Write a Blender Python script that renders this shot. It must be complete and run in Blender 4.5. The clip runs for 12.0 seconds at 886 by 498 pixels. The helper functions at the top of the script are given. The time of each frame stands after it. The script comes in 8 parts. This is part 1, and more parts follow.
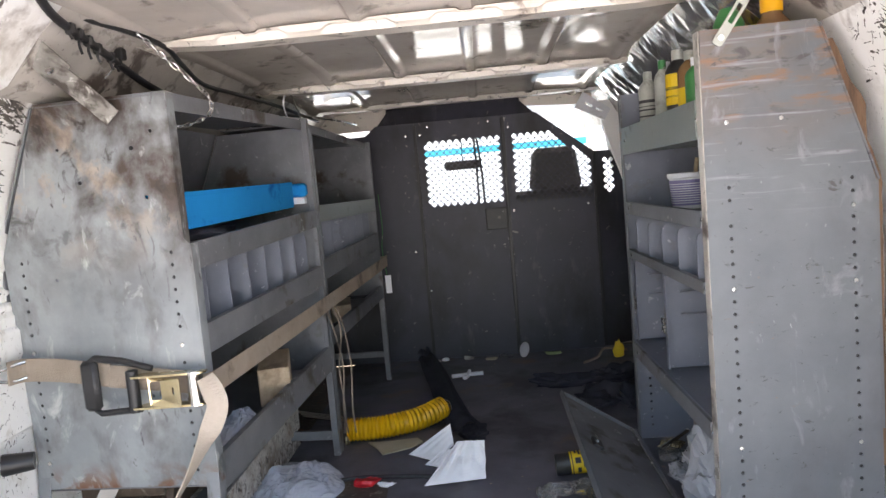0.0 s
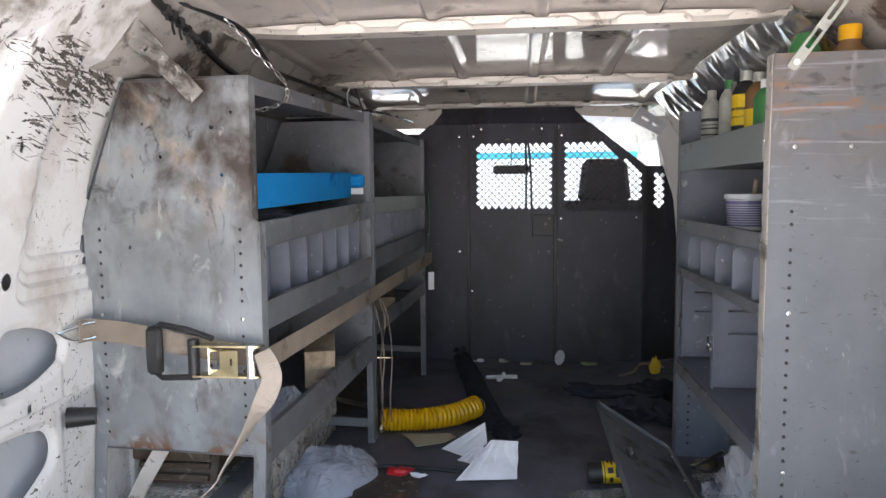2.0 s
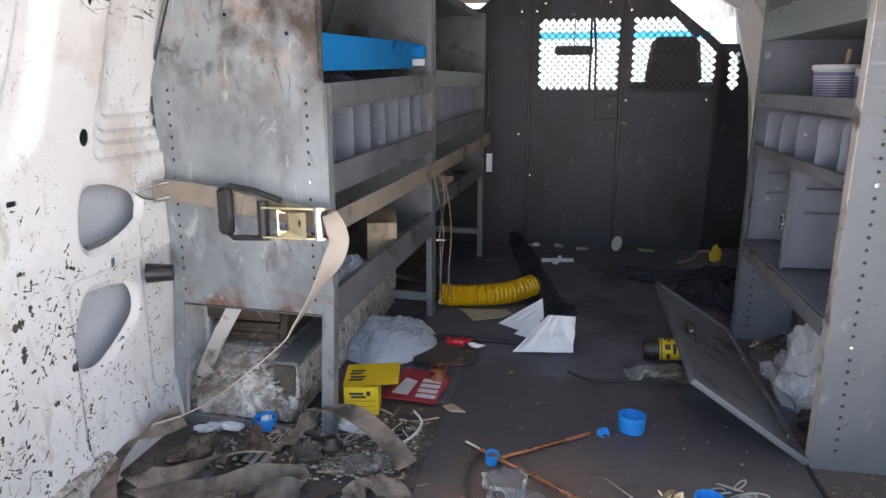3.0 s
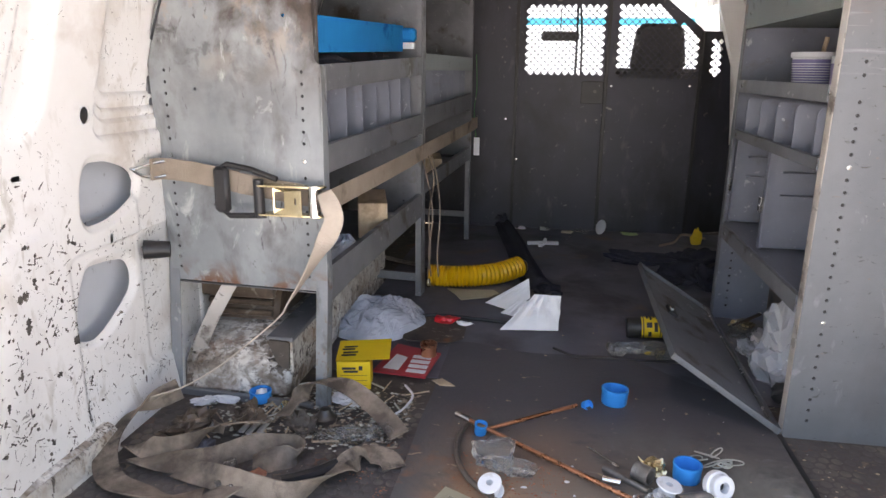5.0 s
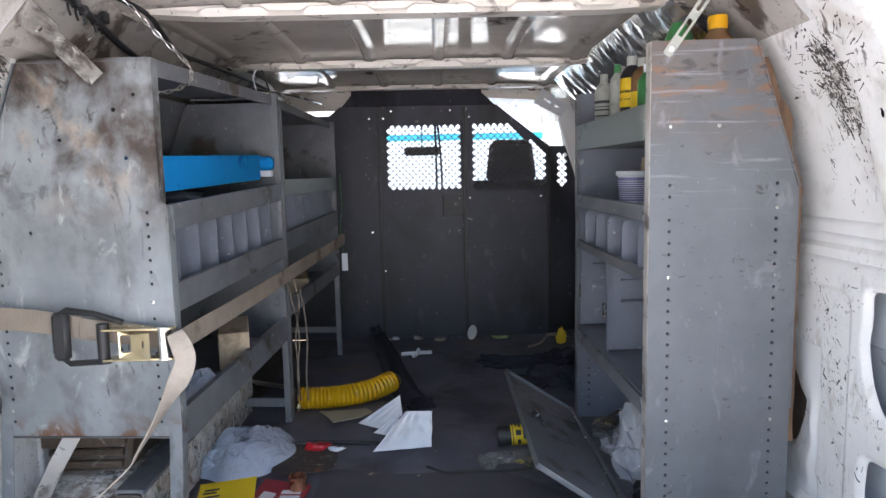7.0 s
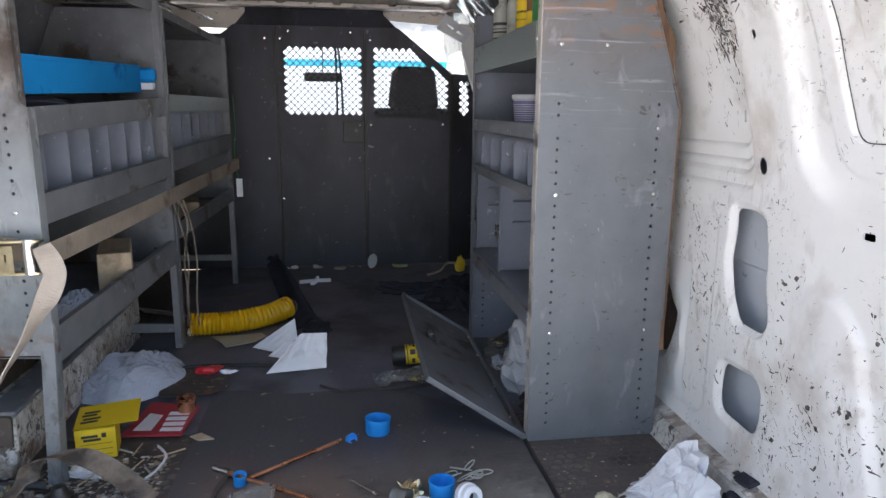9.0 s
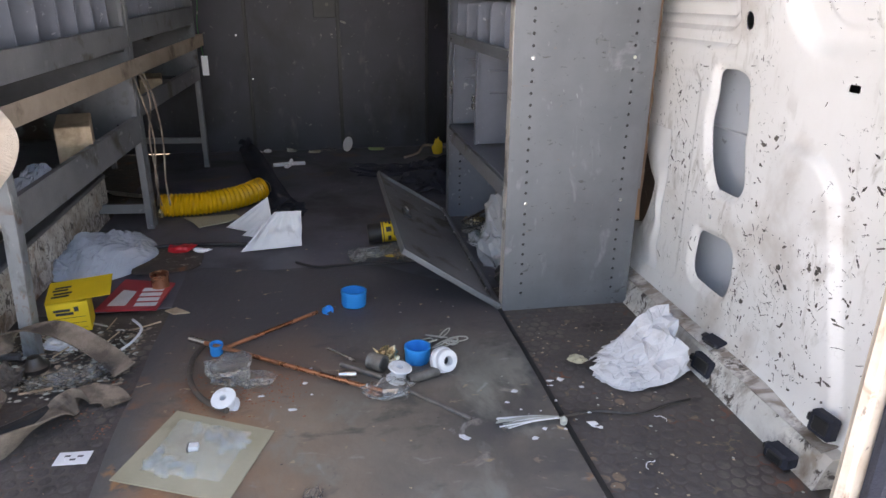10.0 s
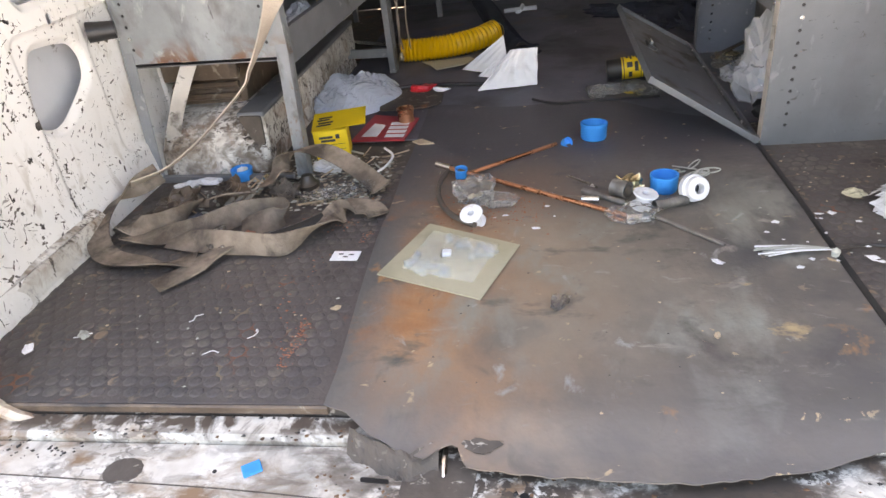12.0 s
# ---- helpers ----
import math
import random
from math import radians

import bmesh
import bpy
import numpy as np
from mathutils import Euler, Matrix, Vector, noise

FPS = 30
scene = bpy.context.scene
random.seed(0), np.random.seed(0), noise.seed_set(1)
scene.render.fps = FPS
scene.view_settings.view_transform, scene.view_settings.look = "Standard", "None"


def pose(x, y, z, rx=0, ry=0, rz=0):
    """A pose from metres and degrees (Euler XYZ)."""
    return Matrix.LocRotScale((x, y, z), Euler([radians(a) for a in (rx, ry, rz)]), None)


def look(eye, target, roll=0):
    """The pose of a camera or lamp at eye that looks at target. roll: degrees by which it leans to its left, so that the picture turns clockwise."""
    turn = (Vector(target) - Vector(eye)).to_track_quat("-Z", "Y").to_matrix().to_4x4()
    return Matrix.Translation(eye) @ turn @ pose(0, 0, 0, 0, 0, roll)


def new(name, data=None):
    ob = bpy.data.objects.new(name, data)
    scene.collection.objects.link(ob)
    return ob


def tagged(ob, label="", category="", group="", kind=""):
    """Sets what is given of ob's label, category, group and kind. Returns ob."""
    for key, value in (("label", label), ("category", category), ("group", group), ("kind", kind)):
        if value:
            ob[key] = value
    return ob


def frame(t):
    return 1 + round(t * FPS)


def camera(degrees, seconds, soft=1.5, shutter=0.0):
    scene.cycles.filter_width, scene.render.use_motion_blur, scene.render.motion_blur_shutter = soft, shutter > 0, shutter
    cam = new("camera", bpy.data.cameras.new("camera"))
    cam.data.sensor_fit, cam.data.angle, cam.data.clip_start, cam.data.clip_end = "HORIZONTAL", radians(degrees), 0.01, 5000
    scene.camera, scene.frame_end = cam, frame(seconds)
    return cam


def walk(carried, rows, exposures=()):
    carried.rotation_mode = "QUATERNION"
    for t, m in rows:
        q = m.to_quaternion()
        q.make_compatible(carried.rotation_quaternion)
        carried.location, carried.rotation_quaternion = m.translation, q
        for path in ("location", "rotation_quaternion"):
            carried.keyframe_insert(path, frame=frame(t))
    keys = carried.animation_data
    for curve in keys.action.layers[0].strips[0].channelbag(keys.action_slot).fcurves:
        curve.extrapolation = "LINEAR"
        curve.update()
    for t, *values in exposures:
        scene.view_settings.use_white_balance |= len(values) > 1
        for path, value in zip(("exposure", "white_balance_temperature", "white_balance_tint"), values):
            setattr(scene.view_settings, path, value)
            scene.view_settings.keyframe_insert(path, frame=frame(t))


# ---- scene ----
cam = camera(66.6, 12.0)
PATH = [
    (0, (0.086, -0.533, 0.858), (-0.040, 1.455, 0.676), -5.0),
    (0.5, (0.070, -0.549, 0.856), (-0.028, 1.445, 0.736), -1.8),
    (1, (0.061, -0.559, 0.858), (-0.125, 1.426, 0.688), -2.3),
    (1.5, (0.047, -0.564, 0.854), (-0.152, 1.419, 0.691), -1.2),
    (2, (0.039, -0.572, 0.853), (-0.187, 1.408, 0.682), -0.4),
    (2.5, (0.016, -0.578, 0.821), (-0.310, 1.370, 0.508), 0.0),
    (3, (0.004, -0.571, 0.791), (-0.360, 1.337, 0.314), 0.1),
    (4.8, (0.005, -0.623, 0.789), (-0.320, 1.278, 0.256), 0.6),
    (5, (-0.003, -0.623, 0.785), (-0.318, 1.283, 0.269), 0.7),
    (5.5, (0.005, -0.641, 0.835), (-0.309, 1.317, 0.578), -0.1),
    (6, (0.015, -0.652, 0.851), (-0.273, 1.318, 0.665), -0.9),
    (6.5, (0.045, -0.643, 0.853), (-0.064, 1.344, 0.654), -1.4),
    (7, (0.060, -0.639, 0.846), (0.081, 1.348, 0.621), -1.2),
    (7.2, (0.071, -0.641, 0.845), (0.148, 1.346, 0.631), -0.7),
    (8.8, (0.090, -0.645, 0.811), (0.378, 1.304, 0.470), 0.1),
    (9, (0.097, -0.643, 0.792), (0.385, 1.295, 0.388), 0.5),
    (9.5, (0.118, -0.635, 0.754), (0.511, 1.228, 0.140), 0.3),
    (10, (0.114, -0.629, 0.729), (0.447, 1.213, 0.027), 0.5),
    (10.5, (0.064, -0.630, 0.688), (0.205, 1.189, -0.131), 0.4),
    (11, (0.049, -0.664, 0.662), (-0.073, 1.127, -0.218), -1.2),
    (11.5, (0.053, -0.677, 0.645), (-0.191, 1.046, -0.341), -3.9),
    (12, (0.054, -0.658, 0.635), (-0.256, 1.042, -0.372), -6.8),
]
walk(cam, [(t, look(eye, target, roll)) for t, eye, target, roll in PATH],
     [(0, 2.76, 7700, 14), (1.5, 2.63, 7400, 14), (2.5, 2.38, 7500, 14), (3, 2.6, 7500, 15), (5, 2.76, 8200, 18), (5.5, 2.72, 8300, 18), (6, 2.46, 7750, 16), (6.5, 2.46, 7300, 15), (7, 2.54, 7000, 13), (9, 2.3, 7200, 13), (9.5, 2.45, 7300, 14), (10, 2.54, 7800, 16), (10.5, 3.05, 8100, 17), (11, 3.28, 9200, 17), (11.5, 3.24, 9100, 18), (12, 3.14, 9100, 17)])

# ---- light ----
world = bpy.data.worlds.new("sky")
scene.world = world
world.use_nodes = True
wn = world.node_tree.nodes
sky = wn.new("ShaderNodeTexSky")
sky.sky_type, sky.sun_disc = "NISHITA", False
sky.sun_elevation, sky.sun_rotation = radians(58), radians(-25)
sky.air_density, sky.dust_density = 1.0, 2.0
wn["Background"].inputs["Strength"].default_value = 0.13
world.node_tree.links.new(sky.outputs["Color"], wn["Background"].inputs["Color"])
sun = new("sun", bpy.data.lights.new("sun", "SUN"))
sun.data.energy, sun.data.angle, sun.data.color = 4.0, radians(0.6), (1.0, 0.95, 0.87)
sun.matrix_world = look((-2.2, 4.7, 8.2), (0, 0, 0))
scene.view_settings.exposure = 2.65

# ---- small tools ----
from mathutils.geometry import delaunay_2d_cdt

rng = random.Random(7)


def mat(name, stops, scale=6.0, rough=0.6, swing=0.14, metal=0.0, bump=0.15, fine=90.0, marks=(), stretch=(1, 1, 1), vary=0.08, spec=0.5):
    """A surface: a colour ramp over noise, marks of other colours over it, roughness that varies, fine relief."""
    m = bpy.data.materials.new(name)
    m.use_nodes = True
    n, l = m.node_tree.nodes, m.node_tree.links
    p = n["Principled BSDF"]
    tc = n.new("ShaderNodeTexCoord")
    mp = n.new("ShaderNodeMapping")
    mp.inputs["Scale"].default_value = stretch
    info = n.new("ShaderNodeObjectInfo")
    l.new(tc.outputs["Object"], mp.inputs["Vector"])
    no = n.new("ShaderNodeTexNoise")
    no.inputs["Scale"].default_value, no.inputs["Detail"].default_value, no.inputs["Roughness"].default_value = scale, 8, 0.62
    l.new(mp.outputs[0], no.inputs["Vector"])
    ramp = n.new("ShaderNodeValToRGB")
    while len(ramp.color_ramp.elements) < len(stops):
        ramp.color_ramp.elements.new(0.5)
    for e, (pos, col) in zip(ramp.color_ramp.elements, stops):
        e.position, e.color = pos, (*col, 1)
    l.new(no.outputs["Fac"], ramp.inputs["Fac"])
    out = ramp.outputs["Color"]
    hsv = n.new("ShaderNodeHueSaturation")
    mr = n.new("ShaderNodeMapRange")
    mr.inputs["To Min"].default_value, mr.inputs["To Max"].default_value = 1 - vary, 1 + vary
    l.new(info.outputs["Random"], mr.inputs["Value"])
    l.new(mr.outputs[0], hsv.inputs["Value"])
    l.new(out, hsv.inputs["Color"])
    out = hsv.outputs["Color"]
    for i, (col, sc, lo, hi, st, *band) in enumerate(marks):
        m2 = n.new("ShaderNodeMapping")
        m2.inputs["Scale"].default_value, m2.inputs["Location"].default_value = st, (3.1 * i + 1.7, 5.3 * i, 2.9 * i)
        l.new(tc.outputs["Object"], m2.inputs["Vector"])
        t2 = n.new("ShaderNodeTexNoise")
        t2.inputs["Scale"].default_value, t2.inputs["Detail"].default_value, t2.inputs["Roughness"].default_value = sc, 6, 0.6
        t2.inputs["Distortion"].default_value = 0.6 if sc > 12 else 0.2
        l.new(m2.outputs[0], t2.inputs["Vector"])
        r2 = n.new("ShaderNodeMapRange")
        r2.inputs["From Min"].default_value, r2.inputs["From Max"].default_value = lo, hi
        l.new(t2.outputs["Fac"], r2.inputs["Value"])
        fac = r2.outputs[0]
        if sc > 25:
            cl, cr, cm = n.new("ShaderNodeTexNoise"), n.new("ShaderNodeMapRange"), n.new("ShaderNodeMath")
            cl.inputs["Scale"].default_value, cl.inputs["Detail"].default_value = 4.5, 3
            l.new(tc.outputs["Object"], cl.inputs["Vector"])
            cr.inputs["From Min"].default_value, cr.inputs["From Max"].default_value = 0.41, 0.60
            l.new(cl.outputs["Fac"], cr.inputs["Value"])
            cm.operation = "MULTIPLY"
            l.new(fac, cm.inputs[0])
            l.new(cr.outputs[0], cm.inputs[1])
            fac = cm.outputs[0]
        if band:
            sep, zr, mu = n.new("ShaderNodeSeparateXYZ"), n.new("ShaderNodeMapRange"), n.new("ShaderNodeMath")
            l.new(tc.outputs["Object"], sep.inputs[0])
            l.new(sep.outputs[band[0]], zr.inputs["Value"])
            zr.inputs["From Min"].default_value, zr.inputs["From Max"].default_value = band[1:]
            mu.operation = "MULTIPLY"
            l.new(fac, mu.inputs[0])
            l.new(zr.outputs[0], mu.inputs[1])
            fac = mu.outputs[0]
        mix = n.new("ShaderNodeMix")
        mix.data_type = "RGBA"
        l.new(fac, mix.inputs["Factor"])
        l.new(out, mix.inputs["A"])
        mix.inputs["B"].default_value = (*col, 1)
        out = mix.outputs["Result"]
    l.new(out, p.inputs["Base Color"])
    f = n.new("ShaderNodeTexNoise")
    f.inputs["Scale"].default_value, f.inputs["Detail"].default_value = fine, 5
    l.new(mp.outputs[0], f.inputs["Vector"])
    rr = n.new("ShaderNodeMapRange")
    rr.inputs["To Min"].default_value, rr.inputs["To Max"].default_value = max(rough - swing, 0.03), min(rough + swing, 1)
    l.new(no.outputs["Fac"], rr.inputs["Value"])
    l.new(rr.outputs[0], p.inputs["Roughness"])
    p.inputs["Metallic"].default_value = metal
    p.inputs["Specular IOR Level"].default_value = spec
    if bump:
        b = n.new("ShaderNodeBump")
        b.inputs["Strength"].default_value, b.inputs["Distance"].default_value = bump, 0.004
        l.new(f.outputs["Fac"], b.inputs["Height"])
        l.new(b.outputs[0], p.inputs["Normal"])
    return m


def clear(name, colour, rough=0.05, through_share=0.75, body=1.0):
    """Thin clear film or pane: part of the light goes straight through, part is mirrored."""
    m = bpy.data.materials.new(name)
    m.use_nodes = True
    n, l = m.node_tree.nodes, m.node_tree.links
    n.remove(n["Principled BSDF"])
    tr, gl, mx = n.new("ShaderNodeBsdfTransparent"), n.new("ShaderNodeBsdfPrincipled"), n.new("ShaderNodeMixShader")
    tr.inputs["Color"].default_value = (*colour, 1)
    gl.inputs["Base Color"].default_value = (*[c * body for c in colour], 1)
    gl.inputs["Roughness"].default_value = rough
    mx.inputs[0].default_value = 1 - through_share
    l.new(tr.outputs[0], mx.inputs[1])
    l.new(gl.outputs[0], mx.inputs[2])
    l.new(mx.outputs[0], n["Material Output"].inputs["Surface"])
    return m


def crinkled(name, colour, share=0.10, rough=0.09):
    """Clear crumpled film: mostly see-through, mirror gloss that grows with the angle, a faint haze."""
    m = bpy.data.materials.new(name)
    m.use_nodes = True
    n, l = m.node_tree.nodes, m.node_tree.links
    n.remove(n["Principled BSDF"])
    tr, gl, df = n.new("ShaderNodeBsdfTransparent"), n.new("ShaderNodeBsdfGlossy"), n.new("ShaderNodeBsdfDiffuse")
    tr.inputs["Color"].default_value = (*colour, 1)
    gl.inputs["Roughness"].default_value = rough
    df.inputs["Color"].default_value = (0.75, 0.75, 0.76, 1)
    fr = n.new("ShaderNodeFresnel")
    fr.inputs["IOR"].default_value = 1.5
    a, b = n.new("ShaderNodeMixShader"), n.new("ShaderNodeMixShader")
    l.new(fr.outputs[0], a.inputs[0])
    l.new(tr.outputs[0], a.inputs[1])
    l.new(gl.outputs[0], a.inputs[2])
    b.inputs[0].default_value = share
    l.new(a.outputs[0], b.inputs[1])
    l.new(df.outputs[0], b.inputs[2])
    l.new(b.outputs[0], n["Material Output"].inputs["Surface"])
    return m


def part(name, bm, material, parent=None, label="", smooth=False, kind=""):
    """Links a bmesh as one mesh object, under parent if given."""
    me = bpy.data.meshes.new(name)
    bmesh.ops.recalc_face_normals(bm, faces=bm.faces)
    if smooth:
        for f in bm.faces:
            f.smooth = True
    bm.to_mesh(me)
    bm.free()
    if material:
        me.materials.append(material)
    if smooth:
        me.set_sharp_from_angle(angle=radians(40))
    ob = new(name, me)
    if parent:
        ob.parent = parent
    if label:
        ob["label"] = label
    return tagged(ob, kind=kind)


def thing(name, label, category, m=None, group="", kind=""):
    ob = new(name)
    ob.empty_display_size = 0.05
    if m:
        ob.matrix_world = m
    return tagged(ob, label, category, group, kind)


def box(x0, x1, y0, y1, z0, z1, bevel=0.0015, bm=None):
    bm2 = bmesh.new()
    bmesh.ops.create_cube(bm2, size=1)
    bmesh.ops.transform(bm2, matrix=Matrix.Translation(((x0 + x1) / 2, (y0 + y1) / 2, (z0 + z1) / 2)) @ Matrix.Diagonal((x1 - x0, y1 - y0, z1 - z0, 1)), verts=bm2.verts)
    if bevel:
        bevel = min(bevel, 0.45 * min(x1 - x0, y1 - y0, z1 - z0))
        bmesh.ops.bevel(bm2, geom=bm2.edges, offset=bevel, segments=1, affect="EDGES")
    return join(bm, bm2)


def join(bm, bm2):
    """bm2's faces added to bm (or bm2 itself where bm is None)."""
    if bm is None:
        return bm2
    vs = [bm.verts.new(v.co) for v in bm2.verts]
    bm2.verts.index_update()
    for f in bm2.faces:
        bm.faces.new([vs[v.index] for v in f.verts])
    bm2.free()
    return bm


def moved(bm, m):
    bmesh.ops.transform(bm, matrix=m, verts=bm.verts)
    return bm


def circle(cx, cy, r, n=10, a0=0.0, sy=1.0):
    return [(cx + r * math.cos(a0 + 2 * math.pi * i / n), cy + sy * r * math.sin(a0 + 2 * math.pi * i / n)) for i in range(n)]


def rounded(pts, r, n=4):
    """A polygon with its corners rounded."""
    out = []
    k = len(pts)
    for i in range(k):
        a, b, c = (Vector(pts[(i + j) % k]) for j in (-1, 0, 1))
        q = min(r, 0.45 * (a - b).length, 0.45 * (c - b).length)
        p0, p1 = b + (a - b).normalized() * q, b + (c - b).normalized() * q
        for j in range(n + 1):
            s = j / n
            v = p0 * (1 - s) ** 2 + b * 2 * s * (1 - s) + p1 * s * s
            out.append((v.x, v.y))
    return out


def sheet(outline, holes, to3d, thick, extra=()):
    """A plate with openings: outline and holes in the plane, to3d lays a point into space, thick is its depth vector."""
    verts, faces = [], []
    for loop in (outline, *holes):
        if sum(a[0] * b[1] - b[0] * a[1] for a, b in zip(loop, [*loop[1:], loop[0]])) < 0:
            loop = list(reversed(loop))
        faces.append(list(range(len(verts), len(verts) + len(loop))))
        verts += [Vector(p) for p in loop]
    verts += [Vector(p) for p in extra]
    vs, _, fs, _, _, of = delaunay_2d_cdt(verts, [], faces, 1, 1e-6)
    bm = bmesh.new()
    t = Vector(thick)
    front = [bm.verts.new(to3d(v.x, v.y)) for v in vs]
    back = [bm.verts.new(v.co + t) for v in front]
    count = {}
    for f, o in zip(fs, of):
        if any(k > 0 for k in o):
            continue
        bm.faces.new([front[i] for i in f])
        bm.faces.new([back[i] for i in reversed(f)])
        for i in range(len(f)):
            a, b = f[i], f[(i + 1) % len(f)]
            count.setdefault((min(a, b), max(a, b)), []).append((a, b))
    for es in count.values():
        if len(es) == 1:
            a, b = es[0]
            bm.faces.new([front[b], front[a], back[a], back[b]])
    for v in [v for v in bm.verts if not v.link_faces]:
        bm.verts.remove(v)
    return bm


def prism(outline, axis, d0, d1, bevel=0.0, bm=None):
    """A polygon drawn out from d0 to d1 along x, y or z. Its points are (y, z), (x, z) or (x, y)."""
    bm2 = bmesh.new()
    lay = {"x": lambda p, d: (d, p[0], p[1]), "y": lambda p, d: (p[0], d, p[1]), "z": lambda p, d: (p[0], p[1], d)}[axis]
    a = [bm2.verts.new(lay(p, d0)) for p in outline]
    b = [bm2.verts.new(lay(p, d1)) for p in outline]
    bm2.faces.new(a)
    bm2.faces.new(list(reversed(b)))
    for i in range(len(a)):
        j = (i + 1) % len(a)
        bm2.faces.new([a[i], b[i], b[j], a[j]])
    if bevel:
        bmesh.ops.bevel(bm2, geom=bm2.edges, offset=bevel, segments=1, affect="EDGES")
    return join(bm, bm2)


def lathe(profile, n=20, m=None, bm=None):
    """A profile of (radius, height) turned round z; m places it."""
    bm2 = bmesh.new()
    rings = []
    for r, z in profile:
        rings.append([bm2.verts.new((r * math.cos(2 * math.pi * i / n), r * math.sin(2 * math.pi * i / n), z)) for i in range(n)])
    for a, b in zip(rings, rings[1:]):
        for i in range(n):
            j = (i + 1) % n
            bm2.faces.new([a[i], a[j], b[j], b[i]])
    if profile[0][0] > 0 and profile[0] != profile[-1]:
        bm2.faces.new(rings[0])
        bm2.faces.new(rings[-1])
    if profile[0] == profile[-1]:
        bmesh.ops.remove_doubles(bm2, verts=bm2.verts, dist=1e-6)
    if m:
        bmesh.ops.transform(bm2, matrix=m, verts=bm2.verts)
    return join(bm, bm2)


def curve(pts, n=6):
    """A smooth line through the points."""
    pts = [Vector(p) for p in pts]
    out = []
    for i in range(len(pts) - 1):
        p0, p1, p2, p3 = pts[max(i - 1, 0)], pts[i], pts[i + 1], pts[min(i + 2, len(pts) - 1)]
        for j in range(n):
            s = j / n
            out.append(0.5 * (2 * p1 + (p2 - p0) * s + (2 * p0 - 5 * p1 + 4 * p2 - p3) * s * s + (3 * p1 - p0 - 3 * p2 + p3) * s ** 3))
    return out + [pts[-1]]


def tube(pts, r, n=8, bm=None, ring=False):
    bm2 = bmesh.new()
    pts = [Vector(p) for p in pts]
    rings, up = [], Vector((0.31, 0.12, 0.94))
    for i, p in enumerate(pts):
        a, b = (pts[i - 1], pts[(i + 1) % len(pts)]) if ring else (pts[max(i - 1, 0)], pts[min(i + 1, len(pts) - 1)])
        d = (b - a).normalized()
        s = d.cross(up).normalized()
        up = s.cross(d)
        rr = r[i] if isinstance(r, (list, tuple)) else r
        rings.append([bm2.verts.new(p + rr * (math.cos(2 * math.pi * k / n) * s + math.sin(2 * math.pi * k / n) * up)) for k in range(n)])
    pairs = list(zip(rings, rings[1:])) + ([(rings[-1], rings[0])] if ring else [])
    for a, b in pairs:
        for k in range(n):
            q = (k + 1) % n
            bm2.faces.new([a[k], a[q], b[q], b[k]])
    if not ring:
        bm2.faces.new(rings[0])
        bm2.faces.new(rings[-1])
    return join(bm, bm2)


def ribbon(pts, sides, width, thick=0.0025, n=6):
    """A strap along a smooth line; sides says at each point which way its width lies."""
    line, side = curve(pts, n), curve(sides, n)
    bm = bmesh.new()
    rows = []
    for i, (p, s) in enumerate(zip(line, side)):
        d = (line[min(i + 1, len(line) - 1)] - line[max(i - 1, 0)]).normalized()
        s = (s - d * s.dot(d)).normalized()
        u = d.cross(s) * thick / 2
        w = s * width / 2
        rows.append([bm.verts.new(q) for q in (p - w + u, p - w * 0.2 + u * 1.2, p + w + u, p + w - u, p - w * 0.2 - u * 1.2, p - w - u)])
    for a, b in zip(rows, rows[1:]):
        for k in range(6):
            bm.faces.new([a[k], a[(k + 1) % 6], b[(k + 1) % 6], b[k]])
    bm.faces.new(rows[0])
    bm.faces.new(rows[-1])
    return bm


def lump(size, seed, rough_=0.35, sub=4, freq=2.2, crease=0.5):
    """A crumpled heap of film or paper, its foot on z = 0."""
    bm = bmesh.new()
    bmesh.ops.create_icosphere(bm, subdivisions=sub, radius=1)
    off = Vector((seed * 3.7, seed * 1.3, seed * 7.1))
    r2 = random.Random(seed)
    planes = []
    for _ in range(int(20 + 26 * crease)):
        p = Vector((r2.gauss(0, 1), r2.gauss(0, 1), r2.gauss(0, 1))).normalized()
        planes.append((p, r2.uniform(0.62, 1.0)))
    for v in bm.verts:
        d = v.co.normalized()
        k = min(o / max(d.dot(p), 0.2) for p, o in planes)
        k = min(k, 1.15) * (1 + 0.8 * rough_ * noise.noise(d * freq + off)) + 0.22 * crease * (abs(noise.noise(d * freq * 2.3 + off)) - 0.25)
        v.co = Vector((d.x * size[0] * k, d.y * size[1] * k, max((d.z * 0.6 + 0.38) * size[2] * k, 0.001 + 0.002 * abs(d.x))))
    return bm


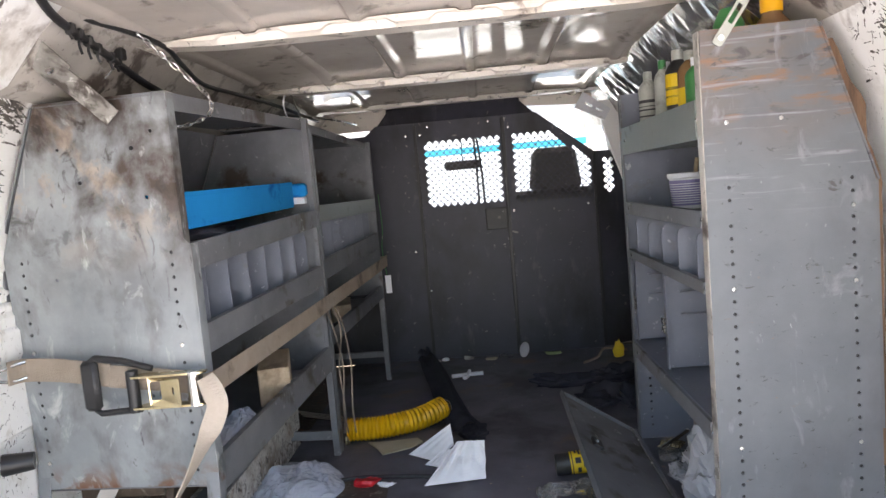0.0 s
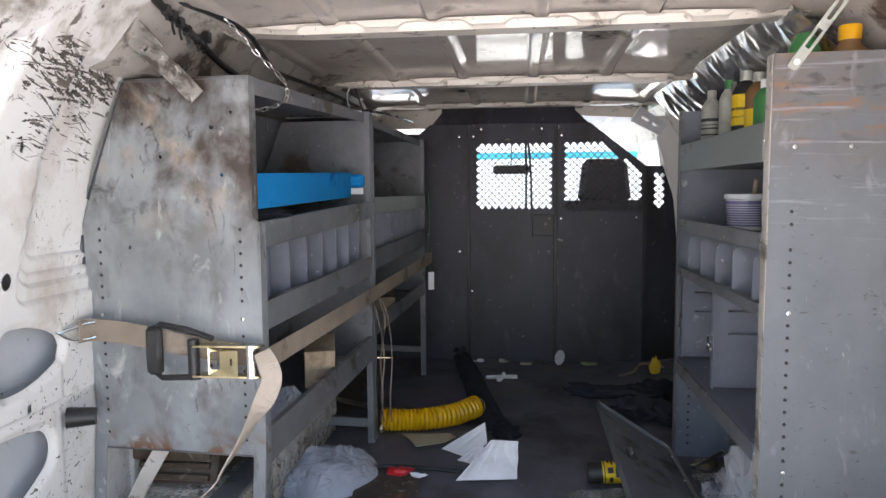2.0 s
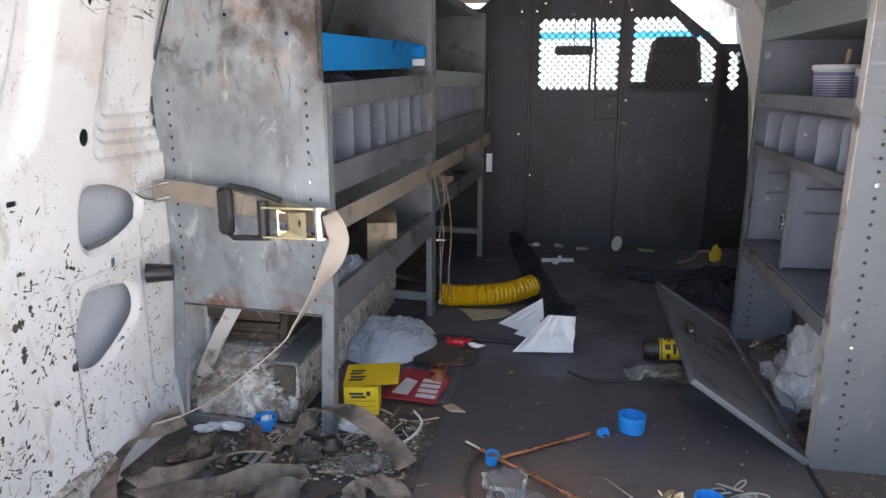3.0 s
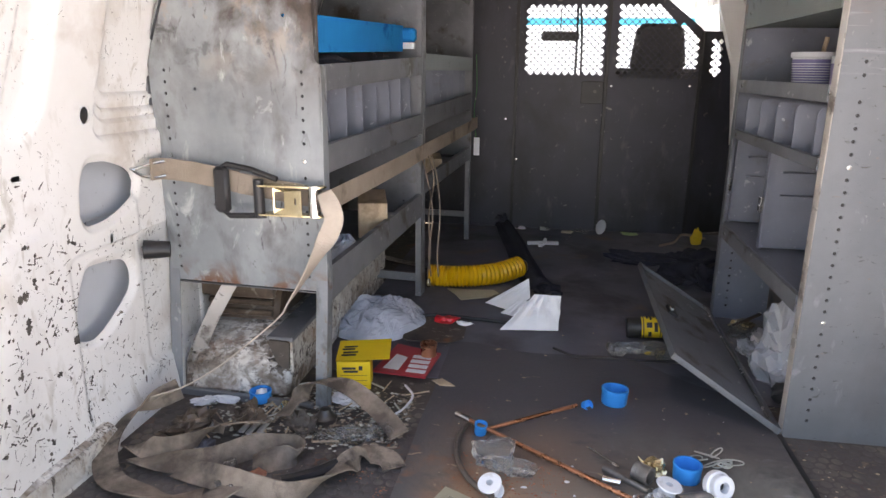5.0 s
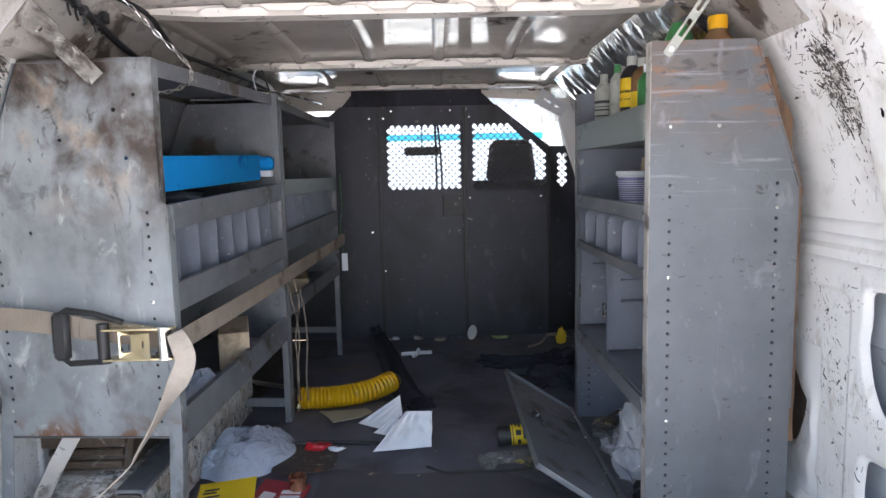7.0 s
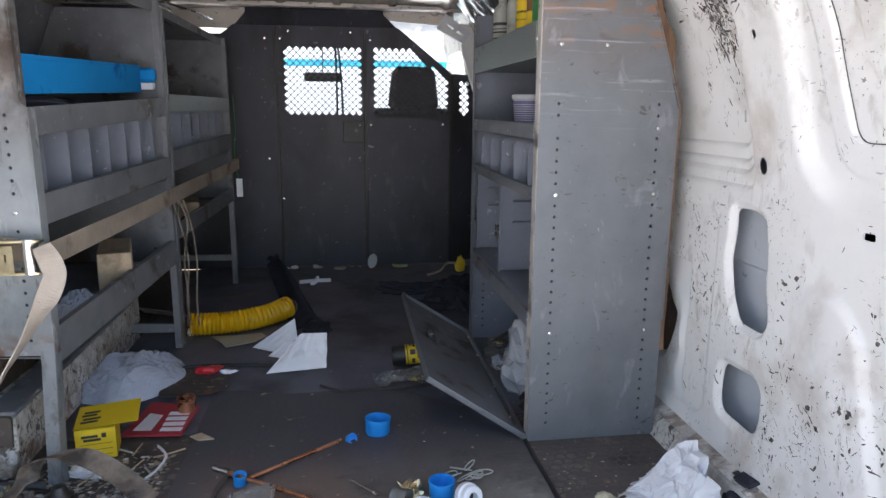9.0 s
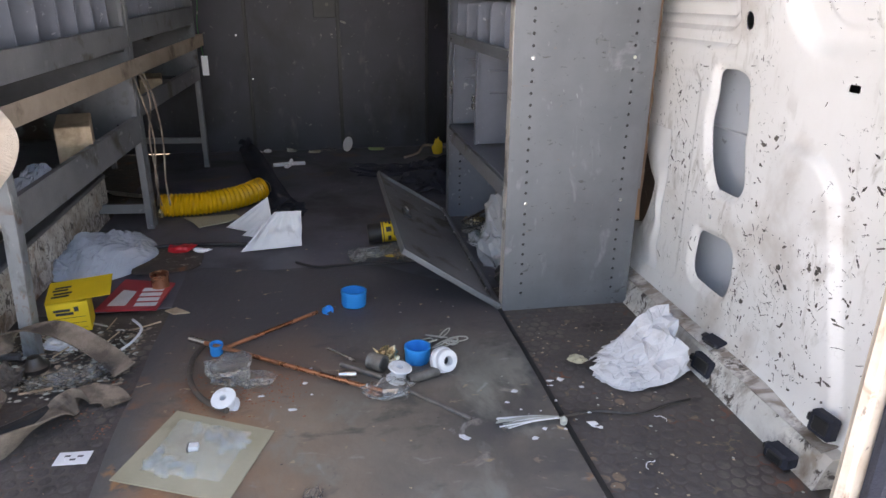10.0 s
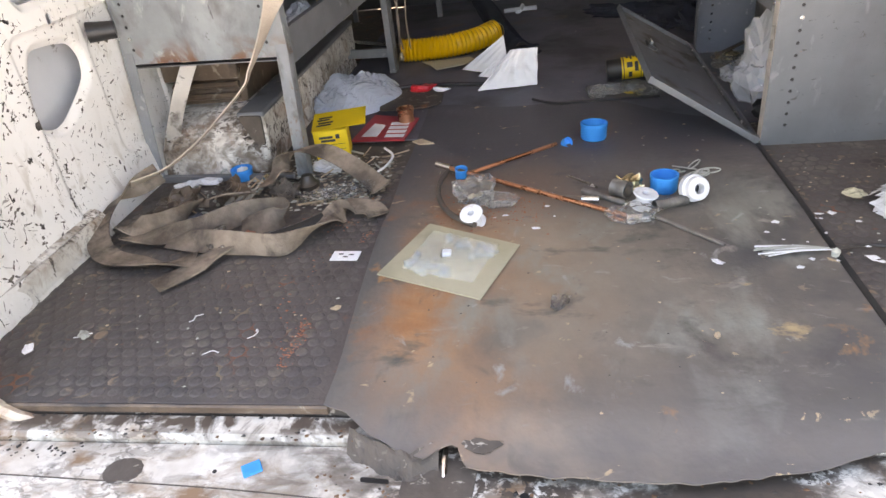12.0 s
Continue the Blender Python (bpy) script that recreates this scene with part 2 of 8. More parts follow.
def drape(size, seed, n=44):
    """A crumpled thin bag lying in a heap, folded along sharp creases, its foot on z = 0."""
    off = Vector((seed * 2.3, seed * 5.1, seed * 0.7))

    def fold(p, f):
        return 1 - 2 * abs(noise.noise(p * f + off))

    def fn(u, v):
        a, b = 2 * u - 1, 2 * v - 1
        r = min(1.0, max(abs(a), abs(b)))
        g = math.hypot(a, b) or 1.0
        a, b = a * r / g, b * r / g
        p = Vector((a, b, 0.3))
        w = p + 0.35 * Vector((noise.noise(p * 1.7 + off), noise.noise(p * 1.7 - off), 0))
        k = 1 + 0.28 * noise.noise(Vector((a * 1.6, b * 1.6, seed)))
        h = (1 - r * r) ** 0.6 * (0.62 + 0.30 * noise.noise(p * 1.9 + off) + 0.22 * fold(w, 2.6) + 0.13 * fold(w, 5.5) + 0.07 * fold(w, 11.0))
        return Vector((a * k * size[0], b * k * size[1], max(0.002, h * size[2])))
    return leaf(1, 1, n, n, fn, 0.0006)


def thicken(bm, t):
    bmesh.ops.recalc_face_normals(bm, faces=bm.faces)
    bm.normal_update()
    bmesh.ops.solidify(bm, geom=bm.faces, thickness=t)


def leaf(w, h, nx, ny, fn, thick=0.0006):
    """A thin sheet w by h bent by fn(u, v) -> (x, y, z)."""
    bm = bmesh.new()
    g = [[bm.verts.new(fn(i / nx, j / ny)) for i in range(nx + 1)] for j in range(ny + 1)]
    for j in range(ny):
        for i in range(nx):
            bm.faces.new([g[j][i], g[j][i + 1], g[j + 1][i + 1], g[j + 1][i]])
    thicken(bm, thick)
    return bm


# ---- materials ----
WHITE = mat("white_van_paint", [(0.3, (0.80, 0.785, 0.75)), (0.65, (0.90, 0.89, 0.87))], 3, 0.42, bump=0.05, marks=[
    ((0.10, 0.08, 0.07), 66, 0.655, 0.675, (1, 0.6, 1.4)), ((0.13, 0.11, 0.10), 110, 0.645, 0.67, (1, 1.4, 0.7)), ((0.62, 0.59, 0.54), 26, 0.56, 0.66, (1, 1.3, 0.5)), ((0.12, 0.095, 0.08), 24, 0.61, 0.66, (1, 1.4, 0.7), "Z", 0.88, 1.08), ((0.22, 0.17, 0.13), 9, 0.54, 0.70, (1, 1, 1), "Z", 0.92, 1.10), ((0.52, 0.45, 0.38), 4, 0.56, 0.78, (1, 1, 1))])
SCUFF = mat("rubbed_black_scuff", [(0.38, (0.035, 0.031, 0.029)), (0.68, (0.19, 0.165, 0.14))], 45, 0.7, bump=0.1)
# Greyer than the white paint: the cut-outs' shade is put into this colour.
CAVITY = mat("shaded_cavity_grey", [(0.3, (0.56, 0.59, 0.63)), (0.65, (0.66, 0.69, 0.73))], 4, 0.5, bump=0.04, marks=[((0.24, 0.24, 0.25), 30, 0.64, 0.68, (1, 1, 1))])
CLEANW = mat("clean_white_paint", [(0.3, (0.80, 0.79, 0.77)), (0.65, (0.88, 0.875, 0.86))], 3, 0.4, bump=0.03)
SCRAPED = mat("scraped_white_paint", [(0.3, (0.52, 0.48, 0.42)), (0.6, (0.76, 0.74, 0.69))], 7, 0.5, bump=0.2, marks=[
    ((0.42, 0.35, 0.28), 22, 0.54, 0.68, (0.8, 1.2, 1)), ((0.14, 0.11, 0.09), 48, 0.54, 0.60, (0.7, 1.4, 1)), ((0.06, 0.05, 0.042), 90, 0.56, 0.61, (0.8, 1.2, 1)), ((0.26, 0.20, 0.15), 7, 0.52, 0.70, (1, 1.3, 1)), ((0.09, 0.07, 0.058), 24.5, 0.59, 0.64, (0.8, 1.4, 1)), ((0.30, 0.17, 0.09), 6, 0.58, 0.72, (1, 1, 1))])
SILL = mat("worn_dirty_sill_paint", [(0.3, (0.50, 0.46, 0.40)), (0.6, (0.74, 0.72, 0.67))], 9, 0.55, bump=0.3, fine=60, marks=[
    ((0.44, 0.37, 0.30), 20, 0.52, 0.66, (0.8, 1.2, 1)), ((0.11, 0.085, 0.068), 15, 0.52, 0.60, (0.7, 1.5, 1), "X", -0.70, 0.05), ((0.13, 0.10, 0.08), 46, 0.50, 0.57, (0.7, 1.3, 1)), ((0.055, 0.045, 0.038), 90, 0.54, 0.60, (0.8, 1.2, 1)),
    ((0.10, 0.072, 0.054), 19, 0.46, 0.54, (1, 0.7, 1), "Y", -0.075, -0.025), ((0.24, 0.15, 0.09), 8, 0.55, 0.66, (1, 1.2, 1)), ((0.08, 0.062, 0.05), 7, 0.46, 0.56, (1, 1.4, 1), "X", -0.38, -0.12), ((0.07, 0.055, 0.045), 70, 0.47, 0.53, (1, 1, 1), "X", -0.40, -0.18)])
LEVEL = mat("dirty_pale_plastic", [(0.3, (0.36, 0.37, 0.32)), (0.7, (0.54, 0.55, 0.49))], 20, 0.3, bump=0.1, marks=[((0.08, 0.08, 0.06), 30, 0.56, 0.64, (1, 1, 1))])
GRIMY = mat("grimy_floor_steel", [(0.3, (0.055, 0.046, 0.04)), (0.7, (0.13, 0.105, 0.085))], 12, 0.7, bump=0.5, fine=60, marks=[
    ((0.42, 0.38, 0.33), 45, 0.60, 0.64, (1, 1.6, 1)), ((0.22, 0.10, 0.05), 9, 0.60, 0.68, (1, 1, 1))])
ROOF = mat("glossy_bare_primer", [(0.3, (0.47, 0.42, 0.375)), (0.7, (0.59, 0.535, 0.48))], 5, 0.085, 0.035, bump=0.03, fine=11, marks=[((0.16, 0.14, 0.12), 9, 0.58, 0.70, (1, 1, 1)), ((0.36, 0.34, 0.32), 30, 0.62, 0.66, (1, 0.4, 1))])
RAIL = mat("dull_roof_rail_paint", [(0.3, (0.42, 0.385, 0.345)), (0.7, (0.58, 0.54, 0.49))], 6, 0.3, bump=0.06, marks=[((0.12, 0.095, 0.08), 9, 0.54, 0.62, (1, 1, 1)), ((0.08, 0.065, 0.055), 30, 0.60, 0.64, (1, 1, 1))])
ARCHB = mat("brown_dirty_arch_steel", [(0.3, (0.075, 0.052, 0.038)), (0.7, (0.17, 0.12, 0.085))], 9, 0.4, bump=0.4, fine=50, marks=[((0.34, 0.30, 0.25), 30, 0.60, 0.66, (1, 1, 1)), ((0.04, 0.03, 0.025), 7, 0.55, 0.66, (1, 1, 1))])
ARCH = mat("scraped_dirty_arch", [(0.3, (0.50, 0.46, 0.41)), (0.6, (0.80, 0.77, 0.73))], 9, 0.55, bump=0.4, fine=50, marks=[
    ((0.34, 0.28, 0.23), 24, 0.46, 0.60, (0.8, 1.3, 1)), ((0.12, 0.09, 0.07), 44, 0.52, 0.58, (0.8, 1.3, 1)), ((0.05, 0.04, 0.035), 85, 0.55, 0.60, (1, 1, 1)), ((0.15, 0.11, 0.08), 8, 0.52, 0.68, (1, 1, 1)), ((0.26, 0.12, 0.06), 6, 0.60, 0.70, (1, 1, 1))])
STEEL = mat("dull_pipe_steel", [(0.3, (0.13, 0.12, 0.11)), (0.7, (0.30, 0.285, 0.265))], 25, 0.45, metal=0.55, bump=0.2, marks=[((0.10, 0.07, 0.05), 30, 0.58, 0.66, (1, 1, 1))])
RIB = mat("cream_roof_bow_paint", [(0.3, (0.70, 0.63, 0.55)), (0.7, (0.81, 0.75, 0.67))], 6, 0.32, bump=0.06, marks=[((0.26, 0.21, 0.17), 14, 0.60, 0.66, (1, 1, 1)), ((0.14, 0.11, 0.09), 40, 0.63, 0.66, (1, 1, 1))])
GALV = mat("worn_grey_steel", [(0.3, (0.188, 0.204, 0.216)), (0.5, (0.27, 0.290, 0.30)), (0.7, (0.375, 0.395, 0.40))], 5, 0.5, metal=0.2, bump=0.12, fine=160, stretch=(1, 1, 0.8), marks=[
    ((0.13, 0.12, 0.115), 7.0, 0.52, 0.68, (1, 1, 0.6)), ((0.40, 0.335, 0.28), 8, 0.53, 0.60, (1, 1, 0.8), "Z", 0.74, 0.90), ((0.075, 0.054, 0.044), 6.5, 0.45, 0.60, (1, 1, 0.8), "Z", 0.66, 0.90), ((0.05, 0.040, 0.036), 19, 0.57, 0.66, (1, 1, 0.8), "Z", 0.70, 0.95), ((0.20, 0.10, 0.06), 13, 0.50, 0.62, (1, 1, 1), "Z", 0.345, 0.290),
    ((0.52, 0.53, 0.52), 16, 0.60, 0.70, (1, 1, 0.5)), ((0.11, 0.105, 0.11), 44, 0.63, 0.66, (1, 1, 0.35))])
LEGS = mat("scratched_blue_grey_steel", [(0.3, (0.185, 0.20, 0.215)), (0.7, (0.29, 0.305, 0.32))], 7, 0.5, metal=0.2, bump=0.1, fine=160, marks=[((0.11, 0.105, 0.10), 12, 0.56, 0.66, (1, 1, 0.5)), ((0.45, 0.45, 0.45), 40, 0.63, 0.67, (1, 1, 0.6)), ((0.18, 0.12, 0.085), 22, 0.63, 0.70, (1, 1, 1))])
GREY = mat("grey_enamel_steel", [(0.3, (0.138, 0.150, 0.162)), (0.7, (0.186, 0.198, 0.211))], 7, 0.48, metal=0.1, bump=0.2, fine=420, marks=[
    ((0.175, 0.145, 0.13), 4, 0.40, 0.62, (1, 1, 2.0), "Z", 0.84, 1.0), ((0.26, 0.145, 0.09), 6, 0.55, 0.64, (1, 1, 4.0), "Z", 0.86, 1.0), ((0.095, 0.09, 0.09), 14, 0.57, 0.64, (1, 1, 2.5), "Z", 0.86, 1.05), ((0.30, 0.305, 0.32), 10, 0.56, 0.68, (0.35, 1, 6.0), "Z", 0.74, 0.82), ((0.085, 0.08, 0.08), 70, 0.645, 0.68, (0.7, 1, 1.4)), ((0.26, 0.17, 0.12), 46, 0.68, 0.72, (0.6, 1, 1.4)), ((0.27, 0.275, 0.29), 18, 0.60, 0.72, (1, 1, 0.5)), ((0.13, 0.13, 0.14), 5, 0.52, 0.72, (1, 1, 0.7)), ((0.33, 0.33, 0.34), 60, 0.67, 0.70, (1, 1, 0.5)), ((0.10, 0.097, 0.10), 22, 0.66, 0.70, (1, 1, 1.6)), ((0.21, 0.15, 0.115), 9, 0.70, 0.76, (1, 1, 2.5))])
GREEN = mat("grey_green_enamel", [(0.3, (0.145, 0.163, 0.150)), (0.7, (0.195, 0.213, 0.196))], 9, 0.45, bump=0.1, fine=300, marks=[((0.10, 0.10, 0.09), 20, 0.62, 0.68, (1, 1, 1))])
SHELF = mat("dull_shelf_steel", [(0.3, (0.145, 0.150, 0.162)), (0.7, (0.235, 0.241, 0.256))], 8, 0.5, metal=0.2, bump=0.15, fine=200, marks=[((0.09, 0.07, 0.055), 7, 0.56, 0.66, (1, 1, 1)), ((0.36, 0.36, 0.36), 34, 0.63, 0.66, (1, 1, 1))])
BIN = mat("pale_blue_grey_plastic", [(0.3, (0.158, 0.172, 0.210)), (0.7, (0.212, 0.226, 0.268))], 7, 0.5, bump=0.1, fine=200, marks=[((0.15, 0.145, 0.15), 9, 0.60, 0.72, (1, 1, 1)), ((0.42, 0.43, 0.46), 40, 0.64, 0.67, (1, 1, 1))])
BULK = mat("black_textured_enamel", [(0.3, (0.038, 0.0385, 0.052)), (0.7, (0.054, 0.0535, 0.072))], 6, 0.5, bump=0.2, fine=350, marks=[((0.24, 0.23, 0.22), 34, 0.655, 0.675, (1, 1, 1)), ((0.10, 0.098, 0.105), 11, 0.60, 0.72, (1, 1, 0.4)), ((0.022, 0.021, 0.023), 3, 0.48, 0.66, (1, 1, 0.5))])
RUBBER = mat("dusty_black_rubber", [(0.3, (0.066, 0.056, 0.053)), (0.7, (0.120, 0.100, 0.090))], 7, 0.72, bump=0.35, fine=120, marks=[((0.20, 0.15, 0.11), 20, 0.60, 0.68, (1, 1, 1)), ((0.24, 0.09, 0.045), 9, 0.58, 0.70, (1, 1, 1))])
# The last mark darkens the studs towards larger X.
STUD = mat("worn_rubber_studs", [(0.3, (0.072, 0.063, 0.062)), (0.7, (0.135, 0.116, 0.109))], 9, 0.7, bump=0.4, fine=150, marks=[((0.16, 0.135, 0.115), 9, 0.54, 0.66, (1, 1, 1)), ((0.24, 0.17, 0.12), 20, 0.61, 0.68, (1, 1, 1)), ((0.05, 0.043, 0.04), 5, 0.56, 0.68, (1, 1, 1)), ((0.048, 0.040, 0.037), 9, 0.30, 0.56, (1, 1, 1), "X", 0.30, 0.62)])
# Broad dark marks strengthen towards the partition (Y) and the right (X).
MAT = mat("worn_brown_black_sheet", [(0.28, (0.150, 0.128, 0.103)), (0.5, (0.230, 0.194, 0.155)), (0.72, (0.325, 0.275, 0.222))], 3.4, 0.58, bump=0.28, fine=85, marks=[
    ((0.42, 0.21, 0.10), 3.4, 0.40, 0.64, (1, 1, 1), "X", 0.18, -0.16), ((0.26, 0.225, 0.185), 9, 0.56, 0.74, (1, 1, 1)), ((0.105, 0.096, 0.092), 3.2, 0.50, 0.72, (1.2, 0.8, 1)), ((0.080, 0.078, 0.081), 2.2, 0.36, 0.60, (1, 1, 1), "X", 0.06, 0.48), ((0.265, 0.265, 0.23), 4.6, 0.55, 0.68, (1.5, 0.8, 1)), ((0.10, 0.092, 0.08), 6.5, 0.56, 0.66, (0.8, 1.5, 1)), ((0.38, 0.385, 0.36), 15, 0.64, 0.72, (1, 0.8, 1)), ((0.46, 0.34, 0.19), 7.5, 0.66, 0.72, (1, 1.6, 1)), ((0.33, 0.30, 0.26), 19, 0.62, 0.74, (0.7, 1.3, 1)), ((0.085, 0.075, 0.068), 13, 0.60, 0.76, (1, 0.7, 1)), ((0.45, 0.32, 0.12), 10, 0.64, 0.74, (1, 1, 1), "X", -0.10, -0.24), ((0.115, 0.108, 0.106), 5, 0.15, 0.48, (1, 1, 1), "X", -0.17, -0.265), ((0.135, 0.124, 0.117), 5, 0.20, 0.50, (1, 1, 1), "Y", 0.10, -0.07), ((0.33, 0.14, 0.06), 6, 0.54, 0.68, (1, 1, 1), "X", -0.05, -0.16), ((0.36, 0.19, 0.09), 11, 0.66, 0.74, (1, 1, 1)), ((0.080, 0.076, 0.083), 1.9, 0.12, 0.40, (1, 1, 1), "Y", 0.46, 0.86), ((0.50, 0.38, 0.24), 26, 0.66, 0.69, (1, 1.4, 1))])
DARKMAT = mat("dark_floor_sheet", [(0.3, (0.092, 0.093, 0.116)), (0.7, (0.182, 0.178, 0.205))], 4, 0.62, bump=0.2, fine=60, marks=[((0.066, 0.063, 0.071), 3, 0.50, 0.64, (1, 1, 1)), ((0.17, 0.13, 0.105), 5, 0.58, 0.72, (1, 1, 1)), ((0.25, 0.22, 0.2), 50, 0.66, 0.69, (1, 1, 1))])
WEB = mat("dirty_beige_webbing", [(0.3, (0.25, 0.20, 0.155)), (0.7, (0.38, 0.31, 0.245))], 9, 0.85, bump=0.6, fine=420, marks=[((0.13, 0.10, 0.08), 7, 0.54, 0.66, (1, 1, 1))])
# Lighter copy of the strap webbing, with sunlight put into the colour.
SUNWEB = mat("sunlit_beige_webbing", [(0.3, (0.40, 0.335, 0.27)), (0.7, (0.56, 0.48, 0.40))], 9, 0.85, bump=0.6, fine=420, marks=[((0.26, 0.20, 0.155), 7, 0.58, 0.70, (1, 1, 1))])
OLDWEB = mat("soiled_brown_webbing", [(0.36, (0.105, 0.080, 0.062)), (0.64, (0.36, 0.285, 0.225))], 11, 0.9, bump=0.7, fine=420, marks=[((0.075, 0.058, 0.047), 9, 0.53, 0.63, (1, 1, 1))])
BRASS = mat("yellow_zinc_steel", [(0.3, (0.62, 0.50, 0.28)), (0.7, (0.78, 0.68, 0.46))], 20, 0.25, metal=0.9, bump=0.05)
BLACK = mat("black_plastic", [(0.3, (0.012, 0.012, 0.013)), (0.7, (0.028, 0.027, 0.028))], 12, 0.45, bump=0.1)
IRON = mat("dark_steel", [(0.3, (0.05, 0.047, 0.045)), (0.7, (0.12, 0.11, 0.10))], 20, 0.4, metal=0.7, bump=0.2)
CHROME = mat("bright_zinc", [(0.3, (0.6, 0.59, 0.57)), (0.7, (0.78, 0.77, 0.75))], 20, 0.25, metal=1.0, bump=0.05)
BLUE = mat("bright_blue_plastic", [(0.3, (0.0, 0.21, 0.52)), (0.7, (0.0, 0.245, 0.59))], 5, 0.75, bump=0.05, spec=0.08, marks=[((0.0, 0.10, 0.36), 9, 0.56, 0.7, (1, 1, 1))])
CAPBLUE = mat("sky_blue_plastic", [(0.3, (0.004, 0.26, 0.70)), (0.7, (0.006, 0.31, 0.78))], 8, 0.45, bump=0.04, spec=0.35)
YELLOW = mat("yellow_card", [(0.3, (0.76, 0.51, 0.02)), (0.7, (0.86, 0.60, 0.03))], 8, 0.55, bump=0.05, marks=[((0.4, 0.27, 0.05), 9, 0.66, 0.76, (1, 1, 1))])
HOSE = mat("yellow_ribbed_vinyl", [(0.3, (0.66, 0.34, 0.006)), (0.7, (0.82, 0.46, 0.012))], 8, 0.4, bump=0.05, marks=[((0.35, 0.16, 0.02), 12, 0.62, 0.72, (1, 1, 1))])
RED = mat("red_printed_card", [(0.3, (0.36, 0.030, 0.042)), (0.7, (0.46, 0.045, 0.055))], 10, 0.4, bump=0.05)
WRAP = mat("glossy_red_wrapper", [(0.3, (0.58, 0.018, 0.03)), (0.7, (0.72, 0.03, 0.04))], 14, 0.3, bump=0.05)
PAPER = mat("white_paper", [(0.3, (0.86, 0.86, 0.89)), (0.7, (0.93, 0.93, 0.95))], 10, 0.8, bump=0.2, fine=50, marks=[((0.62, 0.60, 0.58), 9, 0.60, 0.8, (1, 1, 1))])
PRINT = mat("black_print", [(0.3, (0.03, 0.03, 0.035)), (0.7, (0.05, 0.05, 0.055))], 20, 0.6, bump=0)
FILM = clear("milky_plastic_film", (0.76, 0.81, 0.90), 0.12, 0.38)
HAZE = clear("hazy_bag_film", (0.85, 0.86, 0.88), 0.15, 0.55)
BLIST = clear("hazy_blister_plastic", (0.98, 0.98, 0.96), 0.04, 0.85)
# White in the body stands for glints on the bubbles.
BUBBLE = clear("glinting_blister_plastic", (0.97, 0.98, 0.97), 0.03, 0.84)
GRIMEST = mat("grime_coated_strap_steel", [(0.34, (0.16, 0.15, 0.135)), (0.66, (0.36, 0.345, 0.315))], 16, 0.45, metal=0.2, bump=0.2, marks=[((0.06, 0.048, 0.04), 13, 0.50, 0.60, (1, 1, 1)), ((0.52, 0.50, 0.46), 24, 0.58, 0.66, (1, 1, 1)), ((0.04, 0.034, 0.03), 40, 0.58, 0.64, (1, 1, 1))])
CLEARFILM = crinkled("clear_plastic_film", (0.98, 0.98, 0.97), 0.045, 0.05)
WOOD = mat("raw_pine", [(0.3, (0.42, 0.31, 0.20)), (0.7, (0.60, 0.48, 0.34))], 8, 0.7, bump=0.3, stretch=(6, 1, 6), marks=[((0.16, 0.10, 0.06), 5, 0.62, 0.75, (1, 1, 1))])
PLY = mat("delaminated_plywood", [(0.34, (0.055, 0.030, 0.019)), (0.66, (0.24, 0.135, 0.075))], 18, 0.8, bump=0.6, stretch=(1, 1, 0.2))
COPPER = mat("tarnished_copper", [(0.3, (0.40, 0.165, 0.085)), (0.7, (0.64, 0.31, 0.19))], 18, 0.28, metal=0.85, bump=0.08, marks=[((0.16, 0.08, 0.05), 14, 0.6, 0.72, (1, 1, 1))])
CARDB = mat("olive_card", [(0.3, (0.36, 0.325, 0.22)), (0.7, (0.49, 0.455, 0.335))], 6, 0.55, bump=0.1, marks=[((0.16, 0.13, 0.08), 5, 0.62, 0.76, (1, 1, 1))])
FOIL = mat("crinkled_silver_foil", [(0.3, (0.80, 0.79, 0.76)), (0.7, (0.92, 0.91, 0.89))], 9, 0.17, 0.08, metal=0.85, bump=0.2, fine=22)
CLOTH = mat("blue_black_cloth", [(0.3, (0.018, 0.020, 0.030)), (0.7, (0.038, 0.041, 0.058))], 12, 0.95, bump=0.5, fine=300)
PLASTW = mat("white_plastic", [(0.3, (0.74, 0.75, 0.78)), (0.7, (0.84, 0.85, 0.87))], 8, 0.4, bump=0.04, marks=[((0.5, 0.48, 0.45), 14, 0.64, 0.76, (1, 1, 1))])
PURPLE = mat("violet_label_print", [(0.3, (0.20, 0.17, 0.36)), (0.7, (0.26, 0.23, 0.44))], 20, 0.45, bump=0.02)
ORANGE = mat("yellow_orange_cap", [(0.3, (0.80, 0.38, 0.01)), (0.7, (0.90, 0.46, 0.02))], 8, 0.4, bump=0.03)
OIL = clear("amber_bottle", (0.34, 0.19, 0.09), 0.15, 0.35)
SPRAYGRN = mat("dull_green_plastic", [(0.3, (0.03, 0.17, 0.05)), (0.7, (0.05, 0.25, 0.08))], 8, 0.45, bump=0.05, marks=[((0.4, 0.42, 0.38), 22, 0.58, 0.64, (1, 1, 1))])
TOWEL = mat("grubby_paper_towel", [(0.3, (0.66, 0.66, 0.68)), (0.7, (0.80, 0.80, 0.82))], 9, 0.9, bump=0.5, fine=160, marks=[((0.42, 0.39, 0.35), 7, 0.58, 0.74, (1, 1, 1))])
PALEGRN = mat("pale_green_plastic", [(0.3, (0.22, 0.32, 0.13)), (0.7, (0.34, 0.46, 0.20))], 10, 0.4, bump=0.05)
GREENLEV = mat("pale_dirty_enamel", [(0.3, (0.32, 0.33, 0.29)), (0.7, (0.52, 0.53, 0.48))], 14, 0.45, bump=0.1, marks=[((0.18, 0.17, 0.15), 26, 0.56, 0.62, (1, 1, 1))])
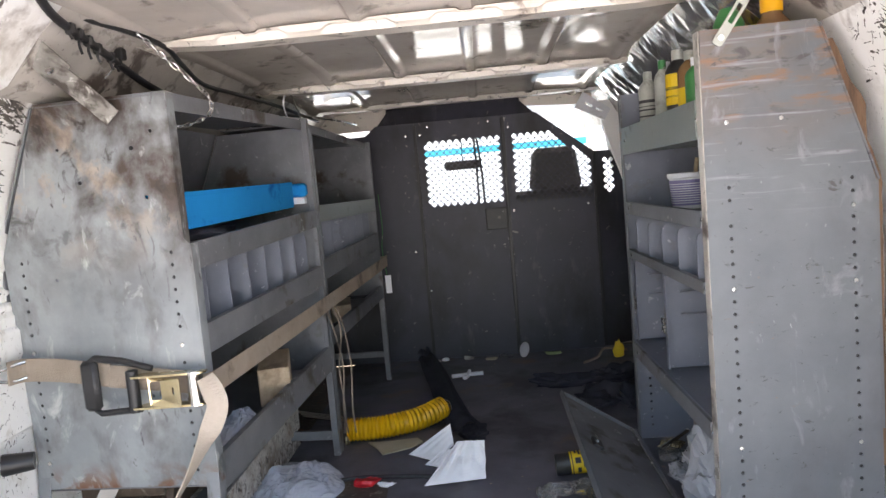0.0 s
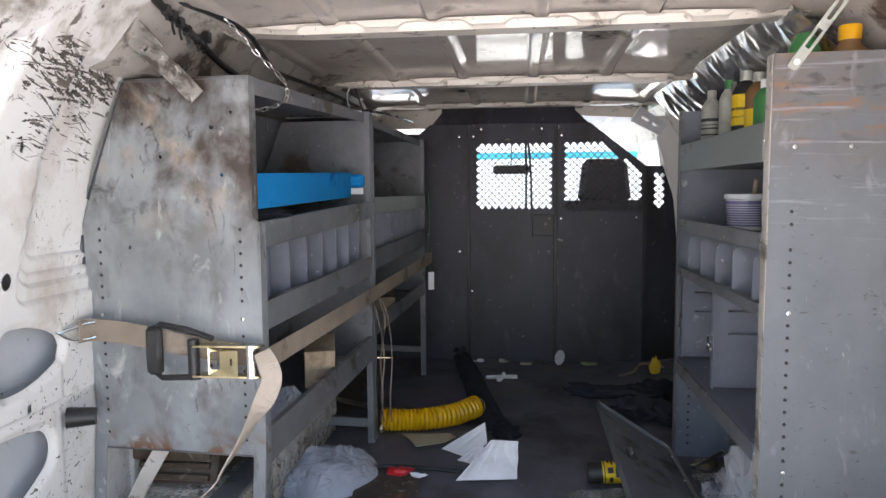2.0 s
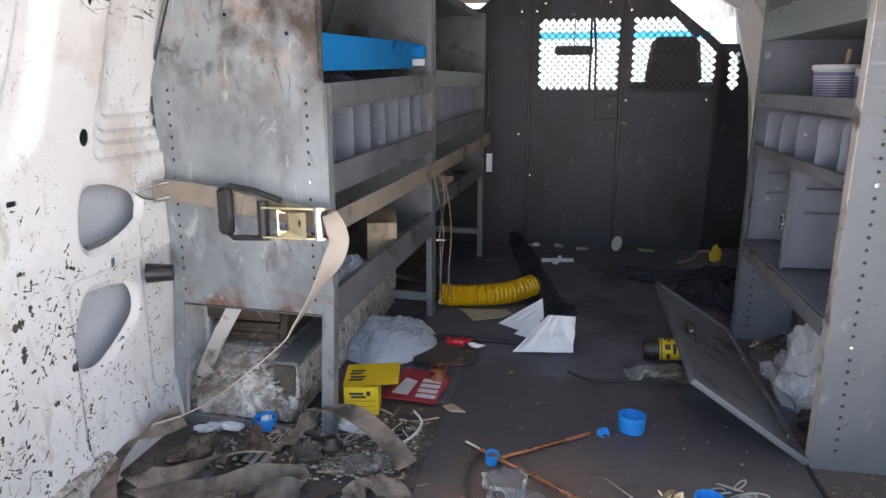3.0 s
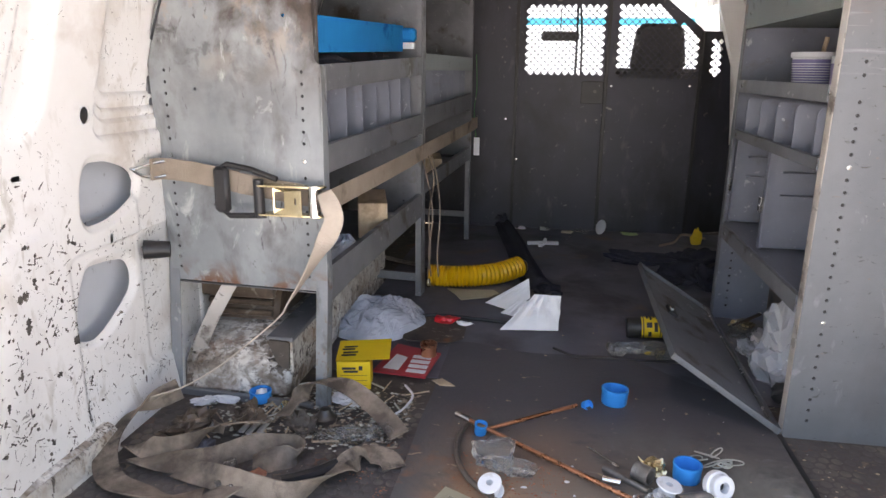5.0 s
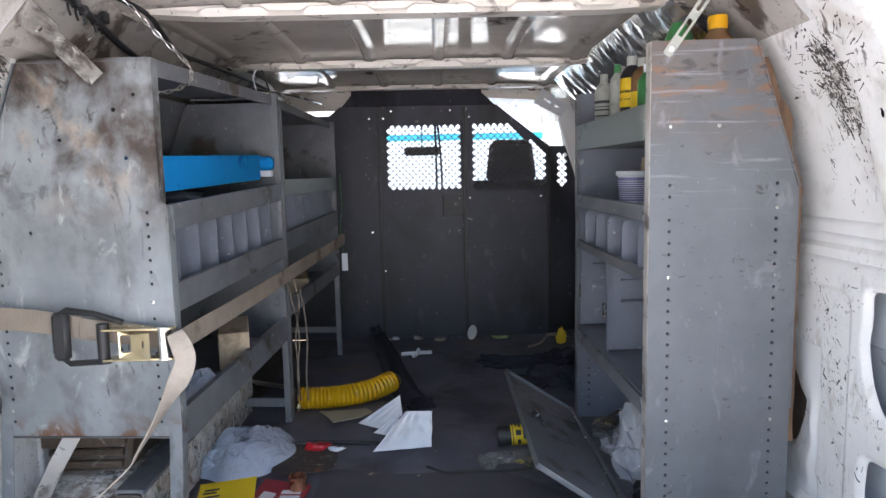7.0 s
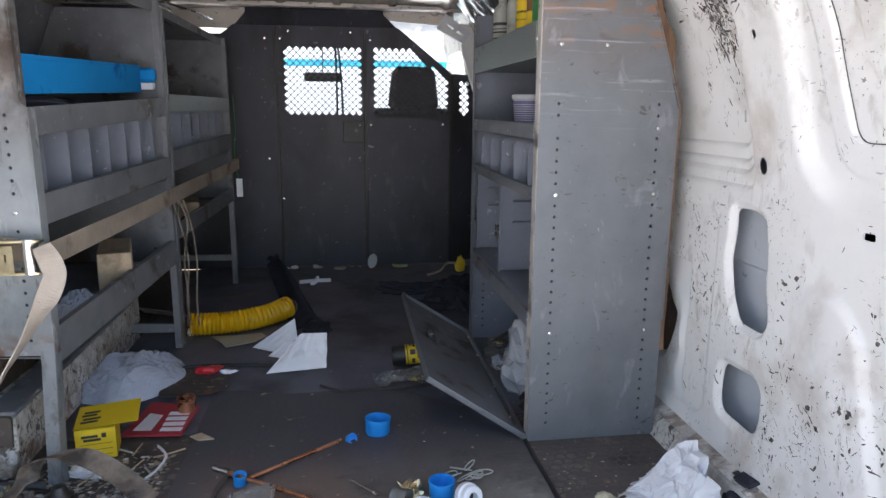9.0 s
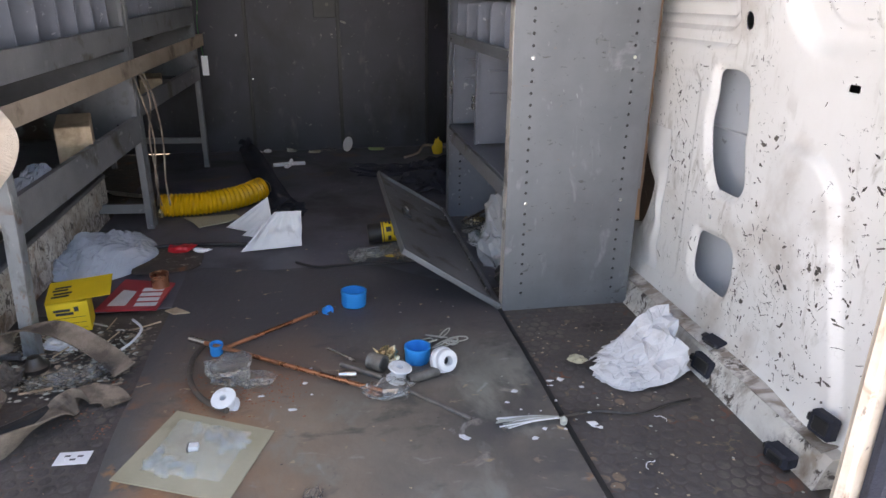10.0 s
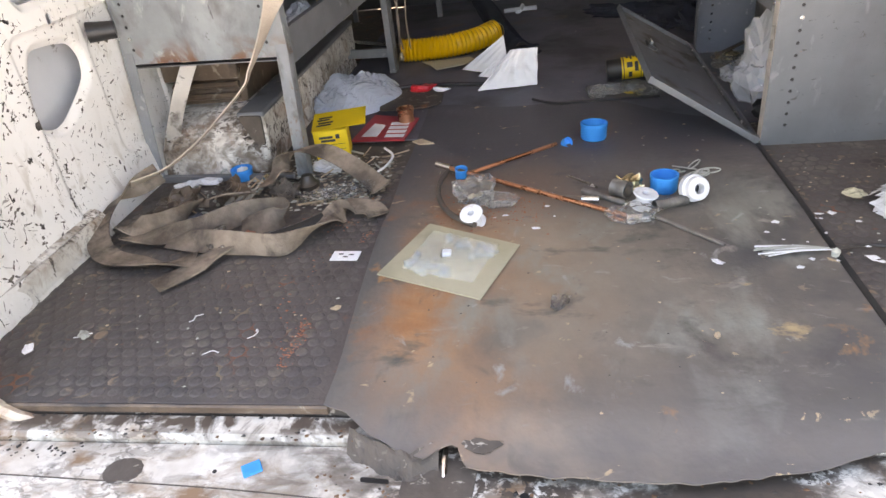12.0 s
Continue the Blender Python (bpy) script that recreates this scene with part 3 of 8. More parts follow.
SEAT = mat("grey_seat_cloth", [(0.3, (0.05, 0.05, 0.052)), (0.7, (0.085, 0.083, 0.085))], 20, 0.95, bump=0.4, fine=300)
CEMENT = mat("sunlit_concrete", [(0.3, (0.54, 0.56, 0.61)), (0.7, (0.64, 0.66, 0.71))], 1.2, 0.9, bump=0.3, fine=20, marks=[((0.25, 0.23, 0.21), 0.7, 0.55, 0.7, (1, 1, 1))])
GLASS = clear("windscreen_glass", (0.95, 0.98, 0.97), 0.0, 0.94)
SHADE = clear("blue_shade_band", (0.24, 0.72, 0.84), 0.05, 0.9)
RUST = mat("rusty_edge", [(0.3, (0.58, 0.47, 0.36)), (0.7, (0.76, 0.68, 0.58))], 14, 0.7, bump=0.3, marks=[((0.26, 0.12, 0.06), 16, 0.58, 0.68, (1, 1, 0.5)), ((0.12, 0.07, 0.05), 40, 0.62, 0.67, (1, 1, 0.6))])
EARTH = mat("terracotta_grit", [(0.3, (0.23, 0.085, 0.05)), (0.7, (0.38, 0.155, 0.09))], 30, 0.9, bump=0.4)

# ---- the van's shell ----
def smooth(a, b, x):
    t = min(max((x - a) / (b - a), 0), 1)
    return t * t * (3 - 2 * t)


def rrect(y, z, y0, y1, z0, z1, r):
    """Signed distance to a rounded rectangle."""
    qy, qz = abs(y - (y0 + y1) / 2) - (y1 - y0) / 2 + r, abs(z - (z0 + z1) / 2) - (z1 - z0) / 2 + r
    return math.hypot(max(qy, 0), max(qz, 0)) + min(max(qy, qz), 0) - r


def wall_x(z):
    """Half the width inside at height z: straight below, drawn in towards the roof."""
    return 0.905 - 0.05 * smooth(0.62, 0.98, z) - 0.16 * smooth(0.9, 1.3, z) - 0.02 * smooth(0.12, 0.0, z)


def relief(y, z, sgn=1):
    """How far the inner skin is pressed outwards there."""
    d = 0.022 * smooth(0.0, -0.045, rrect(y - 0.12 * (z - 0.70), z, -0.3, 0.465, 0.630, 1.32, 0.11))
    lean = y - 0.20 * (z - 0.69)
    d -= 0.009 * smooth(0.004, -0.008, rrect(lean, z, -0.3, 0.375, 0.688, 1.30, 0.06))
    w = rrect(lean, z, -0.3, 0.33, 0.742, 1.10, 0.03)
    d += 0.007 * smooth(0.0, -0.006, w) - 0.003 * smooth(-0.010, -0.017, w)
    for y0, z0, r in ((0.598, 0.640, 0.03), (0.603, 0.671, 0.05), (0.618, 0.693, 0.04), (0.638, 0.724, 0.03)):
        d += 0.009 * smooth(0.003, -0.006, rrect(y - 0.10 * (z - 0.75), z, y0, 1.9, z0, 1.25, r))
    d += 0.006 * smooth(0.005, -0.006, rrect(y, z, 0.708, 1.3, 0.10, 0.583, 0.04))
    tilt = y - 0.31 * (z - 0.371)
    d -= 0.013 * smooth(0.008, -0.012, rrect(tilt, z, 0.242, 0.6, -0.3, 0.492, 0.07)) * smooth(0.44, 0.29, tilt)
    if sgn < 0:
        d += 0.007 * smooth(0.004, -0.005, rrect(y, z, 0.478, 0.95, -0.2, 0.425, 0.03))
    return d


def inside(p, loop):
    """Whether a point of the plane lies within a closed loop."""
    hit = False
    for (a, b), (c, d) in zip(loop, [*loop[1:], loop[0]]):
        if (b > p[1]) != (d > p[1]) and p[0] < a + (c - a) * (p[1] - b) / (d - b):
            hit = not hit
    return hit


def edge_distance(y, z, loop):
    """How far a point of the plane is from a closed loop."""
    best = 9.0
    for (a, b), (c, d) in zip(loop, [*loop[1:], loop[0]]):
        q = (c - a) ** 2 + (d - b) ** 2
        t = min(max(((y - a) * (c - a) + (z - b) * (d - b)) / q, 0), 1) if q else 0
        best = min(best, math.hypot(y - a - t * (c - a), z - b - t * (d - b)))
    return best


def side_wall(name, sgn, cuts, label, scuffs):
    out = [(0.0, -0.04), (2.95, -0.04), (2.95, 1.27), (0.0, 1.27)]
    cuts = [rounded(c, 0.020 if max(p[0] for p in c) - min(p[0] for p in c) > 0.05 else 0.004, 4) for c in cuts]
    spans = [(min(p[0] for p in c) - 0.02, max(p[0] for p in c) + 0.02, min(p[1] for p in c) - 0.02, max(p[1] for p in c) + 0.02) for c in cuts]
    extra = [(0.0052 * i, -0.04 + 0.0052 * j) for i in range(1, 193) for j in range(1, 251)]
    big = [(c, sp) for c, sp in zip(cuts, spans) if sp[1] - sp[0] > 0.08]
    extra = [p for p in extra if not any(sp[0] < p[0] < sp[1] and sp[2] < p[1] < sp[3] and (inside(p, c) or edge_distance(*p, c) < 0.0045) for c, sp in big)]
    extra = [p for p in extra if not -0.0195 < rrect(p[0] - 0.20 * (p[1] - 0.69), p[1], -0.3, 0.33, 0.742, 1.10, 0.03) < 0.004]
    for o in (0.002, -0.002, -0.0065, -0.0095, -0.0135, -0.018):
        loop = rounded([(-0.3 - o, 0.742 - o), (0.33 + o, 0.742 - o), (0.33 + o, 1.10 + o), (-0.3 - o, 1.10 + o)], 0.03 + o, 8)
        for a, b in zip(loop, [*loop[1:], loop[0]]):
            m = max(1, int(math.dist(a, b) / 0.006))
            ring = [(a[0] + (b[0] - a[0]) * k / m, a[1] + (b[1] - a[1]) * k / m) for k in range(m)]
            extra += [(y + 0.20 * (z - 0.69), z) for y, z in ring if 0.01 < y + 0.20 * (z - 0.69) < 0.99]
    extra += [(1.02 + i * 0.13, -0.04 + j * 0.065) for i in range(1, 14) for j in range(1, 20)]

    def lay(y, z, proud=0.0):
        turned = 0.0
        for c, (y0, y1, z0, z1) in zip(cuts, spans):
            if y1 - y0 > 0.08 and y0 < y < y1 and z0 < z < z1:
                turned = max(turned, 0.011 * smooth(0.015, 0.001, edge_distance(y, z, c)))
        return (sgn * (wall_x(z) + relief(y, z, sgn) + turned - proud), y, z)

    ob = tagged(part(name, sheet(out, cuts, lay, (sgn * 0.0025, 0, 0), extra), WHITE, smooth=True), label, "wall", kind="structure")
    skin = bmesh.new()
    ys, zs = [0.0, 0.3, 0.6, 0.9, 1.4, 2.0, 2.95], [-0.3, 0.1, 0.3, 0.464, 0.472, 0.57, 0.63, 0.69, 0.8, 0.9, 1.05, 1.2, 1.32]
    g = [[skin.verts.new((sgn * (wall_x(z) + 0.066 + 0.012 * (z < 0.47) + 0.04 * smooth(0.58, 0.68, z)), y, z)) for y in ys] for z in zs]
    for a, b in zip(g, g[1:]):
        for i in range(len(ys) - 1):
            skin.faces.new([a[i], a[i + 1], b[i + 1], b[i]])
    thicken(skin, 0.004)
    part("outer_skin", skin, CAVITY, ob, smooth=True)
    # black backing added behind the small holes so that they read dark
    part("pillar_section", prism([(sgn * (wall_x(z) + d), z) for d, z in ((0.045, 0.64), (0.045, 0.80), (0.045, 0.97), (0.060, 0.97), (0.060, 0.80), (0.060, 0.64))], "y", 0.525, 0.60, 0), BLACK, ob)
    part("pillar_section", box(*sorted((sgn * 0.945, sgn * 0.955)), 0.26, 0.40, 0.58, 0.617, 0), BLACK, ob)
    # short rubbed strokes, each a tapering bent patch on the paint
    sr, bm = random.Random(40 + sgn), bmesh.new()
    for n, y0, y1, z0, z1, turn, spread, length, width in scuffs:
        cy, cz = sr.uniform(y0, y1), sr.uniform(z0, z1)
        for _ in range(n):
            if sr.random() < 0.45:
                cy, cz = cy + sr.gauss(0, 0.014), cz + sr.gauss(0, 0.016)
            else:
                cy, cz = sr.uniform(y0, y1), sr.uniform(z0, z1)
            a = turn + sr.gauss(0, spread)
            size, w, bend = length * (0.25 + 1.5 * sr.random() ** 2.2), width * (0.28 + 1.25 * sr.random() ** 2.4), sr.uniform(-0.22, 0.22)
            k, rows = max(2, int(size / 0.0025)), []
            for i in range(k + 1):
                q = i / k
                b = a + bend * (q - 0.5)
                y, z = cy + size * (q - 0.5) * math.cos(b), cz + size * (q - 0.5) * math.sin(b)
                h = 0.5 * w * (0.25 + min(1.0, 2.2 * math.sin(math.pi * q))) * sr.uniform(0.2, 1.3)
                rows.append([(y - h * math.sin(b), z + h * math.cos(b)), (y + h * math.sin(b), z - h * math.cos(b))])
            if any(inside(p, c) for c in cuts for p in (rows[0][0], rows[k // 2][0], rows[-1][0])) or min(p[0] for r in rows for p in r) < 0.01:
                continue
            rows = [[bm.verts.new(lay(*p, 0.0007)) for p in r] for r in rows]
            for a_, b_ in zip(rows, rows[1:]):
                bm.faces.new([a_[0], a_[1], b_[1], b_[0]])
    # open dark joint round the blanked window panel
    line = rounded([(-0.3, 0.732), (0.319, 0.732), (0.319, 1.09), (-0.3, 1.09)], 0.024, 6)[6:]
    line = [p for p in [(y + 0.20 * (z + 0.014 - 0.69), z + 0.014) for y, z in line] if p[0] > -0.2]
    line = [(0.012, line[0][1])] + [p for p in line if p[0] > 0.02] + [(0.012, line[-1][1])]
    path = []
    for a, b in zip(line, line[1:]):
        path += [(a[0] + (b[0] - a[0]) * k / 12, a[1] + (b[1] - a[1]) * k / 12) for k in range(12)]
    part("panel_joint", tube([lay(*p) for p in path], 0.0016, 5), IRON, ob, "dark open joint")
    part("scuff_marks", bm, SCUFF, ob, "black and brown rubbed scuff marks", kind="stuff")
    return ob


ROUND, SMALL = circle(0.562, 0.691, 0.0135, 14, 0, 1.25), circle(0.563, 0.935, 0.007, 8, 0, 1.3)
wall_right = side_wall("wall_right", 1, [
    [(0.656, 0.597), (0.590, 0.600), (0.552, 0.586), (0.535, 0.497), (0.538, 0.470), (0.517, 0.390), (0.530, 0.358), (0.610, 0.359), (0.642, 0.412), (0.662, 0.488), (0.652, 0.540)],
    [(0.647, 0.258), (0.541, 0.264), (0.515, 0.246), (0.511, 0.192), (0.525, 0.142), (0.642, 0.147), (0.655, 0.182)],
    ROUND, SMALL, [(0.293, 0.609), (0.293, 0.597), (0.268, 0.597), (0.268, 0.609)], [(0.667, 0.797), (0.670, 0.773), (0.666, 0.773), (0.663, 0.797)], circle(0.60, 0.300, 0.005, 6), [(0.872, 0.335), (0.884, 0.39), (0.910, 0.43), (0.985, 0.43), (0.985, 0.17), (0.922, 0.182), (0.900, 0.225), (0.882, 0.27)]],
    "white painted steel van side with cut-outs and black scuffs",
    [(420, 0.67, 0.755, 0.91, 1.09, 1.2, 0.5, 0.016, 0.0036), (90, 0.69, 0.75, 0.98, 1.08, 0.6, 0.9, 0.014, 0.006), (130, 0.52, 0.85, 0.98, 1.14, -0.2, 0.5, 0.020, 0.003), (60, 0.66, 0.80, 0.74, 0.92, 1.2, 0.4, 0.016, 0.002), (330, 0.20, 0.50, 0.06, 0.34, 0.9, 1.0, 0.011, 0.0026), (26, 0.20, 0.46, 0.08, 0.36, 0.6, 1.2, 0.011, 0.0075),
     (150, 0.50, 0.86, 0.05, 0.60, 1.2, 0.7, 0.011, 0.0026), (120, 0.66, 0.84, 0.28, 0.60, 1.3, 0.6, 0.013, 0.003), (110, 0.15, 0.62, 0.30, 0.75, 0.3, 1.2, 0.009, 0.002), (14, 0.20, 0.62, 0.10, 0.50, 0.3, 1.0, 0.013, 0.009), (70, 0.04, 0.25, 0.10, 0.60, 0.9, 0.8, 0.012, 0.0036), (14, 0.05, 0.24, 0.12, 0.48, 0.9, 0.8, 0.012, 0.009)])
wall_left = side_wall("wall_left", -1, [
    [(0.564, 0.598), (0.629, 0.594), (0.686, 0.575), (0.722, 0.544), (0.712, 0.512), (0.662, 0.489), (0.607, 0.473), (0.550, 0.471), (0.534, 0.492), (0.542, 0.556)],
    [(0.539, 0.391), (0.610, 0.386), (0.662, 0.376), (0.679, 0.343), (0.672, 0.306), (0.629, 0.275), (0.565, 0.241), (0.533, 0.234), (0.496, 0.247), (0.491, 0.270), (0.507, 0.336)],
    ROUND, SMALL, [(0.389, 0.600), (0.389, 0.590), (0.367, 0.590), (0.367, 0.600)], [(0.601, 0.445), (0.614, 0.445), (0.614, 0.425), (0.601, 0.425)], circle(0.60, 0.300, 0.005, 6)],
    "white painted steel van side with cut-outs and dark scuffs",
    [(210, 0.50, 0.80, 0.92, 1.12, -0.2, 0.25, 0.034, 0.0028), (150, 0.52, 0.80, 1.04, 1.11, -0.2, 0.18, 0.050, 0.0048), (110, 0.22, 0.75, 1.05, 1.14, -0.15, 0.25, 0.034, 0.003), (24, 0.30, 0.50, 0.42, 0.60, 0.6, 0.8, 0.018, 0.004), (300, 0.20, 0.50, 0.05, 0.42, 0.5, 1.0, 0.013, 0.0042),
     (300, 0.48, 0.80, 0.08, 0.46, 0.7, 0.9, 0.011, 0.0030), (40, 0.12, 0.80, 0.40, 0.95, 0.0, 1.5, 0.008, 0.002), (30, 0.34, 0.50, 0.10, 0.55, 0.4, 0.8, 0.020, 0.010), (60, 0.470, 0.484, 0.05, 0.36, 1.5, 0.3, 0.012, 0.0035), (170, 0.05, 0.35, 0.02, 0.30, 0.6, 1.0, 0.014, 0.0045)])

# rails where the side panel meets the floor
for sgn, nm in ((1, "right"), (-1, "left")):
    d = 0.0 if sgn > 0 else 0.028
    r = part("trim", prism([(0.845 + d, 0.0), (0.907, 0.0), (0.907, 0.062), (0.872 + 0.6 * d, 0.054), (0.864 + 0.6 * d, 0.045), (0.850 + d, 0.006)], "y", 0.12, 1.0 if sgn > 0 else 0.52, 0.0), SCRAPED)
    if sgn < 0:
        r.data.transform(Matrix.Diagonal((-1, 1, 1, 1)))
        r.data.flip_normals()
    tagged(r, "scraped dirty white floor rail along the van side", "trim", kind="structure")
    part("rail_top", prism([((0.866 + 0.6 * d) * sgn, 0.0535), (0.906 * sgn, 0.0635), (0.906 * sgn, 0.066), ((0.864 + 0.6 * d) * sgn, 0.057)], "y", 0.14, 0.98 if sgn > 0 else 0.51), ARCH, r, "brown dirt-caked rail top")

# the rear opening's frame and its rubber seal
OPEN = rounded([(-0.775, -0.03), (0.758, -0.03), (0.762, 0.5), (0.735, 0.8), (0.63, 1.225), (-0.63, 1.225), (-0.745, 0.8), (-0.78, 0.5)], 0.11, 6)
ringout = [(-1.0, -0.30), (1.0, -0.30), (1.0, 0.75), (0.82, 1.36), (-0.82, 1.36), (-1.0, 0.75)]
frame_ob = tagged(part("door_frame", sheet(ringout, [OPEN], lambda x, z: (x, -0.012, z), (0, 0.012, 0)), RUST), "rust-stained white frame of the open rear doorway", "door frame", kind="structure")
lip = [(x * 1.004, -0.012, z + 0.001) for x, z in OPEN]
part("pinch_weld", tube(lip, 0.010, 6, ring=True), RUST, frame_ob, "rust-stained flange")
part("rubber_seal", tube([(x * 1.055, -0.026, (z - 0.6) * 1.05 + 0.6) for x, z in OPEN], 0.017, 8, ring=True), CLOTH, frame_ob, "black rubber door seal", smooth=True)


# roof skin with shallow lengthwise beads, pressed down to each cross member
BOWS = (0.16, 1.03, 1.84, 2.54)


def roof_z(x, y):
    z = 1.268 - 0.020 * (x / 0.72) ** 4 - 0.020 * max(max(0.0, 1 - abs(y - b) / 0.27) ** 2 for b in BOWS)
    return z - 0.008 * sum(smooth(0.021, 0.013, abs(x - c)) for c in (-0.63, -0.40, -0.158, 0.085, 0.328, 0.565))


bm = bmesh.new()
xs, ys = [-0.74 + 0.0074 * i for i in range(201)], [0.0 + 0.02 * j for j in range(146)] + [3.0 + 0.15 * j for j in range(9)]
g = [[bm.verts.new((x, y, roof_z(x, y) - 0.03 * smooth(3.3, 4.2, y))) for x in xs] for y in ys]
for a, b in zip(g, g[1:]):
    for i in range(200):
        bm.faces.new([a[i], a[i + 1], b[i + 1], b[i]])
thicken(bm, 0.003)
tagged(part("ceiling", bm, ROOF, smooth=True), "glossy unlined steel roof skin with pressed beads", "ceiling", kind="structure")


def roof_bow(y, name="trim"):
    """A shallow pressed cross member under the roof, its near flange waved where the beads pass."""
    bm = bmesh.new()
    rows = []
    n = 150
    base = 1.222 if y < 2.3 else 1.232
    for i in range(n + 1):
        x = -0.66 + 1.32 * i / n
        ph = (x + 0.279) / 0.243
        wave = smooth(0.14, 0.24, abs(ph - round(ph)))
        top = roof_z(x, y) - 0.002
        low = base + 0.010 * smooth(0.45, 0.66, abs(x))
        up = low + 0.008 + 0.012 * wave
        prof = [(-0.046, top - 0.001), (-0.044, up), (-0.034, up - 0.002), (-0.028, low), (0.028, low), (0.033, low + 0.010), (0.046, top - 0.001)]
        rows.append([bm.verts.new((x, y + a, min(b, top))) for a, b in prof])
    for a, b in zip(rows, rows[1:]):
        for k in range(len(a) - 1):
            bm.faces.new([a[k], a[k + 1], b[k + 1], b[k]])
    thicken(bm, 0.0015)
    ob = tagged(part(name, bm, RIB, smooth=True), "cream painted roof bow with holes along its edge", "roof bow", group="roof bows", kind="structure")
    holes = bmesh.new()
    for k in range(7):
        x = -0.47 + 0.135 * k
        lathe([(0.0045, -0.0008), (0.0045, 0.0008)], 8, Matrix.Translation((x, y - 0.020, base + 0.010 * smooth(0.45, 0.66, abs(x)) - 0.0008)), holes)
    part("bolt_hole", holes, BLACK, ob)
    return ob


for yy in BOWS:
    roof_bow(yy)

# roof rails along both sides; the right one is lined with foil
for sgn in (-1, 1):
    dx = 0.03 if sgn > 0 else 0.0
    prof = [(0.625, 1.272), (0.66, 1.238), (0.70, 1.20), (0.735, 1.16), (0.775, 1.115), (0.81, 1.10), (0.81, 1.25), (0.72, 1.31)]
    pts = [(sgn * (x + dx), z) for x, z in prof]
    tagged(part("trim", prism(pts, "y", 0.02, 0.70), WHITE), "scuffed white rear end of the roof side rail", "roof rail", kind="structure")
    rail = prism(pts, "y", 0.702, 2.9)
    tagged(part("trim", rail, RAIL), "dirty dull-painted roof side rail", "roof rail", kind="structure")
foil = thing("foil_strip", "crinkled silver foil insulation along the roof rail", "insulation", Matrix.Translation((0.7, 1.8, 1.18)))
fr = random.Random(3)
for seg in range(8):
    bm = bmesh.new()
    y0, y1 = 0.97 + 0.182 * seg, 0.97 + 0.182 * (seg + 1) + 0.006
    rows = []
    for j in range(7):
        row = []
        for i in range(6):
            s = i / 5
            inner = 0 < j < 6 and 0 < i < 5
            k = 0.010 * math.sin(math.pi * s) * math.sin(math.pi * j / 6) + fr.uniform(0.0, 0.008 if inner else 0.002)
            x, z = 0.612 + 0.135 * s, 1.262 - 0.128 * s
            row.append(bm.verts.new((x - 0.012 - 0.7 * k - 0.7, y0 + (y1 - y0) * (j / 6 + (fr.uniform(-0.05, 0.05) if inner else 0)) - 1.8, z - 0.010 - 0.7 * k - 1.18)))
        rows.append(row)
    for a, b in zip(rows, rows[1:]):
        for i in range(5):
            q = [a[i], a[i + 1], b[i + 1], b[i]]
            if fr.random() < 0.5:
                bm.faces.new(q[:3]), bm.faces.new([q[0], q[2], q[3]])
            else:
                bm.faces.new([q[0], q[1], q[3]]), bm.faces.new(q[1:])
    thicken(bm, 0.001)
    part("foil_panel", bm, FOIL, foil)

# ---- floor ----
bm = box(-0.91, 0.91, 0.0, 4.1, -0.05, -0.004, 0)
tagged(part("floor", bm, GRIMY), "grimy dark steel van floor with flaked paint", "floor", kind="structure")
sill = box(-0.95, 0.95, -0.045, 0.0, -0.09, -0.016, 0.006)
box(-0.95, 0.95, -0.24, -0.040, -0.12, -0.028, 0.008, sill)
sill_ob = tagged(part("sill", sill, SILL), "scraped white rear door sill with dirt", "sill", kind="structure")
part("stain", lathe([(0.0001, 0.001), (0.020, 0.0009), (0.027, 0.0004), (0.031, -0.003)], 13, Matrix.Translation((-0.515, -0.096, -0.0275)) @ Matrix.Diagonal((1, 0.8, 1, 1))), GRIMY, sill_ob, "dark greasy round stain")
part("door_striker", tube([(-0.084, -0.052, -0.020), (-0.083, -0.075, -0.022), (-0.082, -0.105, -0.036)], 0.0045, 8), CHROME, sill_ob, "bright steel latch striker", smooth=True)
# flat dark patch for the latch recess; its shade is in the colour
part("latch_recess", prism(rounded([(-0.135, -0.128), (-0.045, -0.135), (-0.040, -0.070), (-0.130, -0.062)], 0.012), "z", -0.0278, -0.0265), GRIMY, sill_ob, "dark flat patch as the shade in the latch recess")
part("slot", prism(rounded([(-0.187, -0.104), (-0.150, -0.107), (-0.150, -0.100), (-0.187, -0.097)], 0.003), "z", -0.0278, -0.0265), BLACK, sill_ob)
part("drain_hole", prism(circle(0.018, -0.120, 0.006, 10), "z", -0.0278, -0.0265), BLACK, sill_ob)
part("bolt_hole", prism(circle(-0.385, -0.094, 0.003, 8), "z", -0.0278, -0.0265), BLACK, sill_ob)
part("seam", ribbon([(-0.90, -0.100, -0.0272), (-0.45, -0.117, -0.0272), (-0.32, -0.124, -0.0272), (-0.20, -0.134, -0.0272)], [(0, 1, 0)] * 4, 0.0016, 0.001), GRIMY, sill_ob)


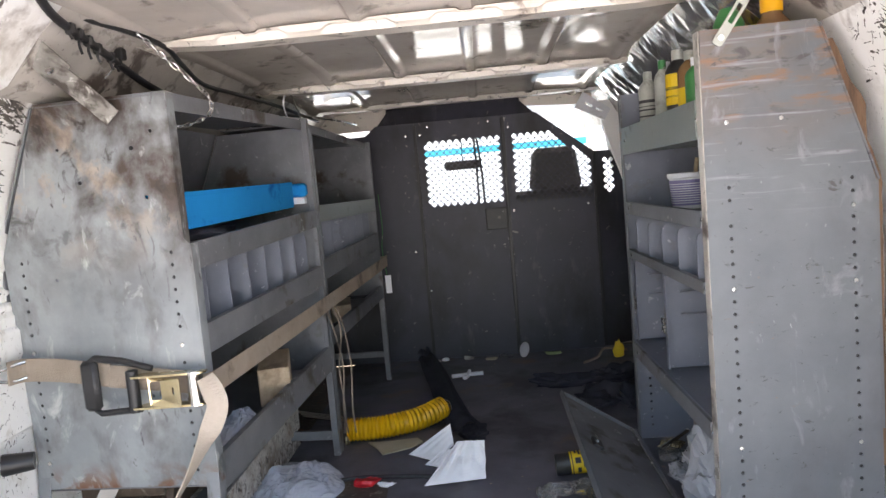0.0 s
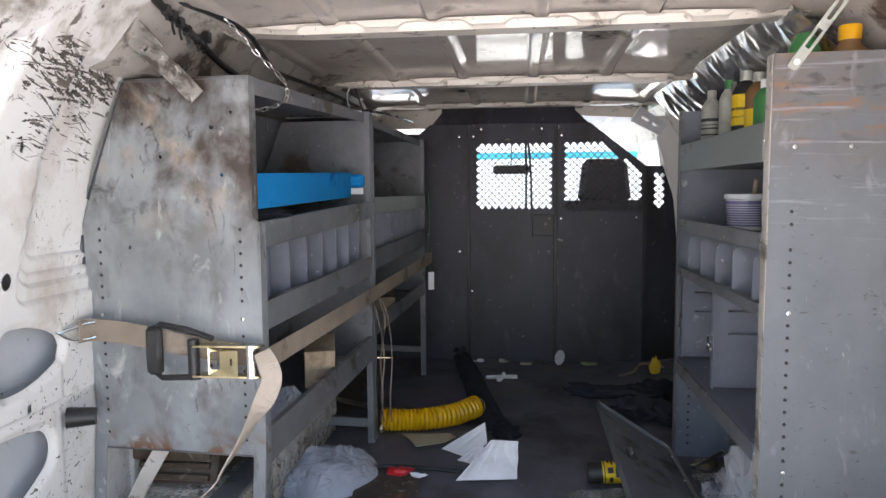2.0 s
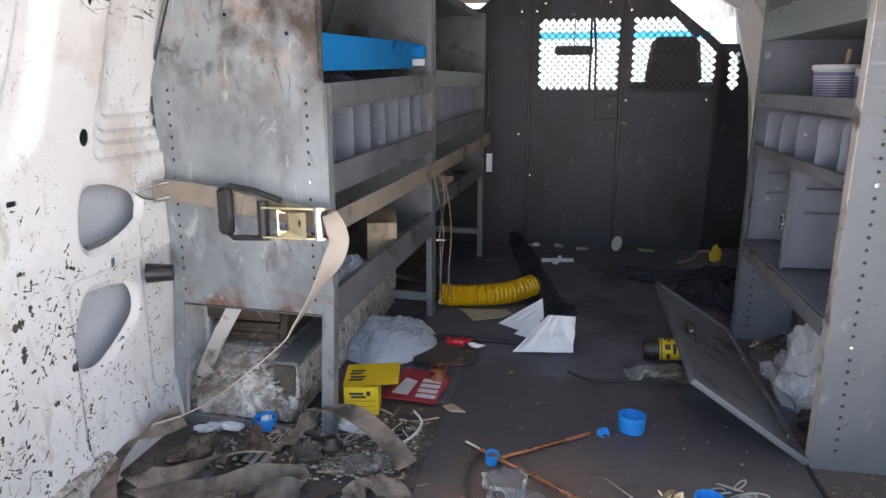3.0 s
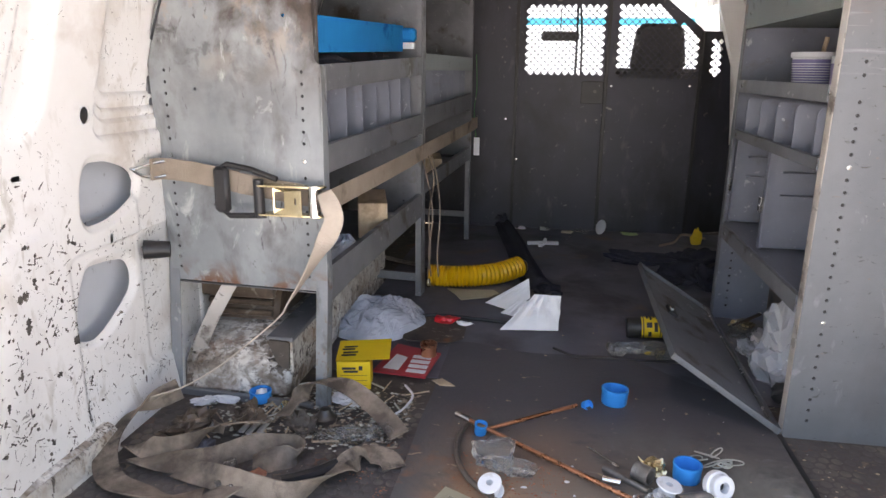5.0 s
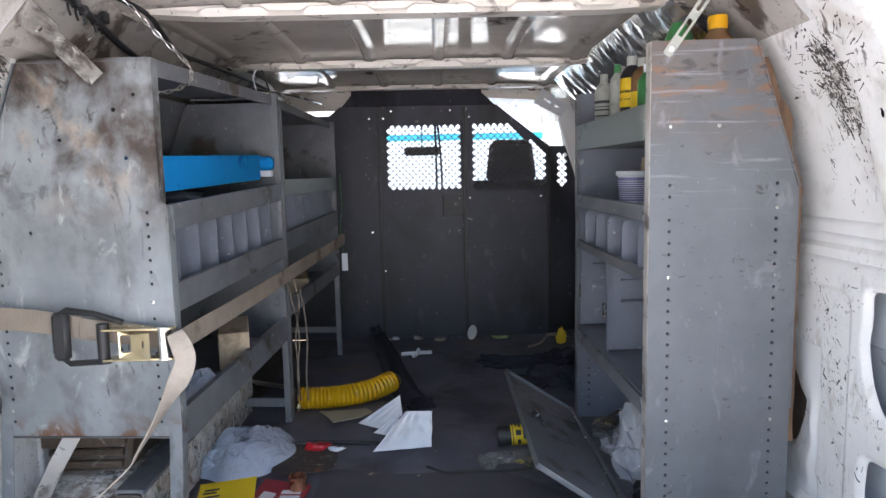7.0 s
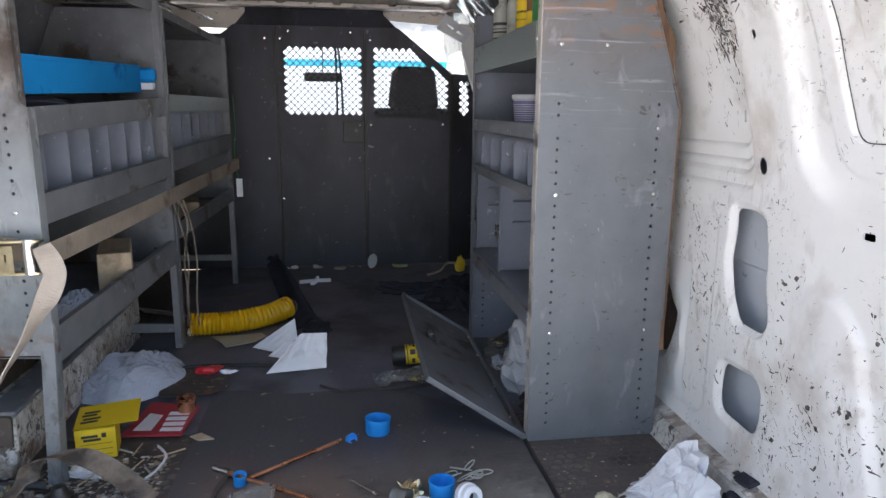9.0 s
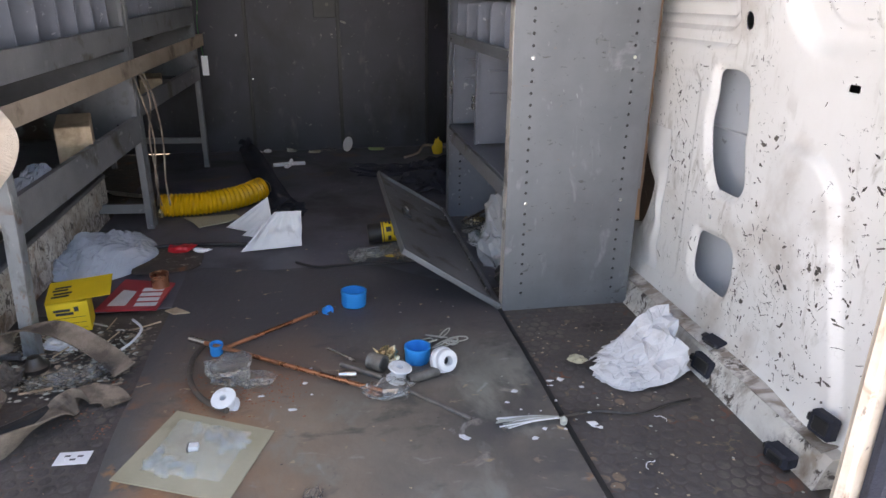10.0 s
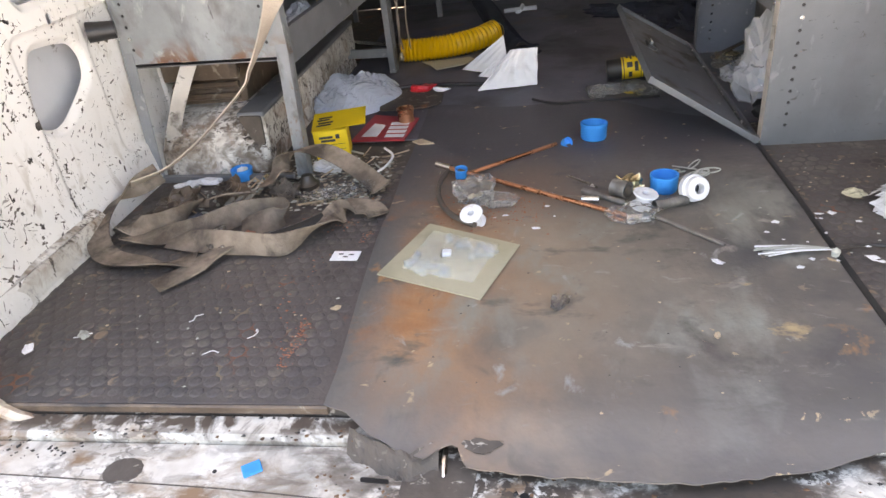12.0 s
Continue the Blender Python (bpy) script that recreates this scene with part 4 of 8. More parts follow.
def studded_mat(x0, x1, y0, y1, label, high=0.0028):
    t = thing("rubber_mat", label, "floor mat", Matrix.Translation(((x0 + x1) / 2, (y0 + y1) / 2, 0)))
    hx, hy = (x1 - x0) / 2, (y1 - y0) / 2
    part("body", box(-hx, hx, -hy, hy, -0.004, 0.0005, 0.001), RUBBER, t)
    part("front_edge", box(-hx, hx, -hy - 0.006, -hy, -0.015, 0.0004, 0.004), ARCHB, t, "brown crumbling edge")
    bm = bmesh.new()
    p = 0.0262
    for j in range(int(2 * hy / (p * 0.866)) - 1):
        for i in range(int(2 * hx / p) - 1):
            x, y = -hx + p * (i + 0.75 + 0.5 * (j % 2)), -hy + p * 0.866 * (j + 1)
            if x > hx - 0.012:
                continue
            a, big, hh = rng.random(), rng.uniform(0.85, 1.08), (high if y < -0.2 else 0.75 * high) * rng.uniform(0.55, 1.15)
            ring = [[bm.verts.new((x + big * r * math.cos(a + k * 0.7854), y + big * r * math.sin(a + k * 0.7854), h)) for k in range(8)] for r, h in ((0.0128, 0.0002), (0.0108, 0.75 * hh), (0.0070, hh))]
            for q0, q1 in zip(ring, ring[1:]):
                for k in range(8):
                    q = (k + 1) % 8
                    bm.faces.new([q0[k], q0[q], q1[q], q1[k]])
            bm.faces.new(ring[2])
    part("studs", bm, STUD, t, "raised round worn studs", smooth=True, kind="stuff")
    return t


studded_mat(-0.895, -0.250, 0.002, 0.80, "dirty black studded rubber mat beside the wheel arch", 0.0021)
studded_mat(0.500, 0.85, 0.02, 0.84, "dirty black studded rubber mat under the towel", 0.0019)


TORN = [(-0.28, 0.0), (-0.24, -0.015), (-0.204, -0.047), (-0.16, -0.070), (-0.125, -0.080), (-0.095, -0.062), (-0.083, -0.056), (-0.070, -0.092), (-0.05, -0.098), (0.012, -0.104), (0.144, -0.109), (0.207, -0.109), (0.323, -0.093), (0.42, -0.060), (0.53, -0.045)]


def edge_y(x):
    """The torn rear edge of the floor sheet."""
    for (a, ya), (b, yb) in zip(TORN, TORN[1:]):
        if a <= x <= b:
            break
    return ya + (yb - ya) * (x - a) / (b - a) + 0.004 * noise.noise(Vector((x * 27, 1.3, 0.4))) + 0.003 * noise.noise(Vector((x * 71, 4.6, 0.2)))


bm = bmesh.new()
nx, ny = 110, 80
g = []
for j in range(ny + 1):
    row = []
    for i in range(nx + 1):
        u, v = i / nx, j / ny
        x = -0.276 + 0.795 * u
        y0, y1 = edge_y(x), 1.13 + 0.05 * math.sin(3.2 * u + 0.4) - 0.14 * smooth(0.62, 1.0, u) + 0.05 * smooth(0.25, 0.0, u)
        y = y0 + (y1 - y0) * v
        x += (0.02 * smooth(0.5, 0.0, y)) * (1 - u) * 1.0 + 0.004 * noise.noise(Vector((y * 6, u, 3)))
        z = 0.0052 + 0.0016 * noise.noise(Vector((x * 5, y * 5, 7))) - 0.014 * smooth(0.0, -0.09, y) + 0.010 * smooth(0.92, 1.0, v) * (0.5 + 0.5 * math.sin(u * 14))
        row.append(bm.verts.new((x, y, z)))
    g.append(row)
for a, b in zip(g, g[1:]):
    for i in range(nx):
        bm.faces.new([a[i], a[i + 1], b[i + 1], b[i]])
thicken(bm, 0.002)
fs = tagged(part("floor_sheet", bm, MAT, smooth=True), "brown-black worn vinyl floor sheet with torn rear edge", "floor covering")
# black strip along the right edge: shadow under the curl, put in as colour
rim = ribbon([(0.522, 0.83, 0.004), (0.523, 0.6, 0.005), (0.521, 0.35, 0.005), (0.5215, 0.1, 0.004), (0.521, 0.0, 0.002)], [(1, 0, 0.25)] * 5, 0.010, 0.005)
part("edge_strip", rim, BLACK, fs, "black strip as the shadow of the curled edge")
flap = [leaf(1, 1, 24, 5, lambda u, v: (-0.215 + 0.125 * u, edge_y(-0.215 + 0.125 * u) + 0.006 - 0.030 * v, -0.006 - 0.022 * v + 0.006 * noise.noise(Vector((u * 9, v * 3, 1.7)))), 0.0012)]
part("torn_flap", flap[0], GRIMY, fs, "dark crumpled torn flap")
bm = bmesh.new()
ring = [(-0.036 + (0.024 + 0.014 * noise.noise(Vector((k * 0.9, 2.3, 5.1)))) * math.cos(k * 0.2618) + 0.006 * math.sin(k * 0.52), -0.064 + (0.011 + 0.009 * noise.noise(Vector((k * 1.1, 7.4, 5.2)))) * math.sin(k * 0.2618)) for k in range(24)]
vs = [bm.verts.new((x, y, 0.0052 + 0.0016 * noise.noise(Vector((x * 5, y * 5, 7))) - 0.014 * smooth(0.0, -0.09, y) + 0.0026)) for x, y in ring]
bm.faces.new(vs)
thicken(bm, 0.0008)
part("tar_stain", bm, GRIMY, fs, "black sticky stain")

bm = bmesh.new()
g = []
for j in range(41):
    row = []
    for i in range(49):
        x, y = -0.62 + 1.5 * i / 48, 0.98 + 1.83 * j / 40
        z = 0.001 + 0.003 * noise.noise(Vector((x * 3, y * 3, 2))) + 0.007 * abs(noise.noise(Vector((x * 2.1 + 3, y * 4.5, 5)))) * smooth(1.1, 1.4, y)
        row.append(bm.verts.new((x, y, z)))
    g.append(row)
for a, b in zip(g, g[1:]):
    for i in range(48):
        bm.faces.new([a[i], a[i + 1], b[i + 1], b[i]])
thicken(bm, 0.003)
tagged(part("floor_lining", bm, DARKMAT, smooth=True), "black wrinkled floor lining up to the partition", "floor covering")

# a piece of thin brown board lying on the lining under the hose
tagged(part("rubber_offcut", prism(rounded([(-0.422, 1.175), (-0.425, 1.359), (-0.351, 1.38), (-0.247, 1.327), (-0.243, 1.209), (-0.29, 1.182)], 0.03), "z", 0.0135, 0.0165, 0.001), GRIMY), "dark brown rubber offcut lying on the floor", "offcut")
tagged(part("board_offcut", prism([(-0.364, 1.666), (-0.28, 1.668), (-0.197, 1.683), (-0.175, 1.645), (-0.208, 1.60), (-0.298, 1.554), (-0.325, 1.61)], "z", 0.0165, 0.020), CARDB), "thin brown board offcut beside the hose", "board")
tagged(part("electric_cable", tube(curve([(-0.42, 1.375, 0.018), (-0.33, 1.392, 0.018), (-0.20, 1.385, 0.016), (-0.08, 1.365, 0.016)]), 0.006, 8), BLACK, smooth=True), "thin black cable behind the red wrapper", "cable")
# wheel arches
def wheel_arch(sgn):
    prof = [(0.93, 0.0), (0.945, 0.15), (0.97, 0.21), (1.04, 0.25), (1.15, 0.262), (1.42, 0.262), (1.53, 0.245), (1.62, 0.19), (1.69, 0.09), (1.72, 0.0)]
    bm = prism(prof, "x", sgn * 0.90, sgn * 0.70, 0.012)
    t = tagged(part("wheel_arch", bm, ARCHB, smooth=True), "brown dirty steel wheel arch with a scraped white foot", "wheel arch", kind="structure")
    if sgn > 0:
        return t
    foot = [(0.798, 0.0), (0.815, 0.07), (0.855, 0.112), (0.93, 0.142), (1.66, 0.142), (1.74, 0.0)]
    part("foot", prism(foot, "x", sgn * 0.895, sgn * 0.615, 0.008), ARCH, t, "scraped white pressed foot", smooth=True)
    part("edge_bar", prism([(0.80, 0.146), (0.80, 0.158), (1.70, 0.172), (1.70, 0.158)], "x", sgn * 0.668, sgn * 0.600, 0.003), SHELF, t, "dark grey steel strip along the arch")
    part("edge_plate", prism([(0.802, 0.060), (0.802, 0.145), (1.70, 0.157), (1.70, 0.075)], "x", sgn * 0.612, sgn * 0.603, 0.002), SCRAPED, t, "white plate with black scrapes")
    part("rusty_end", prism(rounded([(sgn * 0.662, 0.152), (sgn * 0.606, 0.150), (sgn * 0.610, 0.075), (sgn * 0.640, 0.095)], 0.008), "y", 0.792, 0.800), GRIMY, t, "rusted brown end")
    part("flap", ribbon([(sgn * 0.875, 0.842, 0.02), (sgn * 0.862, 0.838, 0.10), (sgn * 0.82, 0.842, 0.19), (sgn * 0.775, 0.86, 0.275)], [(1, 0.3, 0.3)] * 4, 0.034, 0.003), RAIL, t)
    for y, z in ((0.944, 0.160), (0.952, 0.186), (0.976, 0.214), (1.02, 0.238)):
        part("ridge", tube([(sgn * 0.89, y, z), (sgn * 0.712, y, z)], 0.009, 8), ARCHB, t, smooth=True)
    for k in range(4):
        part("bead", box(sgn * 0.80 - 0.1, sgn * 0.80 + 0.1, 0.93 + 0.1 * k, 0.945 + 0.1 * k, 0.205 + 0.018 * min(k, 2), 0.262 + 0.004 * (k > 1), 0.003), ARCHB, t)
    return t


wheel_arch(-1)
wheel_arch(1)

# ---- partition between cargo space and cab ----
YB = 2.79


def diamonds(x0, x1, z0, z1, p=0.0331, s=0.0134, keep=None):
    out = []
    for j in range(int((z1 - z0) / (p / 2)) + 1):
        for i in range(int((x1 - x0) / p) + 2):
            cx, cz = x0 + p * (i + 0.5 * (j % 2)), z0 + p / 2 * j
            if cx - s < x0 - 0.004 or cx + s > x1 + 0.004 or (keep and not keep(cx, cz)):
                continue
            out.append([(cx - s, cz), (cx, cz - s), (cx + s, cz), (cx, cz + s)])
    return out


def flat(y):
    return lambda x, z: (x, y, z)


partition = thing("partition", "black steel partition with expanded-metal windows and scratches", "partition", Matrix.Translation((0, 0, 0)), kind="structure")
part("panel", sheet([(-0.86, 0.0), (-0.216, 0.0), (-0.216, 1.18), (-0.405, 1.18), (-0.46, 1.136), (-0.86, 1.136)], [], flat(YB), (0, 0.004, 0)), BULK, partition)
part("door", sheet([(-0.212, 0.0), (0.211, 0.0), (0.211, 1.18), (-0.212, 1.18)], diamonds(-0.180, 0.196, 0.775, 1.080), flat(YB - 0.002), (0, 0.004, 0)), BULK, partition, "black steel door with expanded-metal window")
part("mesh_panel", sheet([(0.216, 0.0), (0.64, 0.0), (0.64, 0.972), (0.376, 1.18), (0.216, 1.18)], diamonds(0.250, 0.628, 0.760, 1.080, keep=lambda x, z: z < 1.13 - 0.788 * (x - 0.376)), flat(YB), (0, 0.004, 0)), BULK, partition, "black steel panel with expanded-metal window")
part("wing", sheet([(0.642, 0.0), (0.85, 0.0), (0.83, 0.72), (0.735, 0.97), (0.642, 0.97)], diamonds(0.685, 0.745, 0.775, 0.93), lambda x, z: (x, YB + 0.02 + 0.5 * (x - 0.642), z), (0, 0.004, 0)), BULK, partition)
part("header", sheet([(-0.404, 1.172), (0.378, 1.172), (0.306, 1.245), (0.306, 1.29), (-0.350, 1.29), (-0.350, 1.240)], [], lambda x, z: (x, YB + 0.010 + 0.3 * (z - 1.172), z), (0, 0.004, 0)), BULK, partition)
part("cab_lining", sheet([(-0.74, 1.168), (-0.40, 1.168), (-0.345, 1.235), (-0.345, 1.28), (-0.74, 1.28)], [], flat(YB + 0.06), (0, 0.01, 0)), RIB, partition, "cream cab roof lining")
part("cab_lining", sheet([(0.30, 1.222), (0.66, 1.200), (0.66, 1.27), (0.30, 1.28)], [], flat(YB + 0.06), (0, 0.01, 0)), RIB, partition, "cream cab roof lining")
for x, w in ((-0.214, 0.008), (0.2135, 0.009), (0.641, 0.008)):
    part("seam_angle", box(x - w, x + w, YB - 0.010, YB - 0.004, 0.01, 1.17 if x < 0.6 else 0.965, 0.002), BLACK, partition)
lp = part("latch_plate", box(0.10, 0.205, YB - 0.0095, YB - 0.0035, 0.63, 0.735, 0.003), BLACK, partition)
part("keyhole", lathe([(0.008, 0), (0.008, 0.003), (0.0001, 0.003)], 10, Matrix.Translation((0.165, YB - 0.0075, 0.688)) @ Matrix.Rotation(radians(90), 4, "X")), IRON, lp)
bolt = lathe([(0.0055, 0), (0.005, 0.003), (0.0001, 0.004)], 8)
bolt_me = part("bolt", bolt, CHROME, partition, smooth=True)
bolt_me.matrix_local = Matrix.Translation((-0.15, YB - 0.006, 1.155)) @ Matrix.Rotation(radians(90), 4, "X")
for x, z in [(0.145, 1.155), (-0.26, 1.12), (-0.26, 0.55), (0.60, 0.72), (-0.19, 1.12), (0.24, 1.12), (0.24, 0.715), (0.185, 0.715), (-0.20, 0.35)]:
    b = new("bolt", bolt_me.data)
    b.parent = partition
    b.matrix_local = Matrix.Translation((x, YB - 0.006, z)) @ Matrix.Rotation(radians(90), 4, "X")

# ---- cab beyond the partition ----
for sgn in (-1, 1):
    out = [(2.95, -0.1), (4.3, -0.1), (4.3, 0.55), (4.1, 0.75), (3.75, 1.17), (3.65, 1.28), (2.95, 1.28)]
    hole = rounded([(3.12, 0.62), (4.0, 0.62), (3.68, 1.12), (3.12, 1.12)], 0.06)
    tagged(part("wall_cab", sheet(out, [hole], lambda y, z, s=sgn: (s * (0.93 - 0.22 * smooth(0.6, 1.35, z)), y, z), (sgn * 0.03, 0, 0)), WHITE), "white cab side with door window", "wall", kind="structure")
tagged(part("dashboard", prism([(3.75, 0.1), (3.72, 0.45), (3.78, 0.58), (4.3, 0.62), (4.3, 0.0), (3.8, 0.0)], "x", -0.9, 0.9, 0.01), SEAT), "dark grey cab dashboard", "dashboard")
hood = prism([(4.3, -0.3), (4.3, 0.62), (4.9, 0.45), (5.05, 0.1), (5.05, -0.3)], "x", -0.95, 0.95, 0.02)
tagged(part("bonnet", hood, WHITE), "white painted bonnet beyond the windscreen", "bonnet", kind="structure")
ws = thing("window_1", "clear windscreen with a blue shade band along its top", "window", Matrix.Translation((0, 0, 0)), kind="structure")


def screen(s0, s1, material, nm, label=""):
    a, b = Vector((0, 4.28, 0.60)), Vector((0, 3.66, 1.27))
    bm = bmesh.new()
    q = [bm.verts.new((x, *(a + (b - a) * s).yz)) for s in (s0, s1) for x in (-0.86 + 0.12 * s0, 0.86 - 0.12 * s0)]
    bm.faces.new([q[0], q[1], q[3], q[2]])
    thicken(bm, 0.004)
    ob = part(nm, bm, material, ws, label)
    ob.visible_shadow = False
    return ob


screen(0.0, 0.682, GLASS, "pane")
screen(0.684, 0.742, SHADE, "shade_band", "blue shade band")
screen(0.744, 1.0, GLASS, "pane")


def cab_seat(x):
    t = thing("van_seat", "dark grey cloth cab seat with headrest behind the partition", "seat", Matrix.Translation((x, 3.0, 0)))
    def pad(w, d, z0, z1, taper, nm, y=0.0, b=0.03):
        bm = box(-w, w, y - d, y + d, z0, z1, b)
        for v in bm.verts:
            k = 1 - taper * (v.co.z - z0) / (z1 - z0)
            v.co.x *= k
        return part(nm, bm, SEAT, t, smooth=True)
    pad(0.26, 0.07, 0.30, 0.80, 0.12, "backrest", 0.03)
    pad(0.138, 0.045, 0.785, 1.015, 0.20, "headrest", 0.03)
    pad(0.25, 0.25, 0.05, 0.28, 0.0, "seat", 0.28)
    for dx in (-0.05, 0.05):
        part("headrest_post", tube([(dx, 0.03, 0.78), (dx, 0.03, 0.84)], 0.006), CHROME, t)


cab_seat(0.475)
mirror = thing("rear_view_mirror", "black interior mirror hanging from the windscreen", "mirror", Matrix.Translation((-0.015, 3.72, 0.985)))
part("housing", box(-0.115, 0.115, -0.012, 0.014, -0.028, 0.028, 0.012), BLACK, mirror, smooth=True)
part("stem", tube([(0, 0.01, 0.0), (0, 0.05, 0.09), (0, 0.02, 0.24)], 0.004), BLACK, mirror)
belt = thing("seat_belt", "black seat belt hanging behind the partition mesh", "belt", Matrix.Translation((0.06, 3.1, 0)))
part("webbing", ribbon([(0.005, 0, 1.31), (0.012, 0, 0.95), (0.012, 0, 0.70), (0.01, 0, 0.3)], [(1, 0.3, 0)] * 4, 0.012), BLACK, belt)
part("webbing", ribbon([(0.0, 0, 1.31), (0.035, 0, 0.98), (0.042, 0, 0.70), (0.04, 0, 0.3)], [(1, 0.3, 0)] * 4, 0.012), BLACK, belt)
# pale pillar beside the partition's wing
tagged(part("pillar_trim", prism([(0.668, 1.20), (0.680, 1.10), (0.690, 1.06), (0.732, 0.94), (0.771, 0.83), (0.788, 0.72), (0.80, 0.45), (0.90, 0.45), (0.86, 0.95), (0.78, 1.20)], "y", 2.735, 2.775, 0.006), CLEANW), "white painted steel pillar beside the partition", "trim", kind="structure")
hd = thing("handle_bracket", "white slotted plastic bracket under the roof rail", "bracket", Matrix.Translation((0.635, 2.70, 1.172)) @ Matrix.Rotation(radians(32), 4, "Y"))
part("body", sheet([(-0.07, -0.04), (0.08, -0.03), (0.08, 0.03), (-0.07, 0.04)], [rounded([(-0.04, -0.005), (0.0, -0.005), (0.0, 0.006), (-0.04, 0.006)], 0.004), rounded([(0.02, -0.005), (0.055, -0.005), (0.055, 0.006), (0.02, 0.006)], 0.004)], lambda x, z: (x, -0.0, z), (0, 0.03, 0)), PLASTW, hd)

# ---- beyond the windscreen ----
tagged(part("house_wall", prism([(-16, -0.68), (16, -0.68), (16, 1.7), (4, 2.6), (-9, 1.9), (-16, 1.7)], "y", 15.0, 15.3), CLEANW), "pale house wall beyond the windscreen", "wall", kind="structure")
# ---- ground round the van ----
bm = bmesh.new()
bmesh.ops.create_grid(bm, x_segments=40, y_segments=40, size=400)
tagged(part("ground", moved(bm, Matrix.Translation((0, 0, -0.68))), CEMENT), "sunlit pale concrete yard", "ground", kind="structure")

# ---- shelving, left row ----
PITCH = 0.0254


def hole_columns(cols, zs, r=0.0043):
    return [circle(x, z, r, 6) for x in cols for z in zs]


def lipped_deck(t, nm, x0, x1, y0, y1, za, zb, lip_low, lip_high, material, inset=0.0):
    """A shelf: deck plate from y0 to y1, rising from za to zb, with a front lip."""
    lo, hi = lip_low, lip_high
    o = [(x0, 0.0), (x1 - 0.003, 0.0), (x1 - 0.003, lo - 0.0005), (x1, lo - 0.0005), (x1, hi), (x1 - 0.015, hi), (x1 - 0.015, hi - 0.003), (x1 - 0.003, hi - 0.003), (x1 - 0.003, 0.003), (x0, 0.003)]
    bm = prism(o, "y", y0, y1)
    for v in bm.verts:
        v.co.z += za + (zb - za) * (v.co.y - y0) / (y1 - y0)
    return part(nm, bm, material, t)


def rack_matrix(v):
    return Matrix.Translation((-0.505 + 0.0667 * v, 0.788 + v, 0)) @ Matrix.Rotation(radians(-3.82), 4, "Z")


screw_bm = lathe([(0.0048, 0), (0.0045, 0.002), (0.0001, 0.003)], 8)
screw_ob = None


def screw(parent, m):
    global screw_ob
    if screw_ob is None:
        screw_ob = part("bolt", screw_bm, CHROME, parent, smooth=True)
        screw_ob.matrix_local = m
    else:
        b = new("bolt", screw_ob.data)
        b.parent, b.matrix_local = parent, m


TOREAR = Matrix.Rotation(radians(90), 4, "X")
TOLEFT = Matrix.Rotation(radians(-90), 4, "Y")
TORIGHT = Matrix.Rotation(radians(90), 4, "Y")

rack = thing("shelving_unit", "rusty grey steel shelving unit with divider bins, strapped to the wall", "shelving", rack_matrix(0), group="shelving units")
# rear end panel with its holes, bottom edge at 0.285
outl = [(-0.40, 0.285), (-0.002, 0.285), (0.0, 0.79), (-0.012, 0.80), (-0.018, 1.095), (-0.300, 1.092), (-0.415, 0.79)]
zs = [0.775 - PITCH * k for k in range(19) if k not in (7, 8, 17)]
hl = hole_columns((-0.375, -0.043), zs) + [circle(-0.30, 0.735, 0.004, 8), circle(-0.12, 0.48, 0.004, 8), circle(-0.27, 0.475, 0.005, 8), circle(-0.055, 1.02, 0.004, 8), circle(-0.10, 0.99, 0.005, 8), circle(-0.22, 0.93, 0.004, 8), circle(-0.08, 0.89, 0.004, 8), circle(-0.26, 1.0, 0.003, 8)]
part("end_panel", sheet(outl, hl, lambda x, z: (x, 0.0, z), (0, 0.0022, 0)), GALV, rack, "blotchy rusty grey steel end panel")
edge = box(-0.004, 0.002, 0.0, 0.03, 0.285, 0.79, 0.001)
box(-0.020, -0.014, 0.0, 0.03, 0.79, 1.095, 0.001, edge)
part("edge_flange", edge, GALV, rack)
part("edge_flange", box(-0.3, -0.018, 0.0, 0.025, 1.0925, 1.0955, 0.0008), GALV, rack)
for x, z in ((-0.043, 0.775 - PITCH * 7.5), (-0.375, 0.775 - PITCH * 7.5), (-0.043, 0.775 - PITCH * 17), (-0.375, 0.775 - PITCH * 17)):
    screw(rack, Matrix.Translation((x, -0.0002, z)) @ TOREAR)
for x in (-0.395, -0.012):
    lg = bmesh.new()
    box(x - 0.014, x + 0.014, 0.003, 0.006, 0.0, 0.34, 0.0008, lg)
    box(x + (0.011 if x > -0.2 else -0.014), x + (0.014 if x > -0.2 else -0.011), 0.006, 0.034, 0.0, 0.34, 0.0008, lg)
    for v in lg.verts:
        v.co.y -= 0.036 * (1 - v.co.z / 0.34)
    part("leg", lg, LEGS, rack)
part("bottom_bar", box(-0.38, -0.03, -0.044, -0.030, 0.001, 0.018, 0.001), SHELF, rack)
# black backing added behind the hole columns so that the holes read dark
for x in (-0.375, -0.043):
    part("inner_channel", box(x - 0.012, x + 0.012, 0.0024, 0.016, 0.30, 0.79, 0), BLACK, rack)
# posts at the middle and far ends, reaching the floor
part("leg", box(-0.022, 0.0, 0.826, 0.846, 0.0, 1.115, 0.0015), SHELF, rack)
part("leg", box(-0.42, -0.40, 0.826, 0.846, 0.0, 1.0, 0.0015), SHELF, rack)
part("bottom_bar", box(-0.40, -0.02, 0.83, 0.846, 0.055, 0.085, 0.001), SHELF, rack)
part("top_panel", prism([(0.0, 1.088), (0.83, 1.106), (0.83, 1.109), (0.0, 1.091)], "x", -0.30, -0.018, 0), SHELF, rack)
part("top_lip", prism([(0.0, 1.058), (0.83, 1.078), (0.83, 1.109), (0.0, 1.094)], "x", -0.021, -0.017, 0), SHELF, rack)
